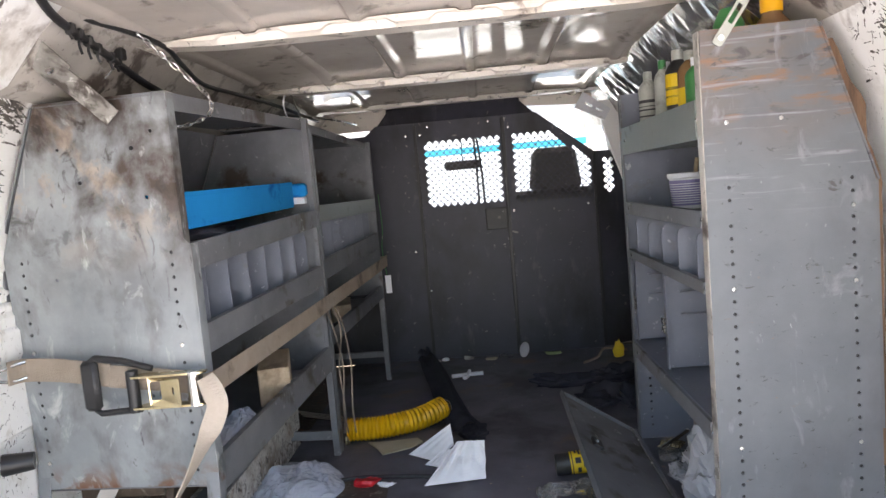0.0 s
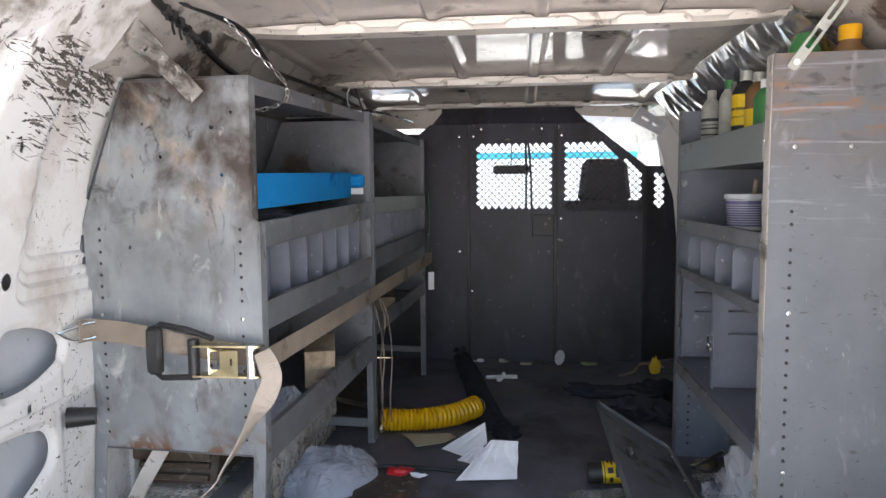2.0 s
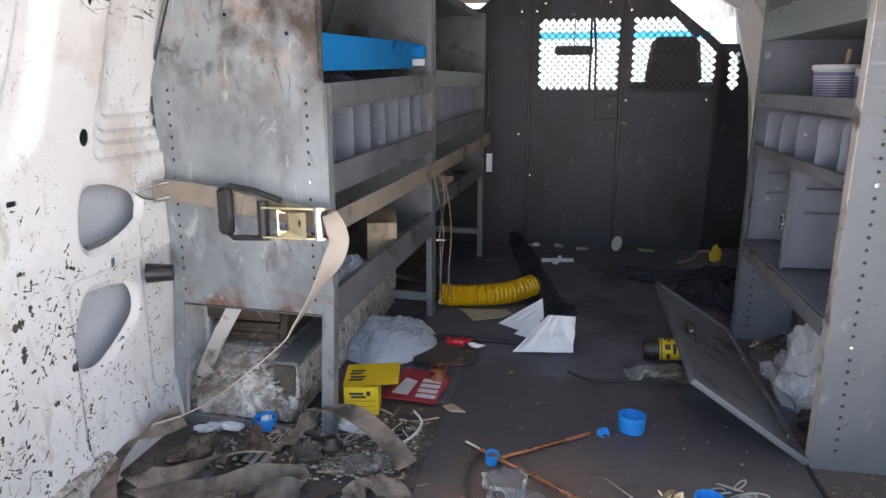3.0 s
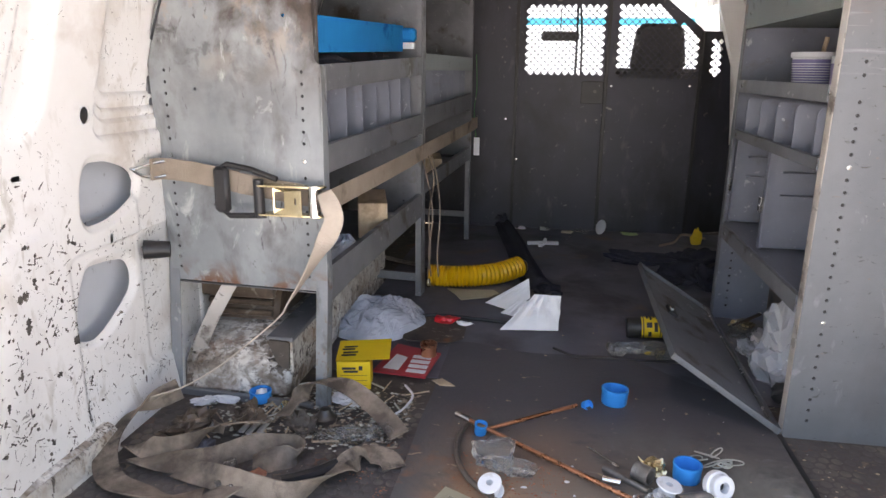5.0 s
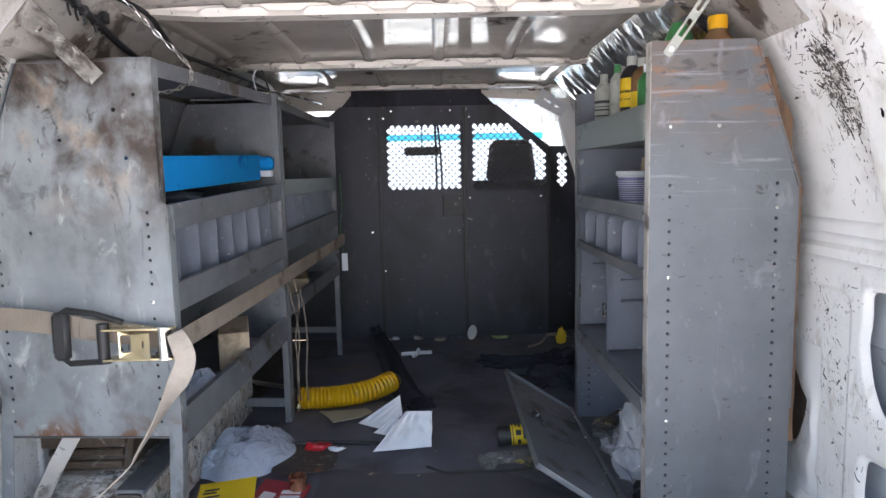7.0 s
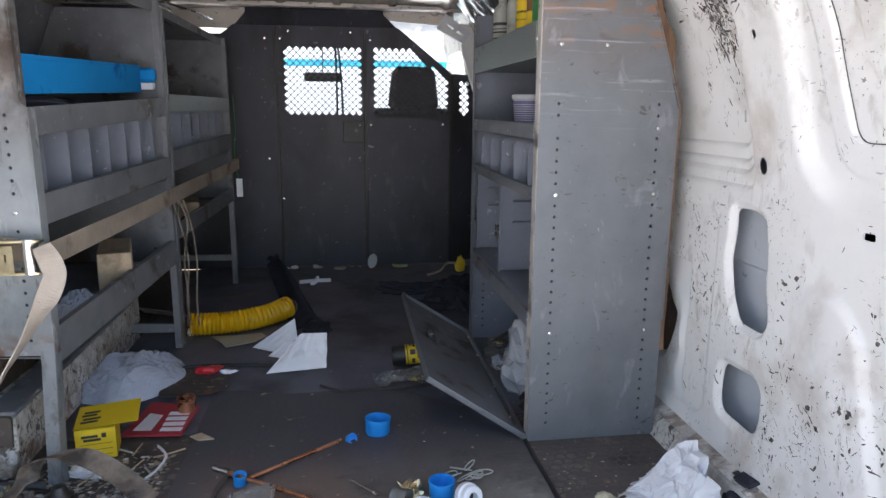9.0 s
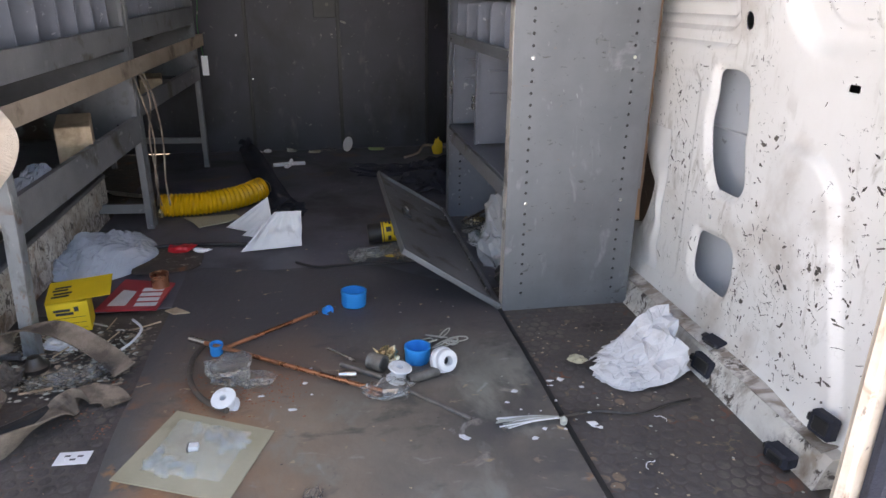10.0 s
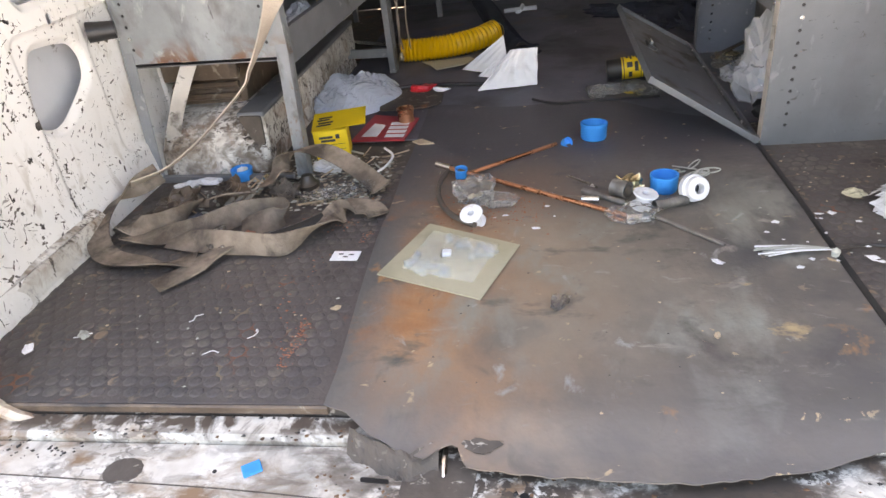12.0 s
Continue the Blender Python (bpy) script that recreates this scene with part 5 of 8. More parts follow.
part("back_panel", box(-0.425, -0.42, 0.0, 0.83, 0.30, 0.80, 0), SHELF, rack)
part("back_panel", prism([(-0.42, 0.80), (-0.305, 1.09), (-0.309, 1.09), (-0.425, 0.80)], "y", 0.0, 0.83), SHELF, rack)
part("partition", sheet([(-0.415, 0.30), (-0.012, 0.30), (-0.012, 0.80), (-0.02, 1.085), (-0.30, 1.085), (-0.415, 0.80)], [circle(-0.05, 1.04, 0.004, 8), circle(-0.05, 0.86, 0.004, 8), circle(-0.20, 0.86, 0.004, 8)] + [circle(-0.062, 0.345 + PITCH * k, 0.004, 8) for k in range(7)], lambda x, z: (x, 0.822, z), (0, 0.002, 0)), SHELF, rack)


def bins(t, y0, y1, n, z0, z1, rise, x0, x1):
    """A tray of upright dividers between two front bars."""
    tray = part("bin_tray", box(x0, x1 - 0.003, y0, y1, z0, z0 + 0.003, 0), SHELF, t)
    for k in range(n):
        y = y0 + (y1 - y0) * (k + 0.35) / n
        zz = z0 + rise * (y - y0) / (y1 - y0)
        o = rounded([(x0, zz + 0.003), (x1 - 0.012, zz + 0.003), (x1 - 0.012, zz + z1 - z0), (x0, zz + z1 - z0)], 0.022, 3)
        part("divider", prism(o, "y", y, y + 0.003, 0), BIN, t)
    return tray


lipped_deck(rack, "shelf", -0.42, 0.0, 0.03, 0.826, 0.735, 0.765, 0.004, 0.056, SHELF)
lipped_deck(rack, "shelf", -0.42, 0.0, 0.03, 0.826, 0.559, 0.578, -0.002, 0.060, SHELF)
bins(rack, 0.04, 0.82, 7, 0.565, 0.745, 0.02, -0.41, -0.004)
lipped_deck(rack, "shelf", -0.42, 0.0, 0.03, 0.826, 0.268, 0.298, -0.006, 0.072, SHELF)

rack2 = thing("shelving_unit", "dull grey steel shelving unit with bins by the partition", "shelving", rack_matrix(0.852), group="shelving units")
L2 = 0.84
part("end_panel", sheet([(-0.415, 0.34), (-0.004, 0.34), (-0.004, 0.83), (-0.02, 1.085), (-0.30, 1.085), (-0.415, 0.80)], [], lambda x, z: (x, 0.004, z), (0, 0.002, 0)), SHELF, rack2)
part("end_panel", sheet([(-0.415, 0.40), (-0.004, 0.40), (-0.004, 0.83), (-0.02, 1.075), (-0.30, 1.085), (-0.415, 0.80)], [], lambda x, z: (x, L2, z), (0, 0.002, 0)), SHELF, rack2)
part("back_panel", box(-0.425, -0.42, 0.0, L2, 0.38, 0.80, 0), SHELF, rack2)
part("back_panel", prism([(-0.42, 0.80), (-0.305, 1.085), (-0.309, 1.085), (-0.425, 0.80)], "y", 0.0, L2), SHELF, rack2)
part("top_panel", prism([(0.0, 1.100), (L2, 1.076), (L2, 1.080), (0.0, 1.104)], "x", -0.30, -0.018), SHELF, rack2)
part("top_lip", prism([(0.0, 1.075), (L2, 1.055), (L2, 1.080), (0.0, 1.104)], "x", -0.021, -0.017), SHELF, rack2)
for y in (0.004, L2 - 0.01):
    part("leg", box(-0.022, 0.0, y, y + 0.02, 0.0, 1.085, 0.0015), SHELF, rack2)
    part("leg", box(-0.42, -0.40, y, y + 0.02, 0.0, 1.0, 0.0015), SHELF, rack2)
part("bottom_bar", box(-0.40, -0.02, L2 - 0.008, L2 + 0.008, 0.11, 0.135, 0.001), SHELF, rack2)
lipped_deck(rack2, "shelf", -0.42, 0.0, 0.024, L2 - 0.01, 0.780, 0.780, 0.0, 0.054, GREEN)
lipped_deck(rack2, "shelf", -0.42, 0.0, 0.024, L2 - 0.01, 0.590, 0.615, 0.0, 0.065, SHELF)
bins(rack2, 0.03, L2 - 0.015, 7, 0.60, 0.775, 0.02, -0.41, -0.004)
lipped_deck(rack2, "shelf", -0.42, 0.0, 0.024, L2 - 0.01, 0.365, 0.385, 0.0, 0.055, SHELF)

# ---- shelving, right ----
XR, YR = 0.527, 0.83
unit = thing("shelving_unit", "grey enamelled steel shelving unit with rust streaks and divider bins", "shelving", Matrix.Translation((XR, YR, 0)), group="shelving units")
outl = [(0.0, 0.0), (0.325, 0.0), (0.326, 0.80), (0.305, 0.874), (0.224, 1.117), (0.003, 1.115)]
zs = [0.808 - PITCH * k for k in range(31) if k not in (8, 21)]
hl = hole_columns((0.046, 0.281), [z for z in zs if abs(z - 0.755) > 0.003])
part("end_panel", sheet(outl, hl, lambda x, z: (x, 0.0, z), (0, 0.0025, 0)), GREY, unit, "grey steel end panel with rust streaks")
fl = box(0.0, 0.0028, 0.0025, 0.032, 0.0, 1.115, 0.0008)
part("edge_flange", fl, RAIL, unit, "brown worn edge")
part("edge_flange", box(0.003, 0.22, 0.0025, 0.03, 1.112, 1.115, 0.0008), GREY, unit)
for x, z in ((0.046, 0.605), (0.281, 0.605), (0.046, 0.275), (0.281, 0.275), (0.281, 0.755), (0.046, 0.935), (0.15, 0.935)):
    screw(unit, Matrix.Translation((x, -0.0002, z)) @ TOREAR)
# the same added black backing darkens this panel's holes
for x in (0.046, 0.281):
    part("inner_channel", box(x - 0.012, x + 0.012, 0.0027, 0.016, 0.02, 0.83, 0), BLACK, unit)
LR = 0.765
far = [(0.0, 0.0), (0.325, 0.0), (0.326, 0.80), (0.224, 1.10), (0.003, 1.09)]
part("end_panel", sheet(far, hole_columns((0.046,), [0.30 - PITCH * k for k in range(11)]), lambda x, z: (x, LR, z), (0, 0.0025, 0)), BIN, unit, "blue-grey steel end panel")
part("edge_flange", box(-0.002, 0.002, LR - 0.028, LR + 0.0025, 0.0, 1.09, 0.0008), GREY, unit)
part("back_panel", box(0.326, 0.330, 0.0, LR, 0.30, 0.80, 0), GREY, unit)
part("back_panel", prism([(0.330, 0.80), (0.228, 1.11), (0.232, 1.11), (0.334, 0.80)], "y", 0.0, LR), GREY, unit)


def unit_shelf(z_deck, lip0, lip1, material, nm="shelf"):
    o = [(0.322, z_deck), (0.012, z_deck), (0.012, lip0 - 0.001), (-0.0025, lip0 - 0.001), (-0.0025, lip1), (0.012, lip1), (0.012, lip1 - 0.003), (0.001, lip1 - 0.003), (0.001, z_deck + 0.003), (0.322, z_deck + 0.003)]
    bm = prism(o, "y", 0.034, LR - 0.03)
    o = part(nm, bm, material, unit)
    for y in (0.045, LR - 0.05):
        screw(unit, Matrix.Translation((-0.0026, y - 0.02, (lip0 + lip1) / 2)) @ TOLEFT)
    return o


unit_shelf(0.912, 0.909, 0.987, GREEN)
unit_shelf(0.735, 0.730, 0.764, SHELF)
unit_shelf(0.597, 0.594, 0.618, SHELF)
unit_shelf(0.290, 0.284, 0.322, SHELF)
for k in range(5):
    y = 0.085 + 0.138 * k
    bm = prism(rounded([(0.004, 0.602), (0.31, 0.602), (0.31, 0.717), (0.004, 0.717)], 0.018, 3), "y", y, y + 0.003)
    part("divider", bm, BIN, unit)
# lower compartments: pressed end plates with ledges
for y in (0.40, 0.735):
    bm = prism([(0.318, y + 0.004), (0.010, y + 0.004), (0.010, y - 0.018), (0.014, y - 0.018), (0.014, y), (0.318, y)], "z", 0.335, 0.592)
    d = part("divider", bm, BIN, unit, "blue-grey pressed compartment plate with ledges")
    for z in (0.475, 0.535):
        part("ledge", box(0.05, 0.31, y - 0.014, y - 0.0002, z, z + 0.004, 0.001), BIN, d)
    for z in (0.430, 0.452):
        part("hinge", box(0.002, 0.010, y - 0.012, y + 0.012, z, z + 0.020, 0.002), CHROME, d)
part("deck", box(0.003, 0.32, 0.006, LR - 0.002, 0.325, 0.328, 0), BIN, unit)

# plywood liner torn along the wall behind the unit
def panel_edge(z):
    return XR + 0.326 - 0.102 * max(0.0, (z - 0.80) / 0.317)


ed = [(panel_edge(z) + 0.004, z) for z in [0.22 + 0.022 * k for k in range(40)]]
bm = prism([(x - 0.012, z) for x, z in ed] + [(x + 0.006 + 0.015 * smooth(0.75, 0.88, z) * abs(noise.noise(Vector((z * 13, 1.3, 1.7)))) * 2 + 0.008 * abs(noise.noise(Vector((z * 47, 4.1, 0.3)))), z) for x, z in reversed(ed)], "y", YR + 0.004, YR + 0.05)
tagged(part("plywood_liner", bm, PLY), "torn brown plywood liner behind the shelving unit", "plywood")
# dark board added behind the torn lining, in place of the gap's shade
tagged(part("plywood_liner", box(0.930, 0.940, 0.86, 1.30, 0.12, 0.60, 0.001), ARCHB), "dark brown board added as shade behind the torn side lining", "plywood")

# ---- straps ----
Z = (0, 0, 1)
strap = thing("ratchet_strap", "dirty beige ratchet strap tight round the shelving unit", "strap", Matrix.Translation((-0.62, 0.77, 0)))
off = Matrix.Translation((0.62, -0.77, 0))
part("webbing", moved(ribbon([(-0.885, 0.735, 0.562), (-0.87, 0.768, 0.560), (-0.80, 0.776, 0.552), (-0.70, 0.776, 0.535)], [Z] * 4, 0.048, 0.003), off), WEB, strap)
part("webbing", moved(ribbon([(-0.70, 0.777, 0.533), (-0.62, 0.776, 0.522), (-0.55, 0.770, 0.514), (-0.515, 0.762, 0.508)], [Z] * 4, 0.046, 0.003), off), WEB, strap)
part("webbing", moved(ribbon([(-0.505, 0.768, 0.502), (-0.4905, 0.79, 0.500), (-0.494, 0.83, 0.498), (-0.452, 1.3, 0.512), (-0.430, 1.64, 0.522), (-0.3725, 2.45, 0.545), (-0.385, 2.49, 0.546), (-0.45, 2.50, 0.546)], [Z] * 8, 0.048, 0.003), off), WEB, strap, "dark-stained beige webbing along the shelf front")
bk = part("buckle_frame", moved(tube([(-0.735, 0.762, 0.565), (-0.735, 0.762, 0.475), (-0.715, 0.757, 0.462), (-0.63, 0.757, 0.466)], 0.0065, 8), off), BLACK, strap, "black plastic-coated ratchet handle", smooth=True)
part("buckle_frame", moved(tube([(-0.735, 0.762, 0.565), (-0.715, 0.757, 0.577), (-0.66, 0.757, 0.568), (-0.60, 0.757, 0.548)], 0.0065, 8), off), BLACK, strap, smooth=True)
part("grip", moved(box(-0.748, -0.712, 0.748, 0.768, 0.468, 0.572, 0.008), off), BLACK, strap, "black ribbed grip", smooth=True)
pl = sheet([(-0.606, 0.474), (-0.538, 0.470), (-0.538, 0.528), (-0.606, 0.532)], [rounded([(-0.603, 0.485), (-0.582, 0.485), (-0.582, 0.523), (-0.603, 0.523)], 0.004), rounded([(-0.556, 0.496), (-0.551, 0.496), (-0.551, 0.511), (-0.556, 0.511)], 0.002)], lambda x, z: (x, 0.742 + 0.006 * math.sin((x + 0.613) * 60), z), (0, 0.003, 0))
part("ratchet_plate", moved(pl, off), BRASS, strap, "shiny yellow zinc plate")
for z in (0.470, 0.534):
    part("side_plate", moved(prism(rounded([(-0.645, 0.742), (-0.50, 0.745), (-0.488, 0.770), (-0.63, 0.778)], 0.01), "z", z - 0.002, z + 0.002), off), BRASS, strap)
part("spool", moved(tube([(-0.516, 0.756, 0.468), (-0.516, 0.756, 0.537)], 0.014, 14), off), CHROME, strap, smooth=True)
part("spool", moved(tube([(-0.645, 0.760, 0.460), (-0.645, 0.760, 0.545)], 0.012, 12), off), BLACK, strap, smooth=True)
for dz in (-0.016, 0.016):
    part("wire_hook", moved(tube(curve([(-0.868, 0.765, 0.562 + dz), (-0.882, 0.748, 0.560 + dz), (-0.898, 0.722, 0.560 + dz * 0.6), (-0.910, 0.706, 0.566), (-0.922, 0.705, 0.574)]), 0.0036), off), CHROME, strap, smooth=True)
part("loose_end", moved(ribbon([(-0.490, 0.748, 0.525), (-0.474, 0.746, 0.490), (-0.470, 0.745, 0.463), (-0.486, 0.745, 0.425), (-0.509, 0.745, 0.385), (-0.540, 0.745, 0.333), (-0.579, 0.742, 0.273), (-0.604, 0.738, 0.235), (-0.677, 0.715, 0.170), (-0.733, 0.690, 0.125), (-0.80, 0.66, 0.085), (-0.855, 0.60, 0.075)], [(0.3, 0.9, 0.3), (0.8, 0.5, 0.3), (0.96, 0.05, 0.28), (0.82, 0.25, 0.25), (0.45, 0.72, 0.1), (0.05, 0.92, -0.1), (-0.25, 0.9, -0.25), (-0.36, 0.87, -0.31), (-0.38, 0.87, -0.32), (-0.36, 0.87, -0.32), (-0.3, 0.87, -0.35), (0, 0.86, -0.42)], 0.042, 0.003), off), SUNWEB, strap, "beige strap end, its paleness from sunlight put into the colour")

pile = thing("strap_pile", "tangled heap of dirty beige webbing on the rubber mat", "strap", Matrix.Translation((-0.6, 0.5, 0)))
off = Matrix.Translation((0.6, -0.5, 0))


def web(pts, sides, width=0.040):
    pts = [(x + rng.uniform(-0.003, 0.003), y + rng.uniform(-0.003, 0.003), z + rng.uniform(0, 0.004)) for x, y, z in pts]
    sides = [(a + rng.uniform(-0.12, 0.12), b + rng.uniform(-0.12, 0.12), c) for a, b, c in sides]
    part("webbing", moved(ribbon(pts, sides, width, 0.003, 8), off), OLDWEB, pile, smooth=True)


AWAY, FLATX, FLATY = (0, 0.86, -0.42), (1, 0, 0.15), (0, 1, 0.1)
web([(-0.815, 0.655, 0.078), (-0.855, 0.625, 0.062), (-0.885, 0.575, 0.050), (-0.882, 0.500, 0.035), (-0.850, 0.430, 0.024), (-0.797, 0.385, 0.020), (-0.733, 0.366, 0.018), (-0.681, 0.364, 0.015), (-0.616, 0.373, 0.012)],
    [(0.1, 0.4, 0.9), (0.4, 0.3, 0.75), (0.8, 0.1, 0.45), (0.95, 0.05, 0.25), (0.75, 0.5, 0.15), (0.35, 0.85, 0.0), (0.1, 0.9, -0.2), AWAY, (0, 0.8, 0.1)], 0.048)
web([(-0.83, 0.489, 0.028), (-0.759, 0.488, 0.030), (-0.705, 0.511, 0.038), (-0.687, 0.565, 0.042), (-0.648, 0.597, 0.040), (-0.59, 0.614, 0.035)], [AWAY, (0, 0.3, 0.9), (0.3, 0.2, 0.9), (0.5, 0.7, 0.1), AWAY, AWAY], 0.048)
web([(-0.807, 0.465, 0.018), (-0.727, 0.457, 0.020), (-0.644, 0.474, 0.028), (-0.589, 0.532, 0.030), (-0.53, 0.548, 0.030), (-0.497, 0.553, 0.028), (-0.490, 0.530, 0.022), (-0.53, 0.515, 0.014), (-0.57, 0.50, 0.012)],
    [AWAY, (0, 0.7, 0.3), (-0.2, 0.5, 0.8), (-0.2, 0.2, 0.9), (0, 0.1, 0.95), (0.4, 0, 0.9), (0.6, 0, 0.8), (0, 0.6, 0.6), FLATY], 0.050)
web([(-0.70, 0.445, 0.014), (-0.64, 0.432, 0.020), (-0.575, 0.418, 0.026), (-0.509, 0.402, 0.028), (-0.450, 0.397, 0.028), (-0.412, 0.436, 0.026), (-0.387, 0.487, 0.024), (-0.370, 0.531, 0.022), (-0.345, 0.562, 0.020), (-0.308, 0.552, 0.018), (-0.290, 0.530, 0.012)],
    [FLATY, (0, 0.8, 0.5), (0, 0.4, 0.9), (0, 0.15, 0.95), (0.1, 0.1, 0.95), (0.5, -0.1, 0.7), (0.8, -0.3, 0.3), (0.5, 0.1, -0.5), (0, 0.8, 0.2), (0.3, 0.9, 0.1), (0.6, 0.7, 0.0)], 0.048)
web([(-0.575, 0.66, 0.028), (-0.565, 0.71, 0.04), (-0.53, 0.75, 0.075), (-0.455, 0.745, 0.075), (-0.385, 0.725, 0.045), (-0.335, 0.68, 0.024), (-0.302, 0.64, 0.022)], [(0.9, 0, 0.3), (0.8, 0.3, 0.4), (0.3, 0.8, -0.2), (0.5, 0.8, 0.2), (0.6, 0.6, 0.3), (0.7, 0.5, 0.3), (0.8, 0.3, 0.3)], 0.044)
web([(-0.655, 0.290, 0.008), (-0.613, 0.342, 0.010), (-0.585, 0.384, 0.014), (-0.555, 0.44, 0.018)], [(0.8, -0.5, 0), (0.8, -0.5, 0), (0.8, -0.5, 0.1), (0.7, -0.4, 0.2)], 0.048)
tagged(part("rubber_grip", tube(curve([(-0.49, 0.45, 0.015), (-0.44, 0.475, 0.02), (-0.40, 0.52, 0.02)]), [0.012] * 13, 8), BLACK, smooth=True), "black rubber grip lying under the webbing", "tool")
tagged(part("gravel_chip", lump((0.022, 0.016, 0.02), 4, sub=2), EARTH), "terracotta red chip beside the webbing", "chip")
bpy.data.objects["gravel_chip"].location = (-0.545, 0.47, 0.006)

# ---- things on the left shelves ----
tray = thing("blue_tray", "bright blue plastic tray lying on the upper shelf", "tray", Matrix.Translation((-0.62, 1.19, 0.826)) @ Matrix.Rotation(radians(-2.5), 4, "Z") @ Matrix.Rotation(radians(1.6), 4, "X"))
o = [(-0.15, -0.37), (0.105, -0.37), (0.105, 0.392), (-0.15, 0.392)]
bm = prism(rounded(o, 0.03), "z", 0.0, 0.075, 0.004)
part("body", bm, BLUE, tray, smooth=True)
part("rim", prism(rounded([(x * 1.02, y * 1.01) for x, y in o], 0.035), "z", 0.068, 0.078, 0.003), BLUE, tray, smooth=True)
part("end_lug", box(-0.06, 0.142, 0.375, 0.410, 0.030, 0.072, 0.008), BLUE, tray)
part("sticker", box(0.05, 0.136, 0.380, 0.405, 0.008, 0.028, 0.002), PLASTW, tray, "grubby white sticker")
# dark lump added under the tray, standing for the shade in the gap
tagged(part("black_cloth", moved(lump((0.13, 0.30, 0.05), 3, sub=3), Matrix.Translation((-0.63, 1.05, 0.777))), CLOTH, smooth=True), "dark lump added as the shaded gap under the blue tray", "cloth")


def timber(x, y, z, w, d, h, turn, label):
    t = part("timber_block", box(-w / 2, w / 2, 0, d, 0, h, 0.003), WOOD)
    t.matrix_world = Matrix.Translation((x, y, z)) @ Matrix.Rotation(radians(turn), 4, "Z")
    tagged(t, label, "timber", group="timber blocks")


timber(-0.522, 1.25, 0.300, 0.086, 0.24, 0.104, 16, "raw pine block standing on the lower shelf")
timber(-0.481, 1.98, 0.378, 0.078, 0.20, 0.066, 12, "raw pine block on the lower shelf")
tagged(part("rag", moved(drape((0.055, 0.10, 0.065), 8, 30), Matrix.Translation((-0.565, 1.08, 0.284))), FILM), "crumpled milky film on the lower shelf", "film")
for k in range(4):
    tagged(part("steel_rod", tube([(-0.72 + 0.02 * k, 2.05 - 0.035 * k, 0.020 + 0.004 * k), (-0.51 + 0.012 * k, 1.955 - 0.03 * k, 0.016 + 0.004 * k)], 0.0045), CHROME, smooth=True), "thin bright steel rod on the floor under the shelves", "rod", group="steel rods")
# tag on a green cord by the far post
tagn = thing("paper_tag", "white paper tag hanging on a green cord from the shelf", "tag", Matrix.Translation((-0.378, 2.50, 0.80)))
part("cord", tube(curve([(0, 0, 0.05), (0.006, -0.004, -0.1), (-0.004, -0.004, -0.2), (0.008, -0.008, -0.32)]), 0.0018, 6), SPRAYGRN, tagn)
part("tag", box(-0.002, 0.025, -0.0095, -0.0085, -0.400, -0.318, 0), PAPER, tagn)
cords = thing("hanging_cord", "grubby beige cord looped over the shelf post", "cord", Matrix.Translation((-0.43, 1.62, 0)))
for dx, w in ((0.0, 0.02), (0.022, -0.015), (0.034, 0.012)):
    part("strand", tube(curve([(dx - 0.02, 0.0, 0.50), (dx, 0.0, 0.42), (dx + w, -0.01, 0.30), (dx + 0.5 * w, -0.02, 0.17), (dx + w, -0.03, 0.085)]), 0.003, 6), OLDWEB, cords, smooth=True)
part("end_fitting", lathe([(0.006, 0), (0.009, 0.006), (0.009, 0.016), (0.004, 0.03)], 10, Matrix.Translation((0.012, -0.03, 0.045))), BRASS, cords)

# ---- chain, bracket and cables under the roof on the left ----
link = bmesh.new()
ring = [(0.0042 * math.cos(a), 0, 0.0070 * math.sin(a) + (0.004 if math.sin(a) > 0 else -0.004)) for a in [2 * math.pi * k / 14 for k in range(14)]]
link = tube(ring, 0.0013, 6, ring=True)
chain = thing("chain", "short bright steel chain hanging from the roof rail", "chain", Matrix.Translation((-0.62, 0.90, 1.23)))
path = curve([(-0.655, 0.84, 1.262), (-0.615, 0.90, 1.238), (-0.575, 0.95, 1.185), (-0.52, 0.97, 1.125), (-0.497, 0.962, 1.095), (-0.500, 0.950, 1.062), (-0.53, 0.90, 1.038), (-0.56, 0.86, 1.036)], 24)
dist, last, k, first = 0.0, path[0], 0, None
for p in path[1:]:
    dist += (p - last).length
    if dist > 0.0158:
        d = (p - last).normalized()
        m = Matrix.Translation(p - Vector((-0.62, 0.90, 1.23))) @ d.to_track_quat("Z", "Y").to_matrix().to_4x4() @ Matrix.Rotation(radians(90 * (k % 2) + 20), 4, "Z")
        if first is None:
            ob = first = part("link", link, CHROME, chain, smooth=True)
        else:
            ob = new("link", first.data)
            ob.parent = chain
        ob.matrix_local = m
        k, dist = k + 1, 0.0
    last = p
brk = thing("strap_bracket", "pale dirty steel bracket bent over the end panel", "bracket", Matrix.Translation((-0.68, 0.77, 1.09)))
off = Matrix.Translation((0.68, -0.77, -1.09))
part("plate", moved(ribbon([(-0.735, 0.715, 1.185), (-0.715, 0.728, 1.160), (-0.694, 0.742, 1.132)], [(0.75, -0.25, 0.6)] * 3, 0.056, 0.003), off), GRIMEST, brk, "wide scuffed end plate")
part("arm", moved(ribbon([(-0.700, 0.736, 1.138), (-0.675, 0.757, 1.108), (-0.650, 0.774, 1.078), (-0.627, 0.781, 1.050)], [(0.75, -0.25, 0.6)] * 4, 0.042, 0.003), off), GRIMEST, brk, "scuffed grey-brown steel strap")
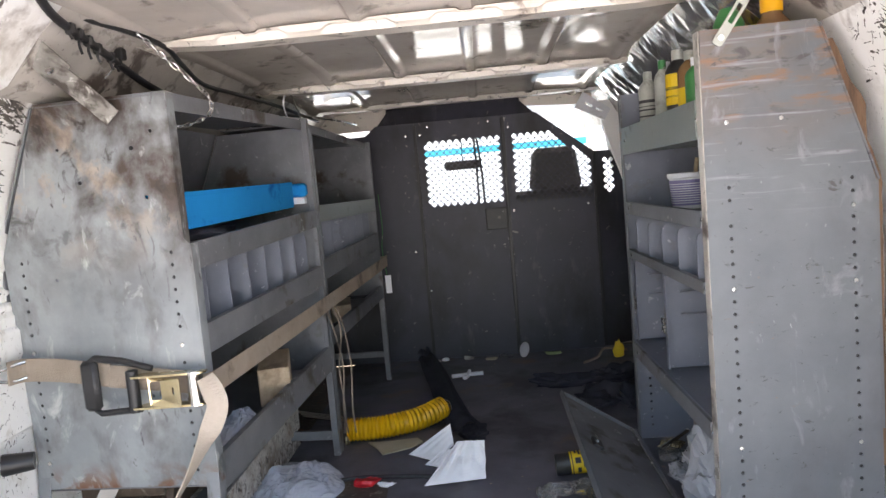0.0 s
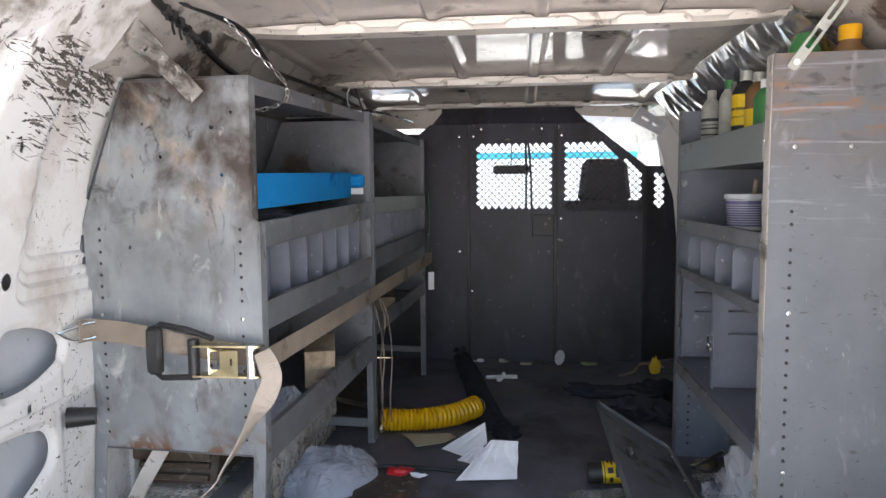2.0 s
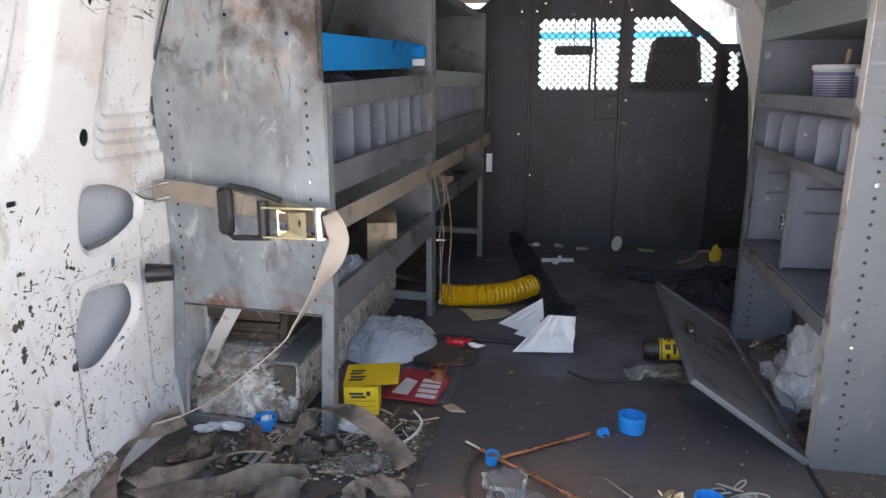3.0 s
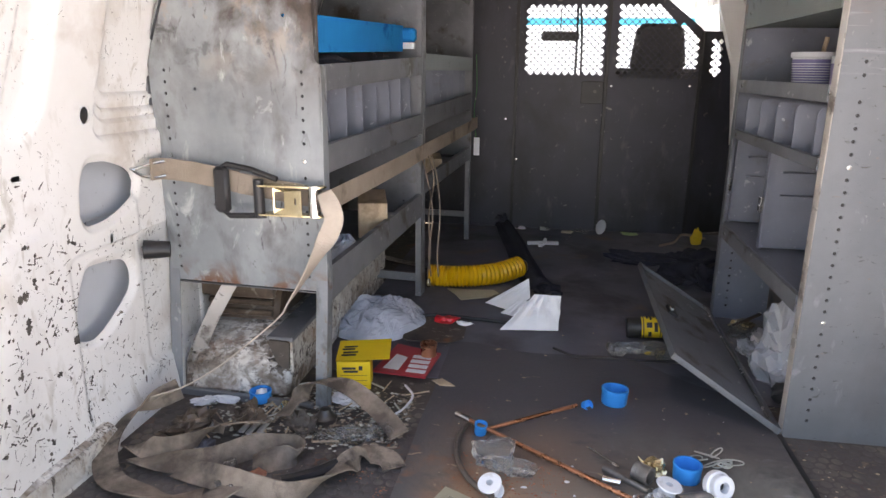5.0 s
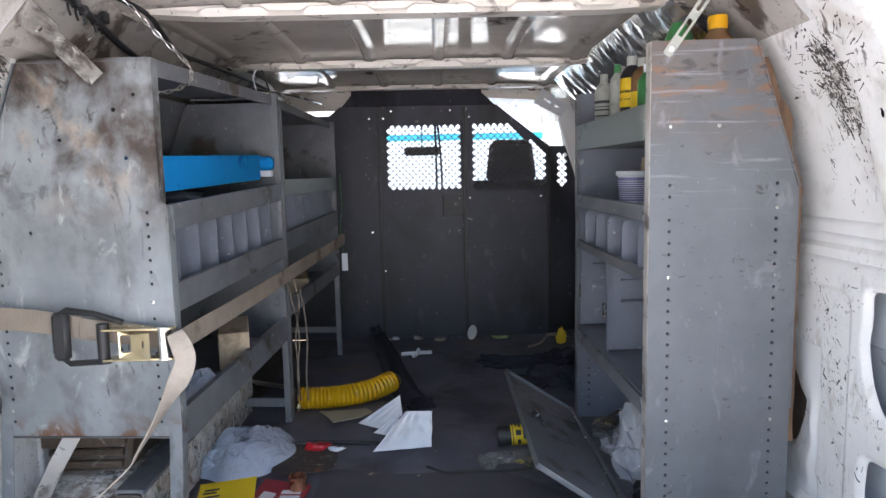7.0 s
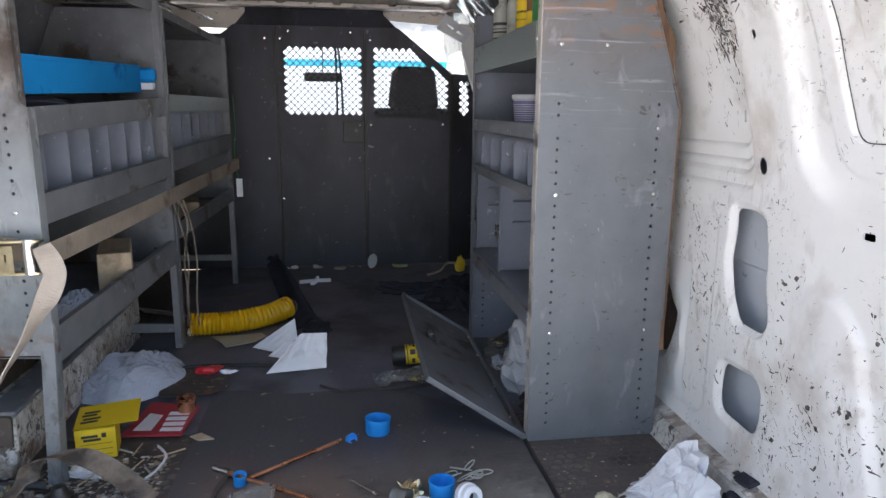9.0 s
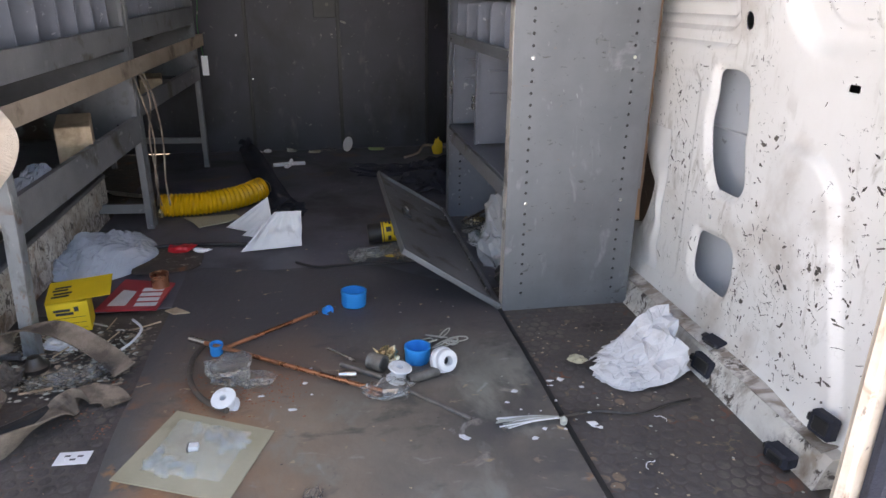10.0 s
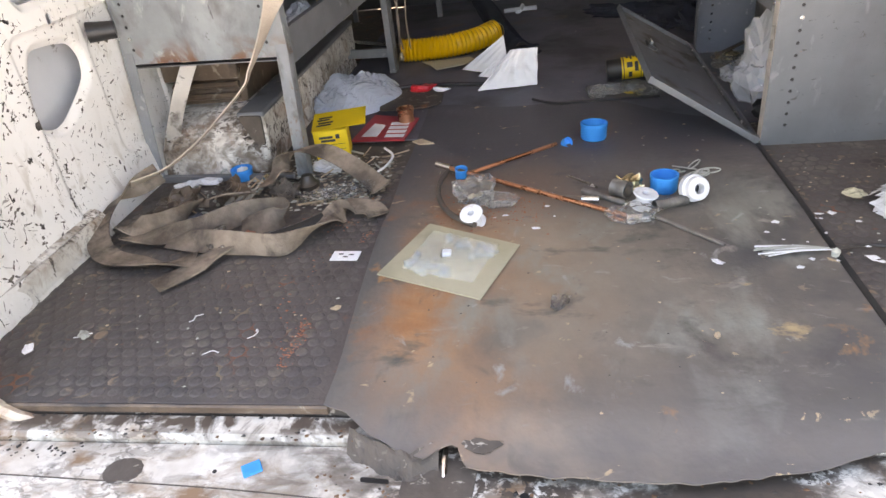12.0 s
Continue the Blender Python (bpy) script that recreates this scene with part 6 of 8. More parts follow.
part("bolt", moved(lathe([(0.009, 0), (0.008, 0.005), (0.0001, 0.006)], 10, Matrix.Translation((-0.708, 0.730, 1.142)) @ Matrix.Rotation(radians(60), 4, "X")), off), CHROME, brk)
cab = thing("cable_loom", "black cable loom clipped under the roof rail", "cable", Matrix.Translation((-0.72, 1.2, 1.2)))
off = Matrix.Translation((0.72, -1.2, -1.2))
part("cable", moved(tube(curve([(-0.635, 0.60, 1.250), (-0.660, 0.69, 1.226), (-0.672, 0.85, 1.200), (-0.690, 0.98, 1.184), (-0.705, 1.15, 1.163), (-0.722, 1.5, 1.148), (-0.735, 2.5, 1.14)]), 0.0085, 10), off), BLACK, cab, "tape-wrapped black bundle", smooth=True)
part("cable", moved(tube(curve([(-0.668, 0.70, 1.244), (-0.656, 0.80, 1.246), (-0.626, 0.88, 1.240), (-0.604, 1.0, 1.230), (-0.628, 1.15, 1.214), (-0.66, 1.35, 1.20), (-0.654, 1.6, 1.205), (-0.64, 2.0, 1.21), (-0.64, 2.6, 1.21)]), 0.0062, 8), off), BLACK, cab, smooth=True)
for x, y, z, h in ((-0.662, 0.735, 1.216, 0.020), (-0.664, 0.765, 1.212, 0.038), (-0.667, 0.80, 1.207, 0.036), (-0.672, 0.84, 1.20, 0.028), (-0.678, 0.90, 1.194, 0.026), (-0.684, 0.935, 1.19, 0.020)):
    part("clip_tail", moved(tube(curve([(x + 0.004, y, z), (x + 0.001, y - 0.004, z - 0.5 * h), (x + 0.004, y - 0.002, z - h)]), 0.0028, 6), off), BLACK, cab)
    part("clip", moved(box(x - 0.008, x + 0.010, y - 0.007, y + 0.007, z - 0.011, z + 0.011, 0.003), off), BLACK, cab)
part("clip", moved(box(-0.690, -0.668, 0.93, 0.952, 1.196, 1.222, 0.003), off), BLACK, cab, "black plastic clip block")
part("clip_tail", moved(tube(curve([(-0.676, 0.905, 1.184), (-0.682, 0.90, 1.166), (-0.694, 0.895, 1.152)]), 0.002, 6), off), CHROME, cab, "bright wire end")
cb2 = thing("cable_loom", "thin grey wires dangling below a roof bow", "cable", Matrix.Translation((-0.5, 1.9, 1.2)))
part("cable", tube(curve([(-0.06, -0.04, 0.05), (-0.05, -0.05, 0.02), (-0.03, -0.05, -0.04), (-0.02, -0.02, -0.10), (0.0, 0.1, -0.12)]), 0.003, 6), IRON, cb2)
part("cable", tube(curve([(-0.06, -0.04, 0.05), (-0.08, -0.06, 0.0), (-0.07, -0.05, -0.07), (-0.09, 0.0, -0.1)]), 0.003, 6), PLASTW, cb2)
part("cable", tube(curve([(-0.12, 0.0, -0.03), (0.0, 0.3, -0.03), (0.02, 0.8, -0.01)]), 0.005, 6), CHROME, cb2)
lk = part("rubber_bump", tube([(-0.905, 0.71, 0.384), (-0.855, 0.735, 0.382)], [0.022, 0.018], 10), BLACK, smooth=True)
tagged(lk, "black rubber bump stop on the van side", "bump stop")

# ---- things on the right shelves ----
bk = thing("paint_bucket", "white plastic bucket with violet label and brush inside", "bucket", Matrix.Translation((0.665, 1.39, 0.7385)))
part("body", lathe([(0.0001, 0.002), (0.046, 0.002), (0.054, 0.098), (0.051, 0.098), (0.043, 0.006), (0.0001, 0.006)], 28), PLASTW, bk, smooth=True)
part("rim", lathe([(0.054, 0.086), (0.058, 0.088), (0.058, 0.100), (0.0535, 0.101), (0.054, 0.086)], 28), PLASTW, bk, smooth=True)
part("label", lathe([(0.0478, 0.012), (0.0536, 0.082), (0.0532, 0.082), (0.0474, 0.012), (0.0478, 0.012)], 28), PURPLE, bk, "violet printed label")
for z in [0.018 + 0.0065 * k for k in range(9)]:
    r = 0.0480 + 0.0083 * (z - 0.012) / 0.1 + 0.0004
    part("print_line", lathe([(r, z), (r + 0.0002, z + 0.0022), (r - 0.0008, z + 0.0022), (r - 0.0008, z), (r, z)], 28), PLASTW, bk)
part("brush_handle", tube([(0.01, 0.01, 0.02), (0.025, 0.0, 0.14)], 0.006, 8), WOOD, bk)
b2 = thing("paint_bucket", "white plastic bucket standing behind the divider", "bucket", Matrix.Translation((0.69, 1.20, 0.7385)))
part("body", lathe([(0.0001, 0.002), (0.042, 0.002), (0.048, 0.088), (0.045, 0.088), (0.039, 0.006), (0.0001, 0.006)], 24), PLASTW, b2, smooth=True)
part("label", lathe([(0.0445, 0.012), (0.0485, 0.07), (0.048, 0.07), (0.044, 0.012), (0.0445, 0.012)], 24), PURPLE, b2, "violet printed label")


def bottle(x, y, r, h, body, cap, label, bands=(), group="bottles on the shelf"):
    t = thing("bottle", label, "bottle", Matrix.Translation((x, y, 0.9155)), group=group)
    part("body", lathe([(0.0001, 0), (r * 0.94, 0), (r, 0.006), (r, h * 0.78), (r * 0.8, h * 0.84), (r * 0.38, h * 0.9), (r * 0.38, h * 0.93), (0.0001, h * 0.93)], 18), body, t, smooth=True)
    part("cap", lathe([(r * 0.46, h * 0.9), (r * 0.46, h), (r * 0.36, h * 1.005), (0.0001, h * 1.005), (0.0001, h * 0.9), (r * 0.46, h * 0.9)], 14), cap, t, smooth=True)
    for z0, z1, m in bands:
        part("label", lathe([(r + 0.0006, h * z0), (r + 0.0006, h * z1), (r - 0.0006, h * z1), (r - 0.0006, h * z0), (r + 0.0006, h * z0)], 18), m, t)


bottle(0.60, 1.52, 0.028, 0.225, GREENLEV, GREENLEV, "grubby white bottle with black print on the top shelf", ((0.42, 0.44, PRINT), (0.50, 0.52, PRINT), (0.55, 0.56, PRINT), (0.60, 0.64, PRINT)))
bottle(0.63, 1.43, 0.027, 0.235, GREENLEV, PLASTW, "pale translucent caulk bottle on the top shelf")
bottle(0.60, 1.36, 0.023, 0.230, GREENLEV, SPRAYGRN, "pale bottle with a green nozzle on the top shelf")
bottle(0.61, 1.25, 0.032, 0.235, BLACK, GREENLEV, "black and yellow printed bottle on the top shelf", ((0.42, 0.75, YELLOW), (0.50, 0.52, PRINT), (0.58, 0.61, PRINT)))
bottle(0.61, 1.15, 0.031, 0.215, OIL, GREENLEV, "amber clear bottle with yellow label on the top shelf", ((0.40, 0.60, YELLOW),))
bottle(0.595, 1.06, 0.026, 0.185, SPRAYGRN, PLASTW, "green plastic bottle on the top shelf")
bottle(0.60, 0.97, 0.030, 0.16, CLEARFILM, PLASTW, "clear empty bottle on the top shelf")
big = thing("bottle", "tall amber bottle with yellow cap behind the end panel", "bottle", Matrix.Translation((0.700, 0.905, 0.9005)))
part("body", lathe([(0.0001, 0.015), (0.042, 0.015), (0.044, 0.025), (0.044, 0.18), (0.040, 0.220), (0.020, 0.245), (0.020, 0.252), (0.0001, 0.252)], 22), OIL, big, smooth=True)
part("cap", lathe([(0.0215, 0.25), (0.0215, 0.277), (0.019, 0.280), (0.0001, 0.280), (0.0001, 0.25), (0.0215, 0.25)], 20), ORANGE, big, "yellow-orange screw cap", smooth=True)
lev = thing("spirit_level", "worn pale slotted spirit level leaning over the panel's top", "level", Matrix.Translation((0.558, 0.820, 1.083)) @ Matrix.Rotation(radians(33), 4, "Y") @ Matrix.Rotation(radians(10), 4, "X"))
part("body", sheet(rounded([(-0.010, 0.0), (0.010, 0.0), (0.010, 0.185), (-0.010, 0.185)], 0.007), [circle(0, 0.015, 0.005, 10), rounded([(-0.005, 0.045), (0.005, 0.045), (0.005, 0.085), (-0.005, 0.085)], 0.002), rounded([(-0.004, 0.105), (0.004, 0.105), (0.004, 0.145), (-0.004, 0.145)], 0.002)], lambda x, z: (x, 0, z), (0, 0.006, 0)), LEVEL, lev)
part("screw", lathe([(0.006, 0), (0.006, 0.002), (0.0001, 0.002)], 10, Matrix.Translation((0, -0.001, 0.015)) @ Matrix.Rotation(radians(90), 4, "X")), CHROME, lev)
grn = thing("bottle", "green spray bottle lying behind the level", "bottle", Matrix.Translation((0.612, 0.90, 1.02)))
part("body", lathe([(0.0001, -0.104), (0.03, -0.104), (0.03, 0.115), (0.016, 0.145), (0.0001, 0.145)], 16), SPRAYGRN, grn, smooth=True)

# grey shelf panel dropped against the unit's foot
Fa, Ra, Ta, Ba = Vector((0.516, 0.835, 0.006)), Vector((0.512, 1.60, 0.022)), Vector((0.291, 1.655, 0.150)), Vector((0.288, 0.905, 0.140))
n_ = (Ra - Fa).cross(Ba - Fa).normalized()


def on_panel(u, v, h=0.0):
    a, b = Fa.lerp(Ra, u), Ba.lerp(Ta, u)
    return a.lerp(b, v) + n_ * h


pnl = thing("fallen_panel", "dark grey steel shelf panel fallen against the shelving unit", "panel", Matrix.Translation((0.4, 1.25, 0)))
off = Matrix.Translation((-0.4, -1.25, 0))


def slab(u0, u1, v0, v1, h0, h1):
    bm = bmesh.new()
    q = [[bm.verts.new(on_panel(u, v, h)) for u, v in ((u0, v0), (u1, v0), (u1, v1), (u0, v1))] for h in (h0, h1)]
    bm.faces.new(q[0])
    bm.faces.new(q[1])
    for i in range(4):
        j = (i + 1) % 4
        bm.faces.new([q[0][i], q[0][j], q[1][j], q[1][i]])
    return moved(bm, off)


part("plate", slab(0, 1, 0, 1, 0, 0.004), SHELF, pnl)
for q in ((0, 1, -0.02, 0.012), (0, 1, 0.975, 1.0)):
    part("edge_flange", slab(*q, -0.002, 0.014), GREY, pnl)
for q in ((0, 0.02, 0.0, 1.0), (0.985, 1.0, 0.0, 1.0)):
    part("edge_flange", slab(*q, -0.001, 0.013), GREY, pnl)
part("latch", slab(0.50, 0.57, 0.70, 0.80, 0.004, 0.012), BLACK, pnl, "black latch")
part("latch", slab(0.54, 0.585, 0.74, 0.765, 0.012, 0.016), CHROME, pnl, "bright latch tongue")
tagged(part("steel_rod", tube([(0.503, 0.86, 0.03), (0.500, 1.58, 0.045)], 0.003), CHROME), "thin bright rod along the fallen panel", "rod")
bag2 = thing("plastic_bag", "clear plastic bag with white filling under the lowest shelf", "bag", Matrix.Translation((0.622, 1.13, 0.004)))
part("film", lump((0.090, 0.115, 0.235), 11, 0.35, 4, 2.2, 0.7), HAZE, bag2)
part("filling", moved(lump((0.055, 0.065, 0.085), 13, 0.2, 3, 2, 0.3), Matrix.Translation((-0.01, -0.02, 0.03))), PLASTW, bag2, "white filling", smooth=True)
tagged(part("black_bag", moved(lump((0.06, 0.07, 0.06), 21, 0.3, 3), Matrix.Translation((0.60, 1.0, 0.003))), BLACK, smooth=True), "black crumpled bag under the shelving unit", "bag")

for k, (x, y, sx, sy, sz, m, lab, cat) in enumerate(((0.57, 1.30, 0.035, 0.07, 0.035, HAZE, "crumpled hazy film under the shelving unit", "film"), (0.585, 1.42, 0.05, 0.05, 0.04, CLEARFILM, "crumpled clear film under the shelving unit", "film"), (0.66, 1.38, 0.06, 0.08, 0.03, TOWEL, "grubby paper under the shelving unit", "paper"), (0.565, 1.20, 0.02, 0.05, 0.02, GREENLEV, "pale dirty fitting under the shelving unit", "fitting"), (0.60, 1.50, 0.05, 0.03, 0.03, BRASS, "dull brass fitting under the shelving unit", "fitting"))):
    tagged(part("crumpled_" + cat if cat != "fitting" else "pipe_fitting", moved(lump((sx, sy, sz), 611 + k, 0.4, 4, 2.6, 0.7), Matrix.Translation((x, y, 0.006))), m), lab, cat, group="rubbish under the unit")
tagged(part("steel_rod", tube([(0.545, 1.40, 0.045), (0.66, 1.52, 0.050)], 0.006, 8), CHROME, smooth=True), "bright steel bar under the shelving unit", "rod", group="steel rods")

# ---- things on the floor ----
hs = thing("ribbed_hose", "yellow ribbed vinyl hose lying by the shelf leg", "hose", Matrix.Translation((-0.26, 1.64, 0)))
line = curve([(-0.442, 1.725, 0.048), (-0.365, 1.730, 0.046), (-0.28, 1.752, 0.046), (-0.19, 1.80, 0.049), (-0.118, 1.865, 0.060)], 28)
rad = [0.0385 + 0.0028 * math.sin(2 * math.pi * i / 4.3) for i in range(len(line))]
part("body", moved(tube(line, rad, 20), Matrix.Translation((0.26, -1.64, 0))), HOSE, hs, smooth=True)
part("end_wire", moved(tube(curve([(-0.115, 1.855, 0.092), (-0.094, 1.872, 0.075), (-0.088, 1.864, 0.048), (-0.10, 1.85, 0.028)]), 0.003, 6), Matrix.Translation((0.26, -1.64, 0))), CHROME, hs)


def paper(label, a, b, c, d, seed, bend=0.012, material=PAPER):
    """A creased sheet between four corners."""
    a, b, c, d = (Vector(p) for p in (a, b, c, d))
    base = (a + b + c + d) / 4
    base.z = min(a.z, b.z, c.z, d.z)

    def fn(u, v):
        p = a.lerp(b, u).lerp(d.lerp(c, u), v)
        fold = bend * (abs(((u * (3.0 + 1.6 * v) + 0.25 * math.sin(4 * u) + seed * 0.37) % 1) - 0.5) * 2 - 0.5) + 0.7 * bend * noise.noise(Vector((u * 4, v * 4, seed)))
        p = p + Vector((0.2, -0.7, 0.5)) * fold * math.sin(math.pi * min(max(v, 0.05), 0.95))
        p.z = max(p.z, 0.008)
        return p - base
    t = part("paper_sheet", leaf(1, 1, 28, 14, fn), material)
    t.location = base
    return tagged(t, label, "paper", group="papers on the floor")


paper("creased white paper sheet propped on the floor", (-0.145, 1.325, 0.010), (0.033, 1.352, 0.010), (0.037, 1.385, 0.112), (-0.045, 1.41, 0.104), 1, 0.020)
paper("torn white paper sheet behind the creased one", (-0.215, 1.56, 0.012), (-0.12, 1.47, 0.02), (-0.06, 1.47, 0.07), (-0.068, 1.49, 0.13), 5, 0.006)
paper("torn white paper corner under the creased sheet", (-0.155, 1.47, 0.012), (-0.10, 1.44, 0.012), (-0.05, 1.44, 0.07), (-0.10, 1.46, 0.06), 7, 0.004)
tagged(part("plastic_bag", moved(drape((0.150, 0.185, 0.082), 5), Matrix.Translation((-0.53, 1.33, 0.004))), FILM), "crumpled milky white carrier bag under the shelves", "bag")
tagged(part("plastic_bag", moved(lump((0.07, 0.06, 0.06), 15, 0.4, 4, 2.6, 0.7), Matrix.Translation((-0.62, 1.24, 0.002))), FILM), "crumpled milky film by the wheel arch", "bag")

yb = thing("yellow_box", "yellow printed card box with its lid open", "box", Matrix.Translation((-0.512, 0.857, 0.006)) @ Matrix.Rotation(radians(11), 4, "Z") @ Matrix.Scale(0.94, 4))
bm = bmesh.new()
for q in ((0, 0.089, 0, 0.0015), (0, 0.089, 0.075, 0.0765)):
    box(q[0], q[1], q[2], q[3], 0, 0.078, 0, bm)
for q in ((0, 0.0015), (0.0875, 0.089)):
    box(q[0], q[1], 0.0015, 0.075, 0, 0.078, 0, bm)
box(0, 0.089, 0, 0.0765, -0.0005, 0.001, 0, bm)
part("body", bm, YELLOW, yb)
lidm = Matrix.Translation((0.0, 0.0765, 0.0785)) @ Matrix.Rotation(radians(5), 4, "X") @ Matrix.Rotation(radians(-3), 4, "Y")
part("lid", moved(box(-0.004, 0.140, -0.066, 0.048, 0.002, 0.0034, 0), lidm), YELLOW, yb, "open yellow lid flap")
for k, (x0, x1, y) in enumerate(((0.0, 0.035, -0.045), (0.004, 0.04, -0.030), (0.0, 0.03, -0.012), (0.004, 0.036, 0.002))):
    part("print_bar", moved(box(x0 + 0.008, x1 + 0.012, y + 0.004, y + 0.013, 0.0034, 0.0038, 0), lidm), PRINT, yb)
for x0, x1, z0, z1 in ((0.014, 0.050, 0.056, 0.0625), (0.018, 0.056, 0.047, 0.0535), (0.058, 0.068, 0.054, 0.066), (0.010, 0.080, 0.0385, 0.0395), (0.010, 0.080, 0.024, 0.025), (0.044, 0.045, 0.004, 0.024), (0.010, 0.080, 0.010, 0.0108)):
    part("print_bar", box(x0, x1, -0.0004, 0.0, z0, z1, 0), PRINT, yb)
rc = thing("red_card", "red printed packet lying flat beside the yellow box", "packet", Matrix.Translation((-0.375, 1.03, 0.010)))
part("body", prism([(-0.075, -0.072), (0.07, -0.085), (0.085, 0.075), (-0.05, 0.12)], "z", 0, 0.005, 0.001), RED, rc)
part("label", prism([(-0.052, -0.05), (-0.008, -0.055), (0.0, 0.03), (-0.035, 0.045)], "z", 0.0052, 0.0056), TOWEL, rc, "grey silvery patch")
for q in range(4):
    part("label", prism([(0.012 + 0.0, -0.062 + 0.03 * q), (0.064, -0.066 + 0.03 * q), (0.066, -0.046 + 0.03 * q), (0.014, -0.042 + 0.03 * q)], "z", 0.0052, 0.0056), TOWEL, rc, "white printed patch")
cf = thing("copper_fitting", "short polished copper pipe fitting standing on the red packet", "pipe fitting", Matrix.Translation((-0.322, 1.085, 0.0152)))
part("body", lathe([(0.0225, 0), (0.0225, 0.024), (0.0205, 0.026), (0.0205, 0.029), (0.0235, 0.030), (0.0235, 0.037), (0.0205, 0.037), (0.0195, 0.030), (0.0195, 0), (0.0225, 0)], 22), COPPER, cf, smooth=True)
tagged(part("sweet_wrapper", moved(lump((0.046, 0.026, 0.026), 31, 0.3, 3), Matrix.Translation((-0.318, 1.335, 0.0168))), WRAP, smooth=True), "crumpled red wrapper on the floor", "wrapper")
tagged(part("sweet_wrapper", moved(lump((0.030, 0.014, 0.016), 33, 0.45, 3, 2.6, 0.8), Matrix.Translation((-0.256, 1.325, 0.0168))), PAPER, smooth=True), "crumpled white wrapper end on the floor", "wrapper")
tagged(part("wood_chip", prism([(-0.285, 0.945), (-0.262, 0.96), (-0.225, 0.925), (-0.262, 0.922)], "z", 0.0065, 0.0095), WOOD), "flat tan wood chip on the floor sheet", "wood chip")

FZ = 0.006


def cup(x, y, r, h, material, label, tilt=0, turn=0, solid=False):
    t = thing("blue_coupling", label, "coupling", Matrix.Translation((x, y, FZ)) @ Matrix.Rotation(radians(turn), 4, "Z") @ Matrix.Rotation(radians(tilt), 4, "X"), group="blue couplings")
    part("body", lathe([(0.0001, 0.0), (r * 0.93, 0.0), (r, 0.004), (r * 1.03, h), (r * 0.93, h), (r * 0.90, 0.006), (0.0001, 0.006)], 26), material, t, smooth=True)
    part("rim", lathe([(r * 1.03, h * 0.80), (r * 1.06, h * 0.82), (r * 1.06, h * 0.99), (r * 1.02, h), (r * 1.03, h * 0.80)], 26), material, t, smooth=True)
    return t


cup(0.168, 0.912, 0.0305, 0.040, CAPBLUE, "bright blue plastic pipe cap standing on the floor sheet", 3, 150)
cup(0.286, 0.615, 0.0265, 0.035, CAPBLUE, "bright blue plastic coupling beside the tape roll")
cup(-0.674, 0.766, 0.025, 0.027, CAPBLUE, "blue plastic pipe cap below the shelf leg")
tagged(part("plastic_film_ball", moved(lump((0.018, 0.016, 0.018), 41, 0.3, 3), Matrix.Translation((-0.674, 0.766, 0.018))), PLASTW, smooth=True), "white film ball in the blue cap", "film")
cup(-0.135, 0.712, 0.0135, 0.026, CAPBLUE, "small blue plastic plug beside the copper pipe", 8, 30)
cup(0.098, 0.885, 0.012, 0.016, CAPBLUE, "tiny blue plastic plug beside the pipe cap", 60, 40)


def copper_pipe(a, b, r, material, label):
    return tagged(part("copper_pipe", tube([a, tuple((p + q) / 2 for p, q in zip(a, b)), b], r, 10), material, smooth=True), label, "pipe", group="thin pipes")


copper_pipe((-0.140, 0.708, 0.012), (0.078, 0.872, 0.012), 0.0047, COPPER, "thin tarnished copper pipe on the floor sheet")
copper_pipe((-0.165, 0.738, 0.022), (0.20, 0.500, 0.012), 0.0050, COPPER, "thin tarnished copper pipe with plastic round it")
copper_pipe((0.235, 0.512, 0.011), (0.352, 0.385, 0.010), 0.0036, STEEL, "thin dark steel pipe on the floor sheet")
tagged(part("pipe_end", tube([(-0.195, 0.757, 0.024), (-0.160, 0.735, 0.022)], 0.0072, 10), CHROME, smooth=True), "bright tinned end of the pipe", "pipe fitting")
tagged(part("rubber_hose", tube(curve([(-0.165, 0.735, 0.016), (-0.178, 0.67, 0.016), (-0.168, 0.59, 0.016), (-0.135, 0.52, 0.016), (-0.085, 0.475, 0.015)]), 0.0058, 10), GRIMY, smooth=True), "short dirt-brown rubber hose bent on the floor sheet", "hose")
tagged(part("plastic_bag", moved(lump((0.052, 0.046, 0.075), 51, 0.30, 4, 2.2, 0.55), Matrix.Translation((-0.092, 0.60, 0.006))), CLEARFILM), "crumpled clear plastic film round the copper pipe", "bag")
tagged(part("plastic_bag", moved(lump((0.045, 0.03, 0.036), 53, 0.30, 4, 2.2, 0.55), Matrix.Translation((-0.045, 0.575, 0.006))), CLEARFILM), "crumpled clear plastic film on the floor", "bag")
tagged(part("plastic_bag", moved(lump((0.055, 0.03, 0.032), 55, 0.30, 4, 2.2, 0.55), Matrix.Translation((0.205, 0.495, 0.006))), CLEARFILM), "crumpled clear plastic film at the pipe's end", "bag")


def spool(x, y, tilt, turn, label, size=1.0):
    t = thing("tape_spool", label, "spool", Matrix.Translation((x, y, FZ)) @ Matrix.Rotation(radians(turn), 4, "Z") @ Matrix.Rotation(radians(tilt), 4, "X") @ Matrix.Scale(size, 4), group="tape spools")
    for z in (0.0, 0.032):
        part("flange", lathe([(0.008, z), (0.027, z), (0.0285, z + 0.0015), (0.027, z + 0.004), (0.008, z + 0.004), (0.008, z)], 24), PLASTW, t, smooth=True)
    part("tape", lathe([(0.008, 0.004), (0.0185, 0.0042), (0.0185, 0.0318), (0.008, 0.032), (0.008, 0.004)], 22), PLASTW, t, smooth=True)


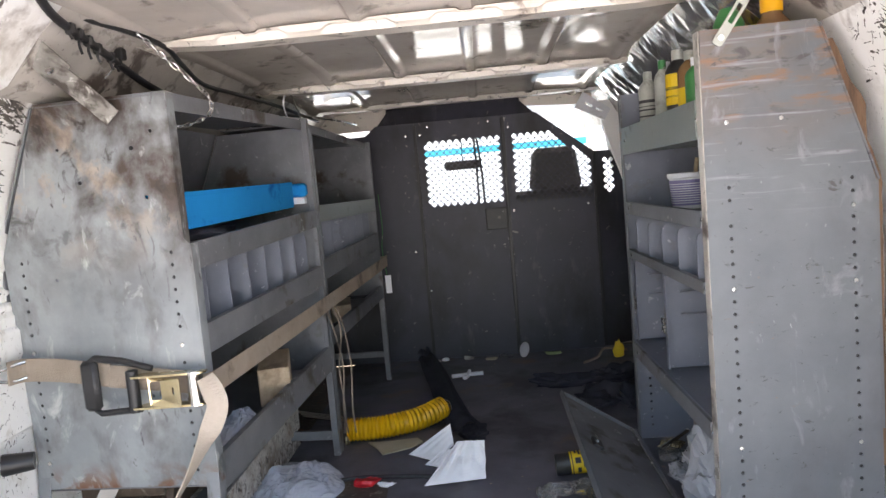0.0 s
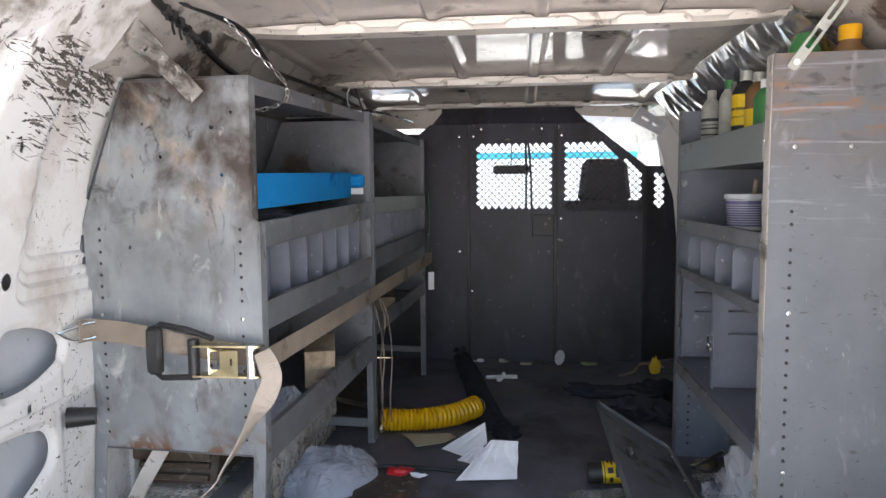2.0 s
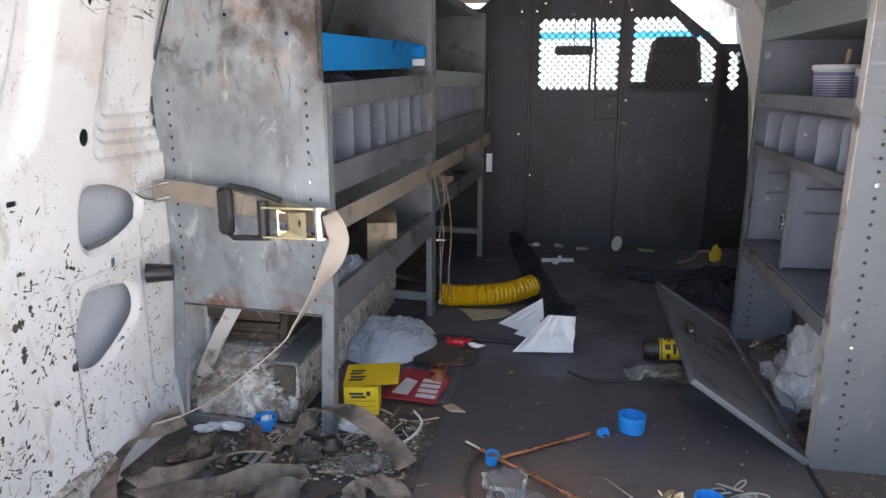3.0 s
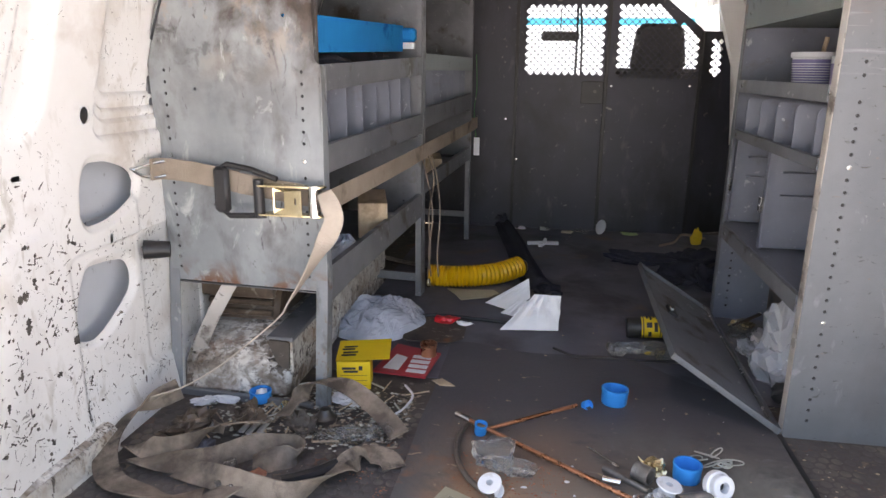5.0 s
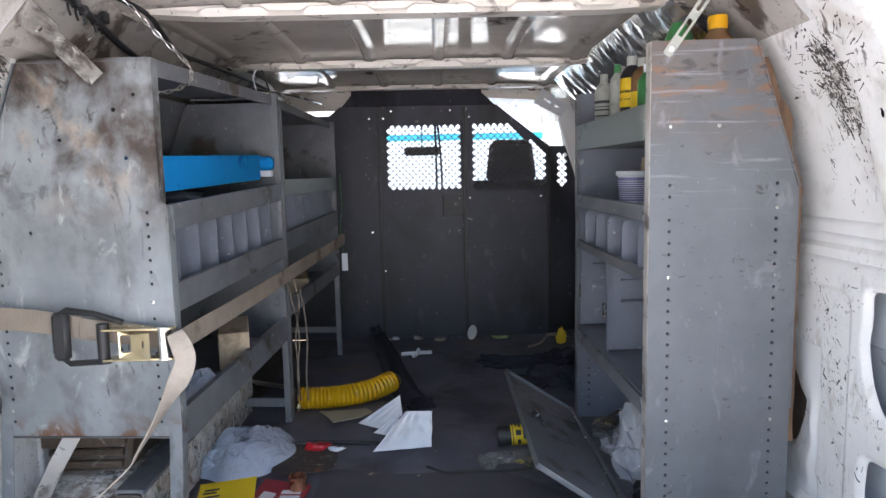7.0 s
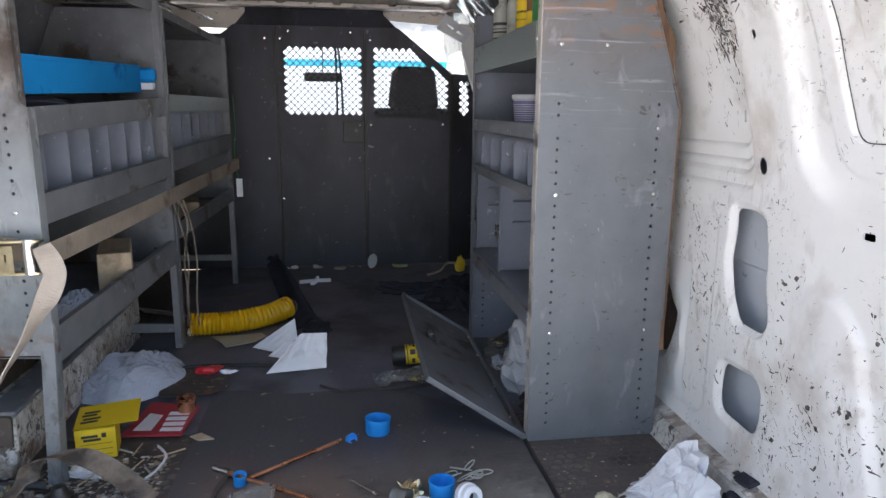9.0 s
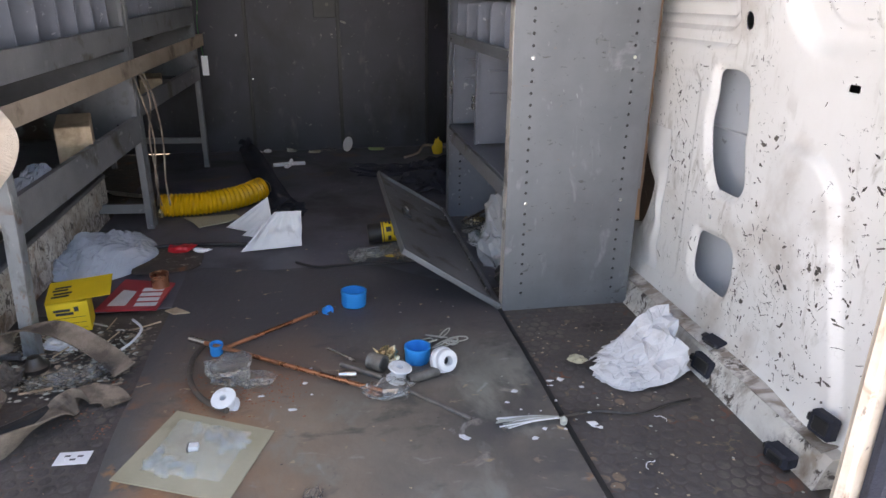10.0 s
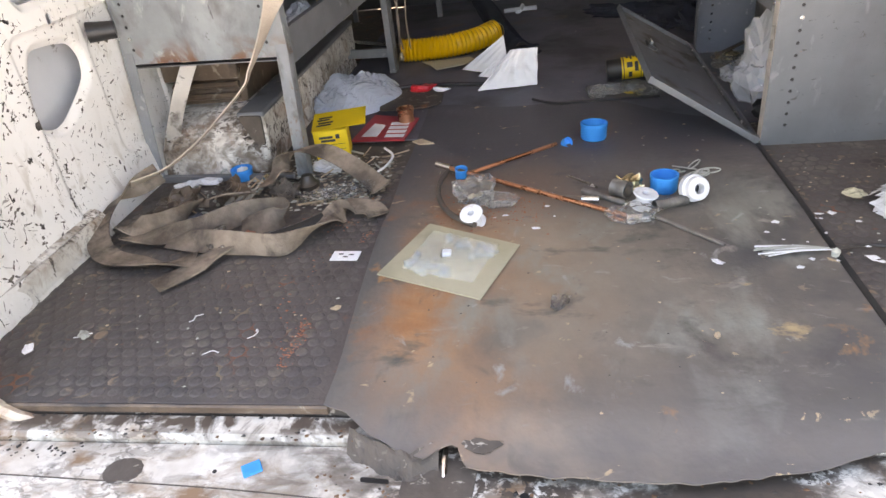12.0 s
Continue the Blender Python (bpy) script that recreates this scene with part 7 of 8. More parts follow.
spool(-0.088, 0.503, 24, -25, "white plastic thread-tape spool tilted on the floor sheet", 0.82)
spool(0.236, 0.545, 10, 70, "white plastic thread-tape spool among the pipe fittings", 0.86)
rl = thing("pipe_bush", "white plastic reducing bush with dark bore lying on its side", "pipe fitting", Matrix.Translation((0.332, 0.556, FZ + 0.030)) @ Matrix.Rotation(radians(25), 4, "Z") @ Matrix.Rotation(radians(72), 4, "X") @ Matrix.Scale(0.74, 4))
part("body", lathe([(0.014, -0.02), (0.034, -0.02), (0.036, -0.017), (0.036, 0.0), (0.031, 0.003), (0.031, 0.02), (0.028, 0.023), (0.014, 0.023), (0.014, -0.02)], 26), PLASTW, rl, smooth=True)
part("bore", lathe([(0.0138, -0.019), (0.0138, 0.0), (0.0001, 0.0), (0.0001, -0.019), (0.0138, -0.019)], 20), BLACK, rl)


def nipple(a, b, r, label, material=STEEL):
    d = (Vector(b) - Vector(a))
    t = thing("pipe_nipple", label, "pipe fitting", Matrix.Translation(a) @ d.to_track_quat("Z", "Y").to_matrix().to_4x4(), group="pipe nipples")
    L = d.length
    prof = [(r * 0.75, 0), (r, 0.001)] + [(r * (0.96 + 0.05 * (k % 2)), 0.002 + 0.002 * k) for k in range(7)] + [(r, L * 0.5), (r, L), (r * 0.75, L), (r * 0.75, 0)]
    part("body", lathe(prof, 18), material, t, smooth=True)


nipple((0.185, 0.602, FZ + 0.018), (0.212, 0.580, FZ + 0.018), 0.018, "short dull steel pipe coupling on the floor sheet")
nipple((0.255, 0.525, FZ + 0.011), (0.318, 0.548, FZ + 0.011), 0.011, "dull steel pipe nipple below the blue coupling")
nipple((0.125, 0.615, FZ + 0.006), (0.205, 0.550, FZ + 0.006), 0.006, "thin dark steel pipe piece on the floor sheet")
nipple((0.120, 0.572, FZ + 0.008), (0.155, 0.567, FZ + 0.008), 0.008, "bright threaded fitting on the floor sheet", CHROME)
bf = thing("brass_fitting", "lumpy brass fitting with bolts beside the blue coupling", "pipe fitting", Matrix.Translation((0.220, 0.622, FZ)))
part("body", lump((0.032, 0.026, 0.036), 61, 0.5, 3, 3.2, 0.6), BRASS, bf, smooth=True)
part("bolt", lathe([(0.008, 0.0), (0.008, 0.014), (0.0001, 0.016)], 6, Matrix.Translation((0.012, -0.012, 0.014))), BRASS, bf)
wr = thing("wire_ties", "tangle of pale coated wire clips behind the blue coupling", "wire", Matrix.Translation((0.345, 0.690, FZ)))
for k in range(9):
    a, cx, cy = rng.uniform(-0.5, 0.9), rng.uniform(-0.035, 0.045), rng.uniform(-0.025, 0.02)
    L = rng.uniform(0.016, 0.026)
    ringp = [(cx + L * math.cos(q) * math.cos(a) - 0.006 * math.sin(q) * math.sin(a), cy + L * math.cos(q) * math.sin(a) + 0.006 * math.sin(q) * math.cos(a), 0.004 + 0.003 * k / 3 + 0.004 * math.sin(q + k)) for q in [2 * math.pi * j / 14 for j in range(14)]]
    part("clip", tube(ringp, 0.0016, 5, ring=True), GREENLEV, wr)
tagged(part("steel_pin", tube([(0.10, 0.68, 0.016), (0.155, 0.61, 0.020)], 0.0028), CHROME), "thin bright steel pin on the floor sheet", "pin")

cd = thing("card_packet", "olive backing card with a torn clear blister on it", "packet", Matrix.Translation((-0.12, 0.365, 0.006)))
part("card", prism([(-0.058, 0.136), (0.122, 0.044), (0.062, -0.128), (-0.128, -0.045)], "z", 0, 0.0022), CARDB, cd)


def blister(u, v):
    a, b, c, d = (Vector(p) for p in ((-0.046, 0.106), (0.084, 0.044), (0.045, -0.080), (-0.086, -0.030)))
    p = a.lerp(b, u).lerp(d.lerp(c, u), v)
    k = abs(noise.noise(Vector((u * 11.3, v * 9.1, 3.7)))) + 0.5 * abs(noise.noise(Vector((u * 19.1, v * 17.3, 9.2))))
    rim = smooth(0.0, 0.12, min(u, v, 1 - u, 1 - v))
    return (p.x, p.y, 0.003 + 0.013 * k * rim)


part("blister", leaf(1, 1, 30, 26, blister, 0.0004), BLIST, cd, "torn clear blister")
dr = random.Random(5)
for k in range(44):
    a = (0.7 if k % 2 else 3.9) + dr.uniform(-0.95, 0.95)
    r = dr.uniform(0.004, 0.010)
    q = 0.036 + 0.034 * dr.random()
    dome = lathe([(r, 0.0), (r * 0.92, r * 0.38), (r * 0.66, r * 0.68), (r * 0.33, r * 0.82), (0.0001, r * 0.86)], 12, Matrix.Translation((-0.006 + 1.25 * q * math.cos(a), 0.006 + q * math.sin(a), 0.0045)) @ Matrix.Rotation(dr.uniform(0, 3), 4, "Z") @ Matrix.Diagonal((1.5, 0.8, 1, 1)))
    part("bubble", dome, BUBBLE, cd, smooth=True)
part("staple", box(-0.016, 0.0, 0.002, 0.016, 0.004, 0.014, 0.001), PLASTW, cd, "white plastic plug")
part("staple", box(-0.0185, -0.0162, 0.001, 0.018, 0.004, 0.013, 0.0005), BLACK, cd)
lb = thing("paper_label", "small white printed label lying on the studded mat", "label", Matrix.Translation((-0.324, 0.392, 0.0035)) @ Matrix.Rotation(radians(-3), 4, "Z"))
part("paper", box(-0.027, 0.027, -0.017, 0.017, 0, 0.0007, 0), PAPER, lb)
for x, y in ((-0.015, 0.004), (-0.004, -0.006), (0.006, 0.002)):
    part("print_bar", box(x, x + 0.009, y, y + 0.004, 0.0007, 0.0009, 0), PRINT, lb)
tw = thing("paper_towel", "crumpled white paper towel beside the van side", "paper towel", Matrix.Translation((0.74, 0.545, 0.003)))


def towel_sheet(base, top, seed, thick=0.0008):
    """A crumpled sheet stretched between a foot line and a crest line, creased in facets."""
    lo_, hi_ = curve(base, 6), curve(top, 6)
    n = len(lo_) - 1

    def fn(u, v):
        i = min(int(u * n + 0.001), n)
        p = lo_[i].lerp(hi_[i], v)
        k = noise.noise(Vector((u * 7, v * 5, seed))) + 0.8 * noise.noise(Vector((u * 15, v * 10, seed + 3)))
        p = p + Vector((0.012, -0.020, 0.012)) * k * (0.35 + math.sin(math.pi * v))
        return Vector((p.x - 0.74, p.y - 0.545, max(p.z - 0.003, 0.001)))
    return leaf(1, 1, n, 12, fn, thick)


part("towel", towel_sheet([(0.632, 0.51, 0.012), (0.655, 0.455, 0.008), (0.70, 0.435, 0.008), (0.76, 0.437, 0.010), (0.825, 0.462, 0.02)], [(0.66, 0.53, 0.045), (0.705, 0.545, 0.062), (0.742, 0.56, 0.092), (0.785, 0.575, 0.112), (0.822, 0.572, 0.118)], 2.0), TOWEL, tw)
part("towel", towel_sheet([(0.64, 0.55, 0.01), (0.69, 0.58, 0.01), (0.74, 0.60, 0.01), (0.79, 0.60, 0.01), (0.83, 0.58, 0.02)], [(0.66, 0.53, 0.043), (0.705, 0.545, 0.060), (0.742, 0.56, 0.090), (0.785, 0.575, 0.110), (0.822, 0.572, 0.116)], 5.0), TOWEL, tw)
part("towel", towel_sheet([(0.642, 0.475, 0.006), (0.66, 0.445, 0.004), (0.69, 0.43, 0.004), (0.72, 0.437, 0.004), (0.74, 0.45, 0.004)], [(0.65, 0.515, 0.04), (0.675, 0.50, 0.038), (0.70, 0.495, 0.042), (0.72, 0.49, 0.034), (0.74, 0.49, 0.02)], 8.0), TOWEL, tw)
part("stained_tip", moved(lump((0.022, 0.015, 0.02), 85, 0.3, 3), Matrix.Translation((-0.125, 0.0, 0.01))), CARDB, tw, "yellowed tip")
st = thing("frayed_brush", "frayed pale fibre brush end on a dark wire", "brush", Matrix.Translation((0.46, 0.36, 0.006)))
for k in range(18):
    a = rng.uniform(-1, 1)
    part("fibre", tube(curve([(0.055, 0.002 * a, 0.006), (0.0, 0.008 * a + rng.uniform(-0.003, 0.003), 0.007 + rng.uniform(0, 0.004)), (-0.055 + rng.uniform(-0.012, 0.012), 0.019 * a, 0.004 + rng.uniform(0, 0.004))], 4), 0.0013, 5), GREENLEV if k % 3 else TOWEL, st)
part("wire", tube(curve([(0.05, 0.0, 0.006), (0.12, 0.012, 0.004), (0.20, -0.008, 0.004), (0.27, 0.012, 0.004), (0.32, 0.02, 0.004)]), 0.0028, 6), IRON, st)
part("wire_nut", lathe([(0.006, 0), (0.007, 0.01), (0.0001, 0.016)], 10, Matrix.Translation((0.055, -0.012, 0.0))), GREENLEV, st)
fl = thing("spray_can", "black can with yellow label lying beside the fallen panel", "can", Matrix.Translation((0.235, 1.352, 0.038)) @ Matrix.Rotation(radians(86), 4, "Y"))
part("body", lathe([(0.0001, 0.0), (0.028, 0.0), (0.031, 0.004), (0.031, 0.15), (0.024, 0.165), (0.0001, 0.165)], 22), BLACK, fl, smooth=True)
part("label", lathe([(0.0315, 0.042), (0.0315, 0.10), (0.0308, 0.10), (0.0308, 0.042), (0.0315, 0.042)], 22), YELLOW, fl, "yellow printed label band")
for z0, z1, a0, a1 in ((0.046, 0.049, 0.0, 6.2), (0.094, 0.096, 0.0, 6.2), (0.056, 0.062, 2.2, 3.4), (0.066, 0.072, 2.4, 3.6), (0.076, 0.080, 2.2, 3.3), (0.084, 0.088, 2.6, 3.5), (0.056, 0.072, 3.9, 4.4), (0.078, 0.088, 3.9, 4.8), (0.060, 0.070, 4.8, 5.4), (0.058, 0.066, 0.8, 1.6), (0.074, 0.086, 0.6, 1.5)):
    bm = bmesh.new()
    n = max(3, int((a1 - a0) * 4))
    g = [[bm.verts.new((r * math.cos(a0 + (a1 - a0) * q / n), r * math.sin(a0 + (a1 - a0) * q / n), z)) for q in range(n + 1)] for r, z in ((0.0320, z0), (0.0320, z1))]
    for q in range(n):
        bm.faces.new([g[0][q], g[0][q + 1], g[1][q + 1], g[1][q]])
    thicken(bm, 0.0004)
    part("print_bar", bm, PRINT, fl)
for k, (x, y, sx) in enumerate(((0.235, 1.24, 0.05), (0.30, 1.235, 0.045), (0.20, 1.205, 0.03), (0.33, 1.20, 0.04))):
    tagged(part("plastic_film", moved(lump((sx, 0.035, 0.038), 95 + k, 0.30, 4, 2.2, 0.55), Matrix.Translation((x, y, 0.008))), CLEARFILM), "crumpled clear packaging film beside the fallen panel", "film", group="film scraps")
tagged(part("electric_cable", tube(curve([(0.02, 1.20, 0.016), (0.08, 1.15, 0.018), (0.16, 1.155, 0.016), (0.26, 1.16, 0.016), (0.36, 1.17, 0.014)]), 0.004, 8), BLACK, smooth=True), "thin black cable along the sheet's edge", "cable")
# rubbish at the foot of the partition
for k, (x, y, sx, m, lab) in enumerate(((-0.20, 2.70, 0.03, PAPER, "white paper scrap"), (-0.155, 2.72, 0.028, PAPER, "white paper scrap"), (-0.04, 2.72, 0.03, GREENLEV, "pale plastic scrap"), (0.07, 2.68, 0.04, CARDB, "brown card scrap"), (0.13, 2.72, 0.03, CLEARFILM, "clear film scrap"), (0.16, 2.70, 0.02, CLEARFILM, "clear film scrap"), (0.37, 2.70, 0.045, PALEGRN, "pale green plastic scrap"), (0.66, 2.57, 0.03, YELLOW, "yellow plastic scrap"))):
    h = 0.02 if m is not YELLOW else 0.10
    tagged(part("litter_scrap", moved(lump((sx, 0.014, h), 100 + k, 0.3, 3), Matrix.Translation((x, y, 0.006))), m, smooth=True), lab + " at the foot of the partition", "litter", group="litter by the partition")
dsc = part("white_disc", lathe([(0.0001, 0), (0.036, 0), (0.037, 0.002), (0.036, 0.004), (0.0001, 0.004)], 24), PLASTW, smooth=True)
dsc.matrix_world = Matrix.Translation((0.235, 2.695, 0.042)) @ Matrix.Rotation(radians(-58), 4, "Z") @ Matrix.Rotation(radians(72), 4, "X")
tagged(dsc, "white plastic disc leaning on the partition", "disc")
vl = thing("white_valve", "white plastic valve lying on the floor lining", "pipe fitting", Matrix.Translation((-0.04, 2.40, 0.012)))
part("body", tube([(-0.07, 0, 0.006), (0.0, 0.01, 0.008), (0.07, 0.015, 0.008)], 0.009, 8), PLASTW, vl, smooth=True)
part("spout", tube([(0.0, -0.02, 0.006), (0.01, 0.02, 0.022)], 0.008, 8), PLASTW, vl, smooth=True)
part("knob", lathe([(0.011, 0), (0.011, 0.014), (0.0001, 0.016)], 10, Matrix.Translation((-0.01, -0.03, 0.0))), PLASTW, vl, smooth=True)
tagged(part("bent_rod", tube(curve([(0.49, 2.50, 0.012), (0.56, 2.55, 0.02), (0.60, 2.58, 0.05), (0.70, 2.57, 0.04)]), 0.006, 8), WEB, smooth=True), "pale bent stick against the partition", "stick")
for k, (x, y, sx, sy, sz) in enumerate(((0.36, 2.22, 0.17, 0.08, 0.055), (0.56, 2.24, 0.14, 0.09, 0.07), (0.47, 1.98, 0.12, 0.12, 0.06), (0.60, 1.90, 0.09, 0.10, 0.10), (0.40, 1.80, 0.06, 0.06, 0.035))):
    tagged(part("dark_cloth", moved(lump((sx, sy, sz), 120 + k, 0.5, 4, 2.6, 0.7), Matrix.Translation((x, y, 0.004))), CLOTH, smooth=True), "dark crumpled cloth beyond the fallen panel", "cloth", group="dark cloths")
# limp dark cloth strip trailing from the foot of the partition
CL = curve([(-0.26, 2.76, 0.05), (-0.233, 2.69, 0.022), (-0.145, 2.24, 0.018), (-0.081, 1.91, 0.020), (-0.025, 1.735, 0.03)], 12)


def cloth_strip(u, v):
    """A limp strip with lengthwise folds, wider at its near end."""
    k = min(int(v * (len(CL) - 1) + 0.001), len(CL) - 2)
    p, d = CL[k].lerp(CL[k + 1], v * (len(CL) - 1) - k), (CL[k + 1] - CL[k]).normalized()
    side = Vector((-d.y, d.x, 0)).normalized()
    w = 0.075 + 0.05 * v + 0.02 * noise.noise(Vector((v * 5, 0.3, 2.2)))
    fold = 0.010 * math.sin(9 * u + 3 * v) + 0.016 * abs(noise.noise(Vector((u * 3, v * 9, 6.1)))) + 0.020 * math.sin(math.pi * u)
    q = p + side * w * (u - 0.5)
    return (q.x, q.y, max(0.014 + fold + (p.z - 0.02) * (v < 0.1), 0.013))


tagged(part("dark_cloth", leaf(1, 1, 14, 44, cloth_strip, 0.0015), CLOTH, smooth=True), "blue-black cloth strip trailing from the partition over the floor", "cloth", group="dark cloths")
tagged(part("dark_cloth", moved(lump((0.060, 0.09, 0.040), 133, 0.45, 4, 2.4, 0.8), Matrix.Translation((-0.01, 1.70, 0.010))), CLOTH, smooth=True), "blue-black crumpled cloth beside the yellow hose", "cloth", group="dark cloths")
tagged(part("plug_cap", moved(box(-0.0125, 0.0125, -0.011, 0.011, -0.0275, -0.0245, 0.001), Matrix.Translation((-0.335, -0.089, 0)) @ Matrix.Rotation(radians(32), 4, "Z")), CAPBLUE), "small square blue plastic chip on the sill", "chip")
bpy.data.objects["plug_cap"].rotation_euler.z = 0.0
# black clips and a torn edge on the right rail
def rail_clip(x, y, z, w, d, h, turn, label):
    """A moulded block with a softer cap and a tab."""
    c = thing("rail_clip", label, "clip", Matrix.Translation((x, y, z)) @ Matrix.Rotation(radians(turn), 4, "Y") @ Matrix.Rotation(radians(8), 4, "Z"), group="rail clips")
    part("body", box(-w / 2, w / 2, -d / 2, d / 2, -h / 2, h / 2, 0.004), CLOTH, c)
    part("cap", box(-w * 0.62, -w * 0.42, -d * 0.36, d * 0.30, -h * 0.30, h * 0.34, 0.003), BLACK, c)
    part("tab", box(-w * 0.2, w * 0.3, d * 0.42, d * 0.72, -h * 0.2, h * 0.15, 0.002), BLACK, c)


rail_clip(0.856, 0.466, 0.027, 0.018, 0.058, 0.038, 12, "black plastic clip against the floor rail")
rail_clip(0.884, 0.485, 0.070, 0.030, 0.050, 0.009, -15, "flat black plastic clip lying on the floor rail")
rail_clip(0.878, 0.160, 0.092, 0.022, 0.044, 0.040, 6, "black plastic clip standing on the floor rail")
rail_clip(0.838, 0.190, 0.016, 0.030, 0.050, 0.026, 0, "black plastic clip at the floor rail's foot")


def torn(u, v):
    """A strip of the side lining, bent inwards, its forward edge ragged."""
    z = 0.10 + 0.345 * v
    edge = 0.842 + 0.035 * smooth(0.23, 0.14, z) + 0.085 * smooth(0.28, 0.40, z) + 0.011 * noise.noise(Vector((z * 40, 2.1, 0.6)))
    start = 0.805 + 0.012 * noise.noise(Vector((z * 18, 0.7, 4.4)))
    y = start + (edge - start) * u
    x = wall_x(z) + relief(y, z) - 0.002 - (0.010 + 0.007 * noise.noise(Vector((y * 22, z * 16, 3.3)))) * math.sin(math.pi * min(0.5 + 0.5 * u, 1) * 0.94) * smooth(0.0, 0.5, u) * math.sin(math.pi * (0.08 + 0.84 * v))
    return (x, y, z)


tagged(part("torn_lining", leaf(1, 1, 14, 30, torn, 0.0012), CLEANW, smooth=True), "torn white lining bent out beside the shelving unit", "lining")
nl = thing("nail_tool", "dark steel socket tool on the floor mat", "tool", Matrix.Translation((-0.488, 0.70, 0.007)))
part("base", lathe([(0.026, 0), (0.027, 0.01), (0.018, 0.016), (0.012, 0.03), (0.0001, 0.032)], 16), IRON, nl, smooth=True)
nipple((-0.60, 0.735, 0.018), (-0.585, 0.71, 0.018), 0.011, "small brass coupling on the studded mat", BRASS)
tagged(part("paper_scrap", moved(lump((0.035, 0.02, 0.02), 151, 0.3, 3), Matrix.Translation((-0.745, 0.74, 0.006))), PAPER), "torn white paper scrap by the shelf leg", "paper")
tagged(part("plastic_bag", moved(lump((0.05, 0.04, 0.025), 153, 0.4, 4, 2.6, 0.7), Matrix.Translation((-0.44, 0.63, 0.006))), CLEARFILM), "crumpled clear film under the webbing", "bag")
tagged(part("thin_wire", tube(curve([(-0.345, 0.89, 0.016), (-0.315, 0.84, 0.016), (-0.320, 0.78, 0.016), (-0.335, 0.745, 0.016)]), 0.003, 6), PLASTW), "thin pale wire beside the red packet", "wire")


# ---- crumbs ----
def crumbs(name, n, regions, size, material, label, flat_=0.35):
    bm = bmesh.new()
    for _ in range(n):
        x0, x1, y0, y1, z = rng.choice(regions)
        x, y, s, a = rng.uniform(x0, x1), rng.uniform(y0, y1), size * rng.uniform(0.4, 1.6) * rng.uniform(0.5, 1.0), rng.uniform(0, 6.3)
        k = rng.randint(4, 6)
        low = [bm.verts.new((x + s * rng.uniform(0.5, 1) * math.cos(a + 6.283 * i / k), y + s * rng.uniform(0.3, 0.9) * math.sin(a + 6.283 * i / k), z)) for i in range(k)]
        top = bm.verts.new((x, y, z + s * flat_))
        for i in range(k):
            bm.faces.new([low[i], low[(i + 1) % k], top])
    return tagged(part(name, bm, material), label, "debris", kind="stuff")


SH, ML, MR, FR = (-0.26, 0.50, -0.02, 1.0, 0.006), (-0.88, -0.30, 0.03, 0.78, 0.003), (0.53, 0.84, 0.05, 0.78, 0.003), (-0.35, 0.6, 1.15, 2.6, 0.012)
crumbs("white_crumbs", 120, [ML, ML, MR, MR, FR, (-0.2, 0.5, 0.45, 1.0, 0.006)], 0.0036, GREENLEV, "white paint flakes and paper crumbs on the floor")
crumbs("tan_crumbs", 170, [ML, MR, MR, SH, FR], 0.0042, WOOD, "tan wood crumbs on the floor")
crumbs("dark_crumbs", 260, [ML, MR, SH, (-0.56, -0.30, 0.6, 0.95, 0.007)], 0.0026, IRON, "dark grit on the floor")
crumbs("red_grit", 300, [(-0.352, -0.325, 0.08, 0.20, 0.005), (-0.345, -0.325, 0.12, 0.19, 0.005), (-0.352, -0.335, 0.07, 0.12, 0.005), (-0.31, -0.285, 0.44, 0.48, 0.005), (-0.19, 0.06, 0.42, 0.66, 0.006), (-0.42, -0.34, 0.10, 0.42, 0.007), (-0.40, -0.32, 0.48, 0.56, 0.007)], 0.0027, EARTH, "terracotta red grit on the floor")
crumbs("straw_litter", 620, [(-0.62, -0.30, 0.60, 0.86, 0.008)], 0.0075, WEB, "pale fibres and litter under the shelves", 0.15)
crumbs("shard_litter", 26, [(-0.08, 0.10, 0.46, 0.62, 0.006), (0.40, 0.60, 0.30, 0.50, 0.010)], 0.010, PLASTW, "white plastic shards on the floor sheet", 0.2)
crumbs("sill_dirt", 260, [(-0.84, 0.80, -0.046, -0.03, -0.016), (-0.84, -0.10, -0.012, 0.003, -0.014), (-0.22, 0.5, -0.16, -0.085, -0.0278), (-0.80, -0.60, -0.08, -0.046, -0.0278)], 0.0042, IRON, "dark dirt and grit along the rear sill", 0.3)
crumbs("rust_flakes", 200, [(-0.84, 0.80, -0.06, -0.03, -0.0155), (-0.25, 0.4, -0.15, -0.08, -0.0276)], 0.004, PLY, "brown rust flakes along the rear sill", 0.2)
for x, y, z, sx, m, lab in ((0.068, 0.227, 0.006, 0.030, CLEARFILM, "crumpled clear and silver sweet wrapper"), (0.287, 0.139, 0.006, 0.010, WOOD, "tan wood splinter"), (-0.335, 0.385, 0.004, 0.002, PAPER, "white paper bit"), (-0.717, 0.155, 0.003, 0.017, GREENLEV, "flat grey plastic bit"), (-0.797, 0.119, 0.003, 0.020, PAPER, "white paper strip"), (-0.298, 0.223, 0.003, 0.012, WOOD, "pale wood chip"), (0.33, 0.335, 0.006, 0.014, PLASTW, "white plastic bit")):
    tagged(part("litter_scrap", moved(lump((sx, sx * 0.6, sx * 0.35), int(400 + 100 * x), 0.5, 3, 2.5, 0.8), Matrix.Translation((x, y, z)) @ Matrix.Rotation(2 * x + 5 * y, 4, "Z")), m), lab + " on the floor near the sill", "litter", group="litter by the sill")
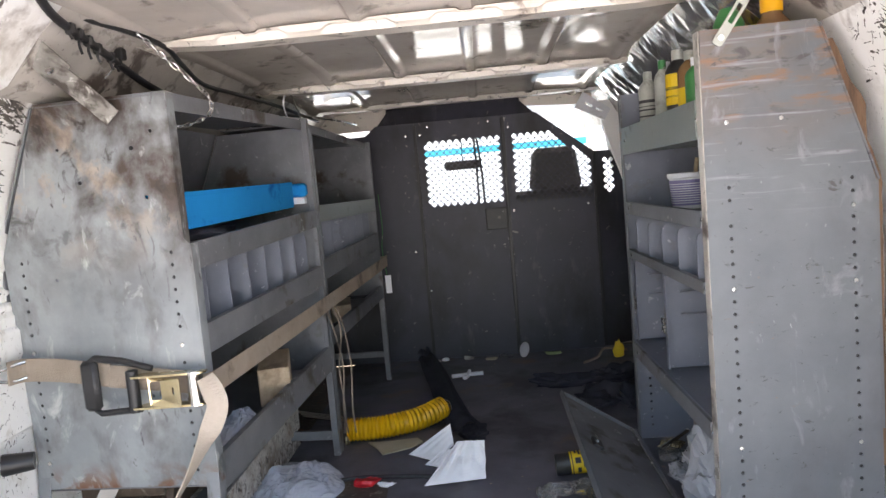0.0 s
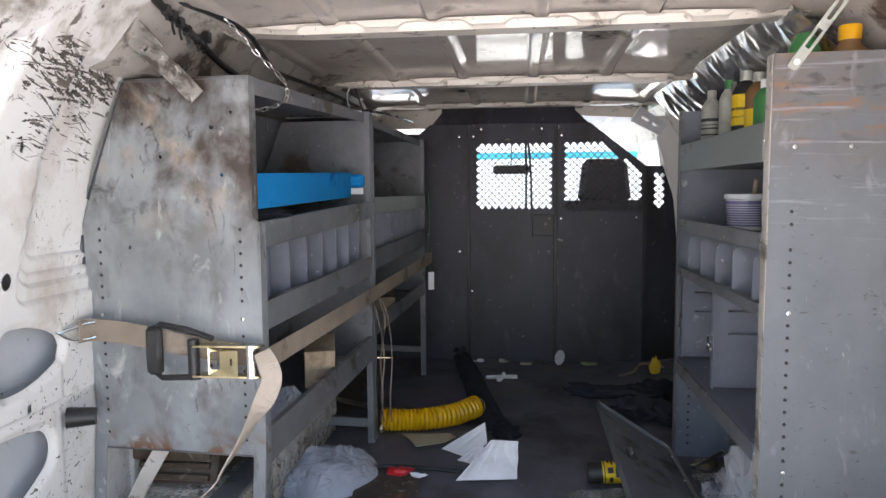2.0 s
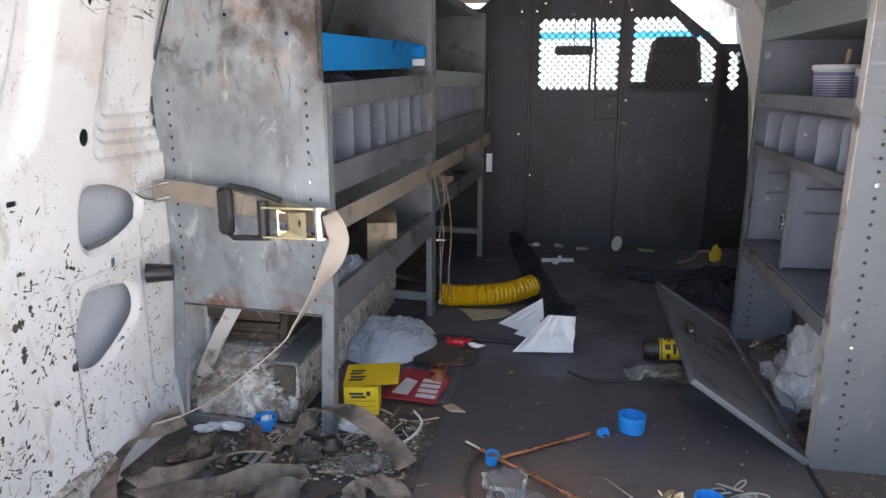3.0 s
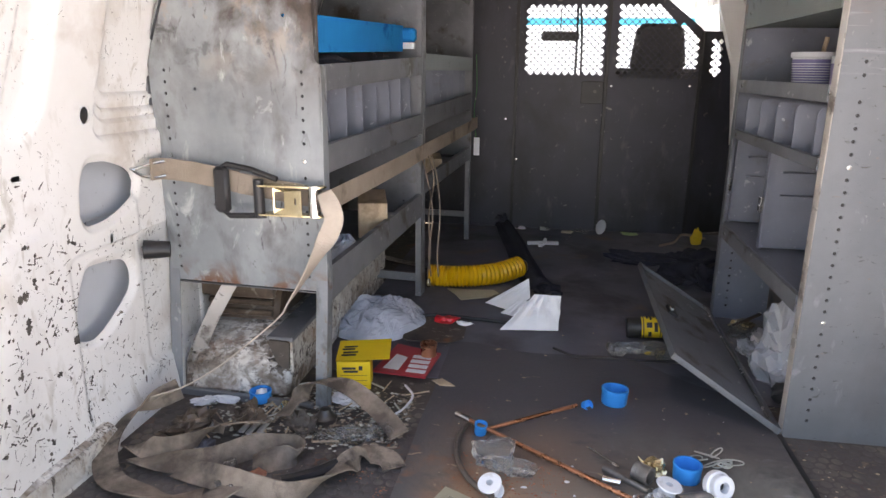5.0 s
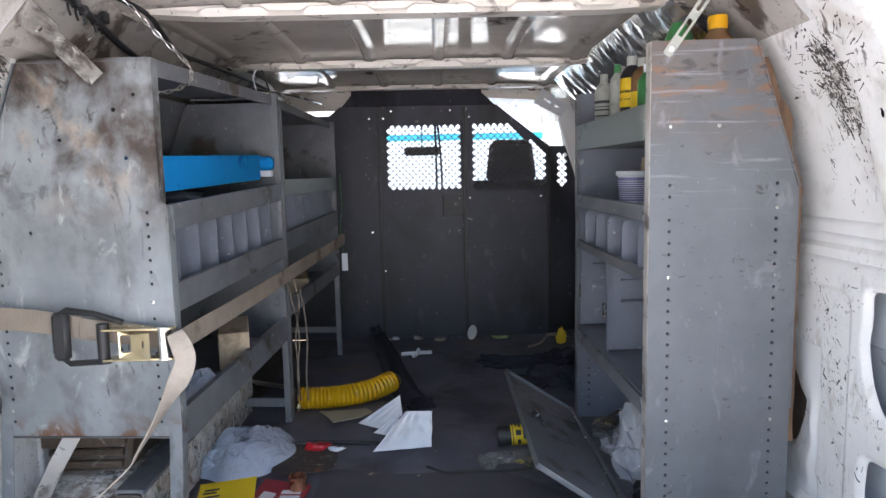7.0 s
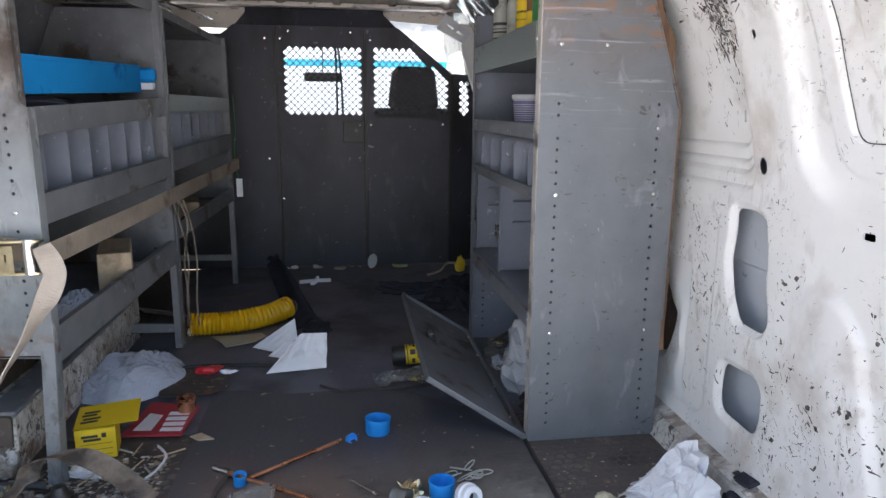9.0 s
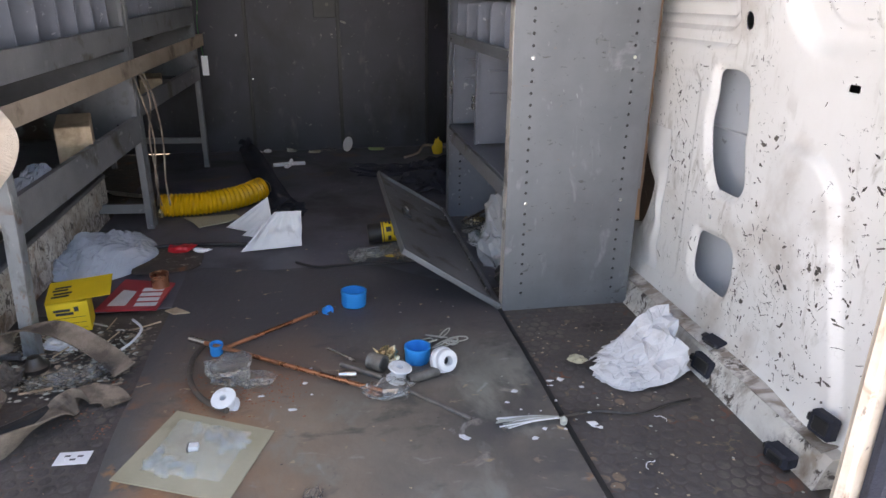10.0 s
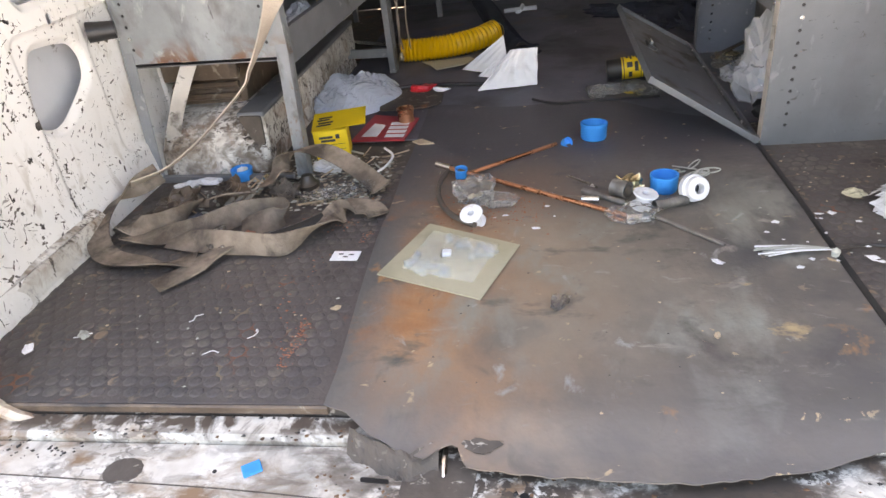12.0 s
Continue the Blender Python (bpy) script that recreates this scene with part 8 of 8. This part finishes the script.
crumbs("pale_litter", 420, [(-0.80, -0.30, 0.58, 0.86, 0.008)], 0.009, GREENLEV, "pale paper and plastic bits under the shelves", 0.3)
for x0, y0, x1, y1 in ((-0.648, 0.605, -0.640, 0.685), (-0.630, 0.600, -0.622, 0.680), (-0.608, 0.610, -0.606, 0.665)):
    L = math.dist((x0, y0), (x1, y1))
    wst = part("wood_strip", box(-0.006, 0.006, 0, L, 0, 0.006, 0.001), ARCH)
    wst.matrix_world = Matrix.Translation((x0, y0, 0.012)) @ Matrix.Rotation(math.atan2(x0 - x1, y1 - y0), 4, "Z") @ Matrix.Rotation(0.06, 4, "X")
    tagged(wst, "flaking white painted wood strip among the webbing", "wood strip", group="wood strips")
for x, y, L, a in ((-0.718, 0.158, 0.016, 0.4), (-0.416, 0.159, 0.013, 1.2), (-0.539, 0.203, 0.014, 0.9), (-0.47, 0.11, 0.012, 0.3), (0.62, 0.22, 0.014, 0.8), (0.70, 0.34, 0.012, 2.1)):
    pts = [(x + L * q * math.cos(a) + 0.005 * math.sin(3 * q + x * 40), y + L * q * math.sin(a) + 0.004 * math.cos(4 * q), 0.0042) for q in (-1, -0.5, 0, 0.5, 1)]
    tagged(part("thread", tube(curve(pts, 4), 0.0007, 5), PAPER, smooth=True), "short curled white thread on the rubber mat", "thread", group="threads on the mats")
# rags, film and sticks lying among the webbing
for x, y, sx, sy, sz, m, lab, cat in ((-0.66, 0.665, 0.06, 0.04, 0.045, ARCHB, "crumpled brown rag among the webbing", "rag"), (-0.53, 0.655, 0.05, 0.035, 0.05, GRIMY, "crumpled dark greasy rag among the webbing", "rag"), (-0.60, 0.455, 0.07, 0.03, 0.03, GRIMY, "dark greasy rag under the webbing", "rag"), (-0.40, 0.64, 0.045, 0.035, 0.04, CLEARFILM, "crumpled clear film beside the webbing", "film"), (-0.345, 0.665, 0.03, 0.04, 0.03, CLEARFILM, "crumpled clear film by the floor sheet", "film"), (-0.77, 0.60, 0.06, 0.05, 0.05, ARCHB, "crumpled brown rag by the van side", "rag"), (-0.47, 0.80, 0.05, 0.03, 0.03, TOWEL, "torn grubby paper under the shelf leg", "paper"), (-0.70, 0.52, 0.05, 0.03, 0.03, DARKMAT, "dark crumpled cloth inside the webbing loop", "cloth"), (-0.80, 0.735, 0.04, 0.02, 0.02, TOWEL, "grubby paper scrap by the wheel arch", "paper")):
    tagged(part("crumpled_" + cat, moved(lump((sx, sy, sz), int(500 + 90 * x + 70 * y), 0.5, 4, 2.6, 0.8), Matrix.Translation((x, y, 0.003)) @ Matrix.Rotation(7 * x, 4, "Z"))  , m), lab, cat, group="litter among the webbing")
for k in range(40):
    x, y, a, q = rng.uniform(-0.75, -0.32), rng.uniform(0.56, 0.90), rng.uniform(0, 3.1), rng.uniform(0.025, 0.06)
    tagged(part("twig", tube([(x, y, 0.008), (x + q * math.cos(a), y + q * math.sin(a), 0.008 + rng.uniform(0, 0.012))], rng.uniform(0.0012, 0.0028), 5), rng.choice((WOOD, WEB, GREENLEV, IRON))), "thin dry stick on the littered floor", "stick", group="sticks on the floor")
crumbs("earth_crumbs", 260, [(-0.19, 0.02, 0.46, 0.62, 0.006), (-0.10, 0.05, 0.50, 0.60, 0.006)], 0.0032, EARTH, "terracotta red crumbs round the tape spool", 0.4)
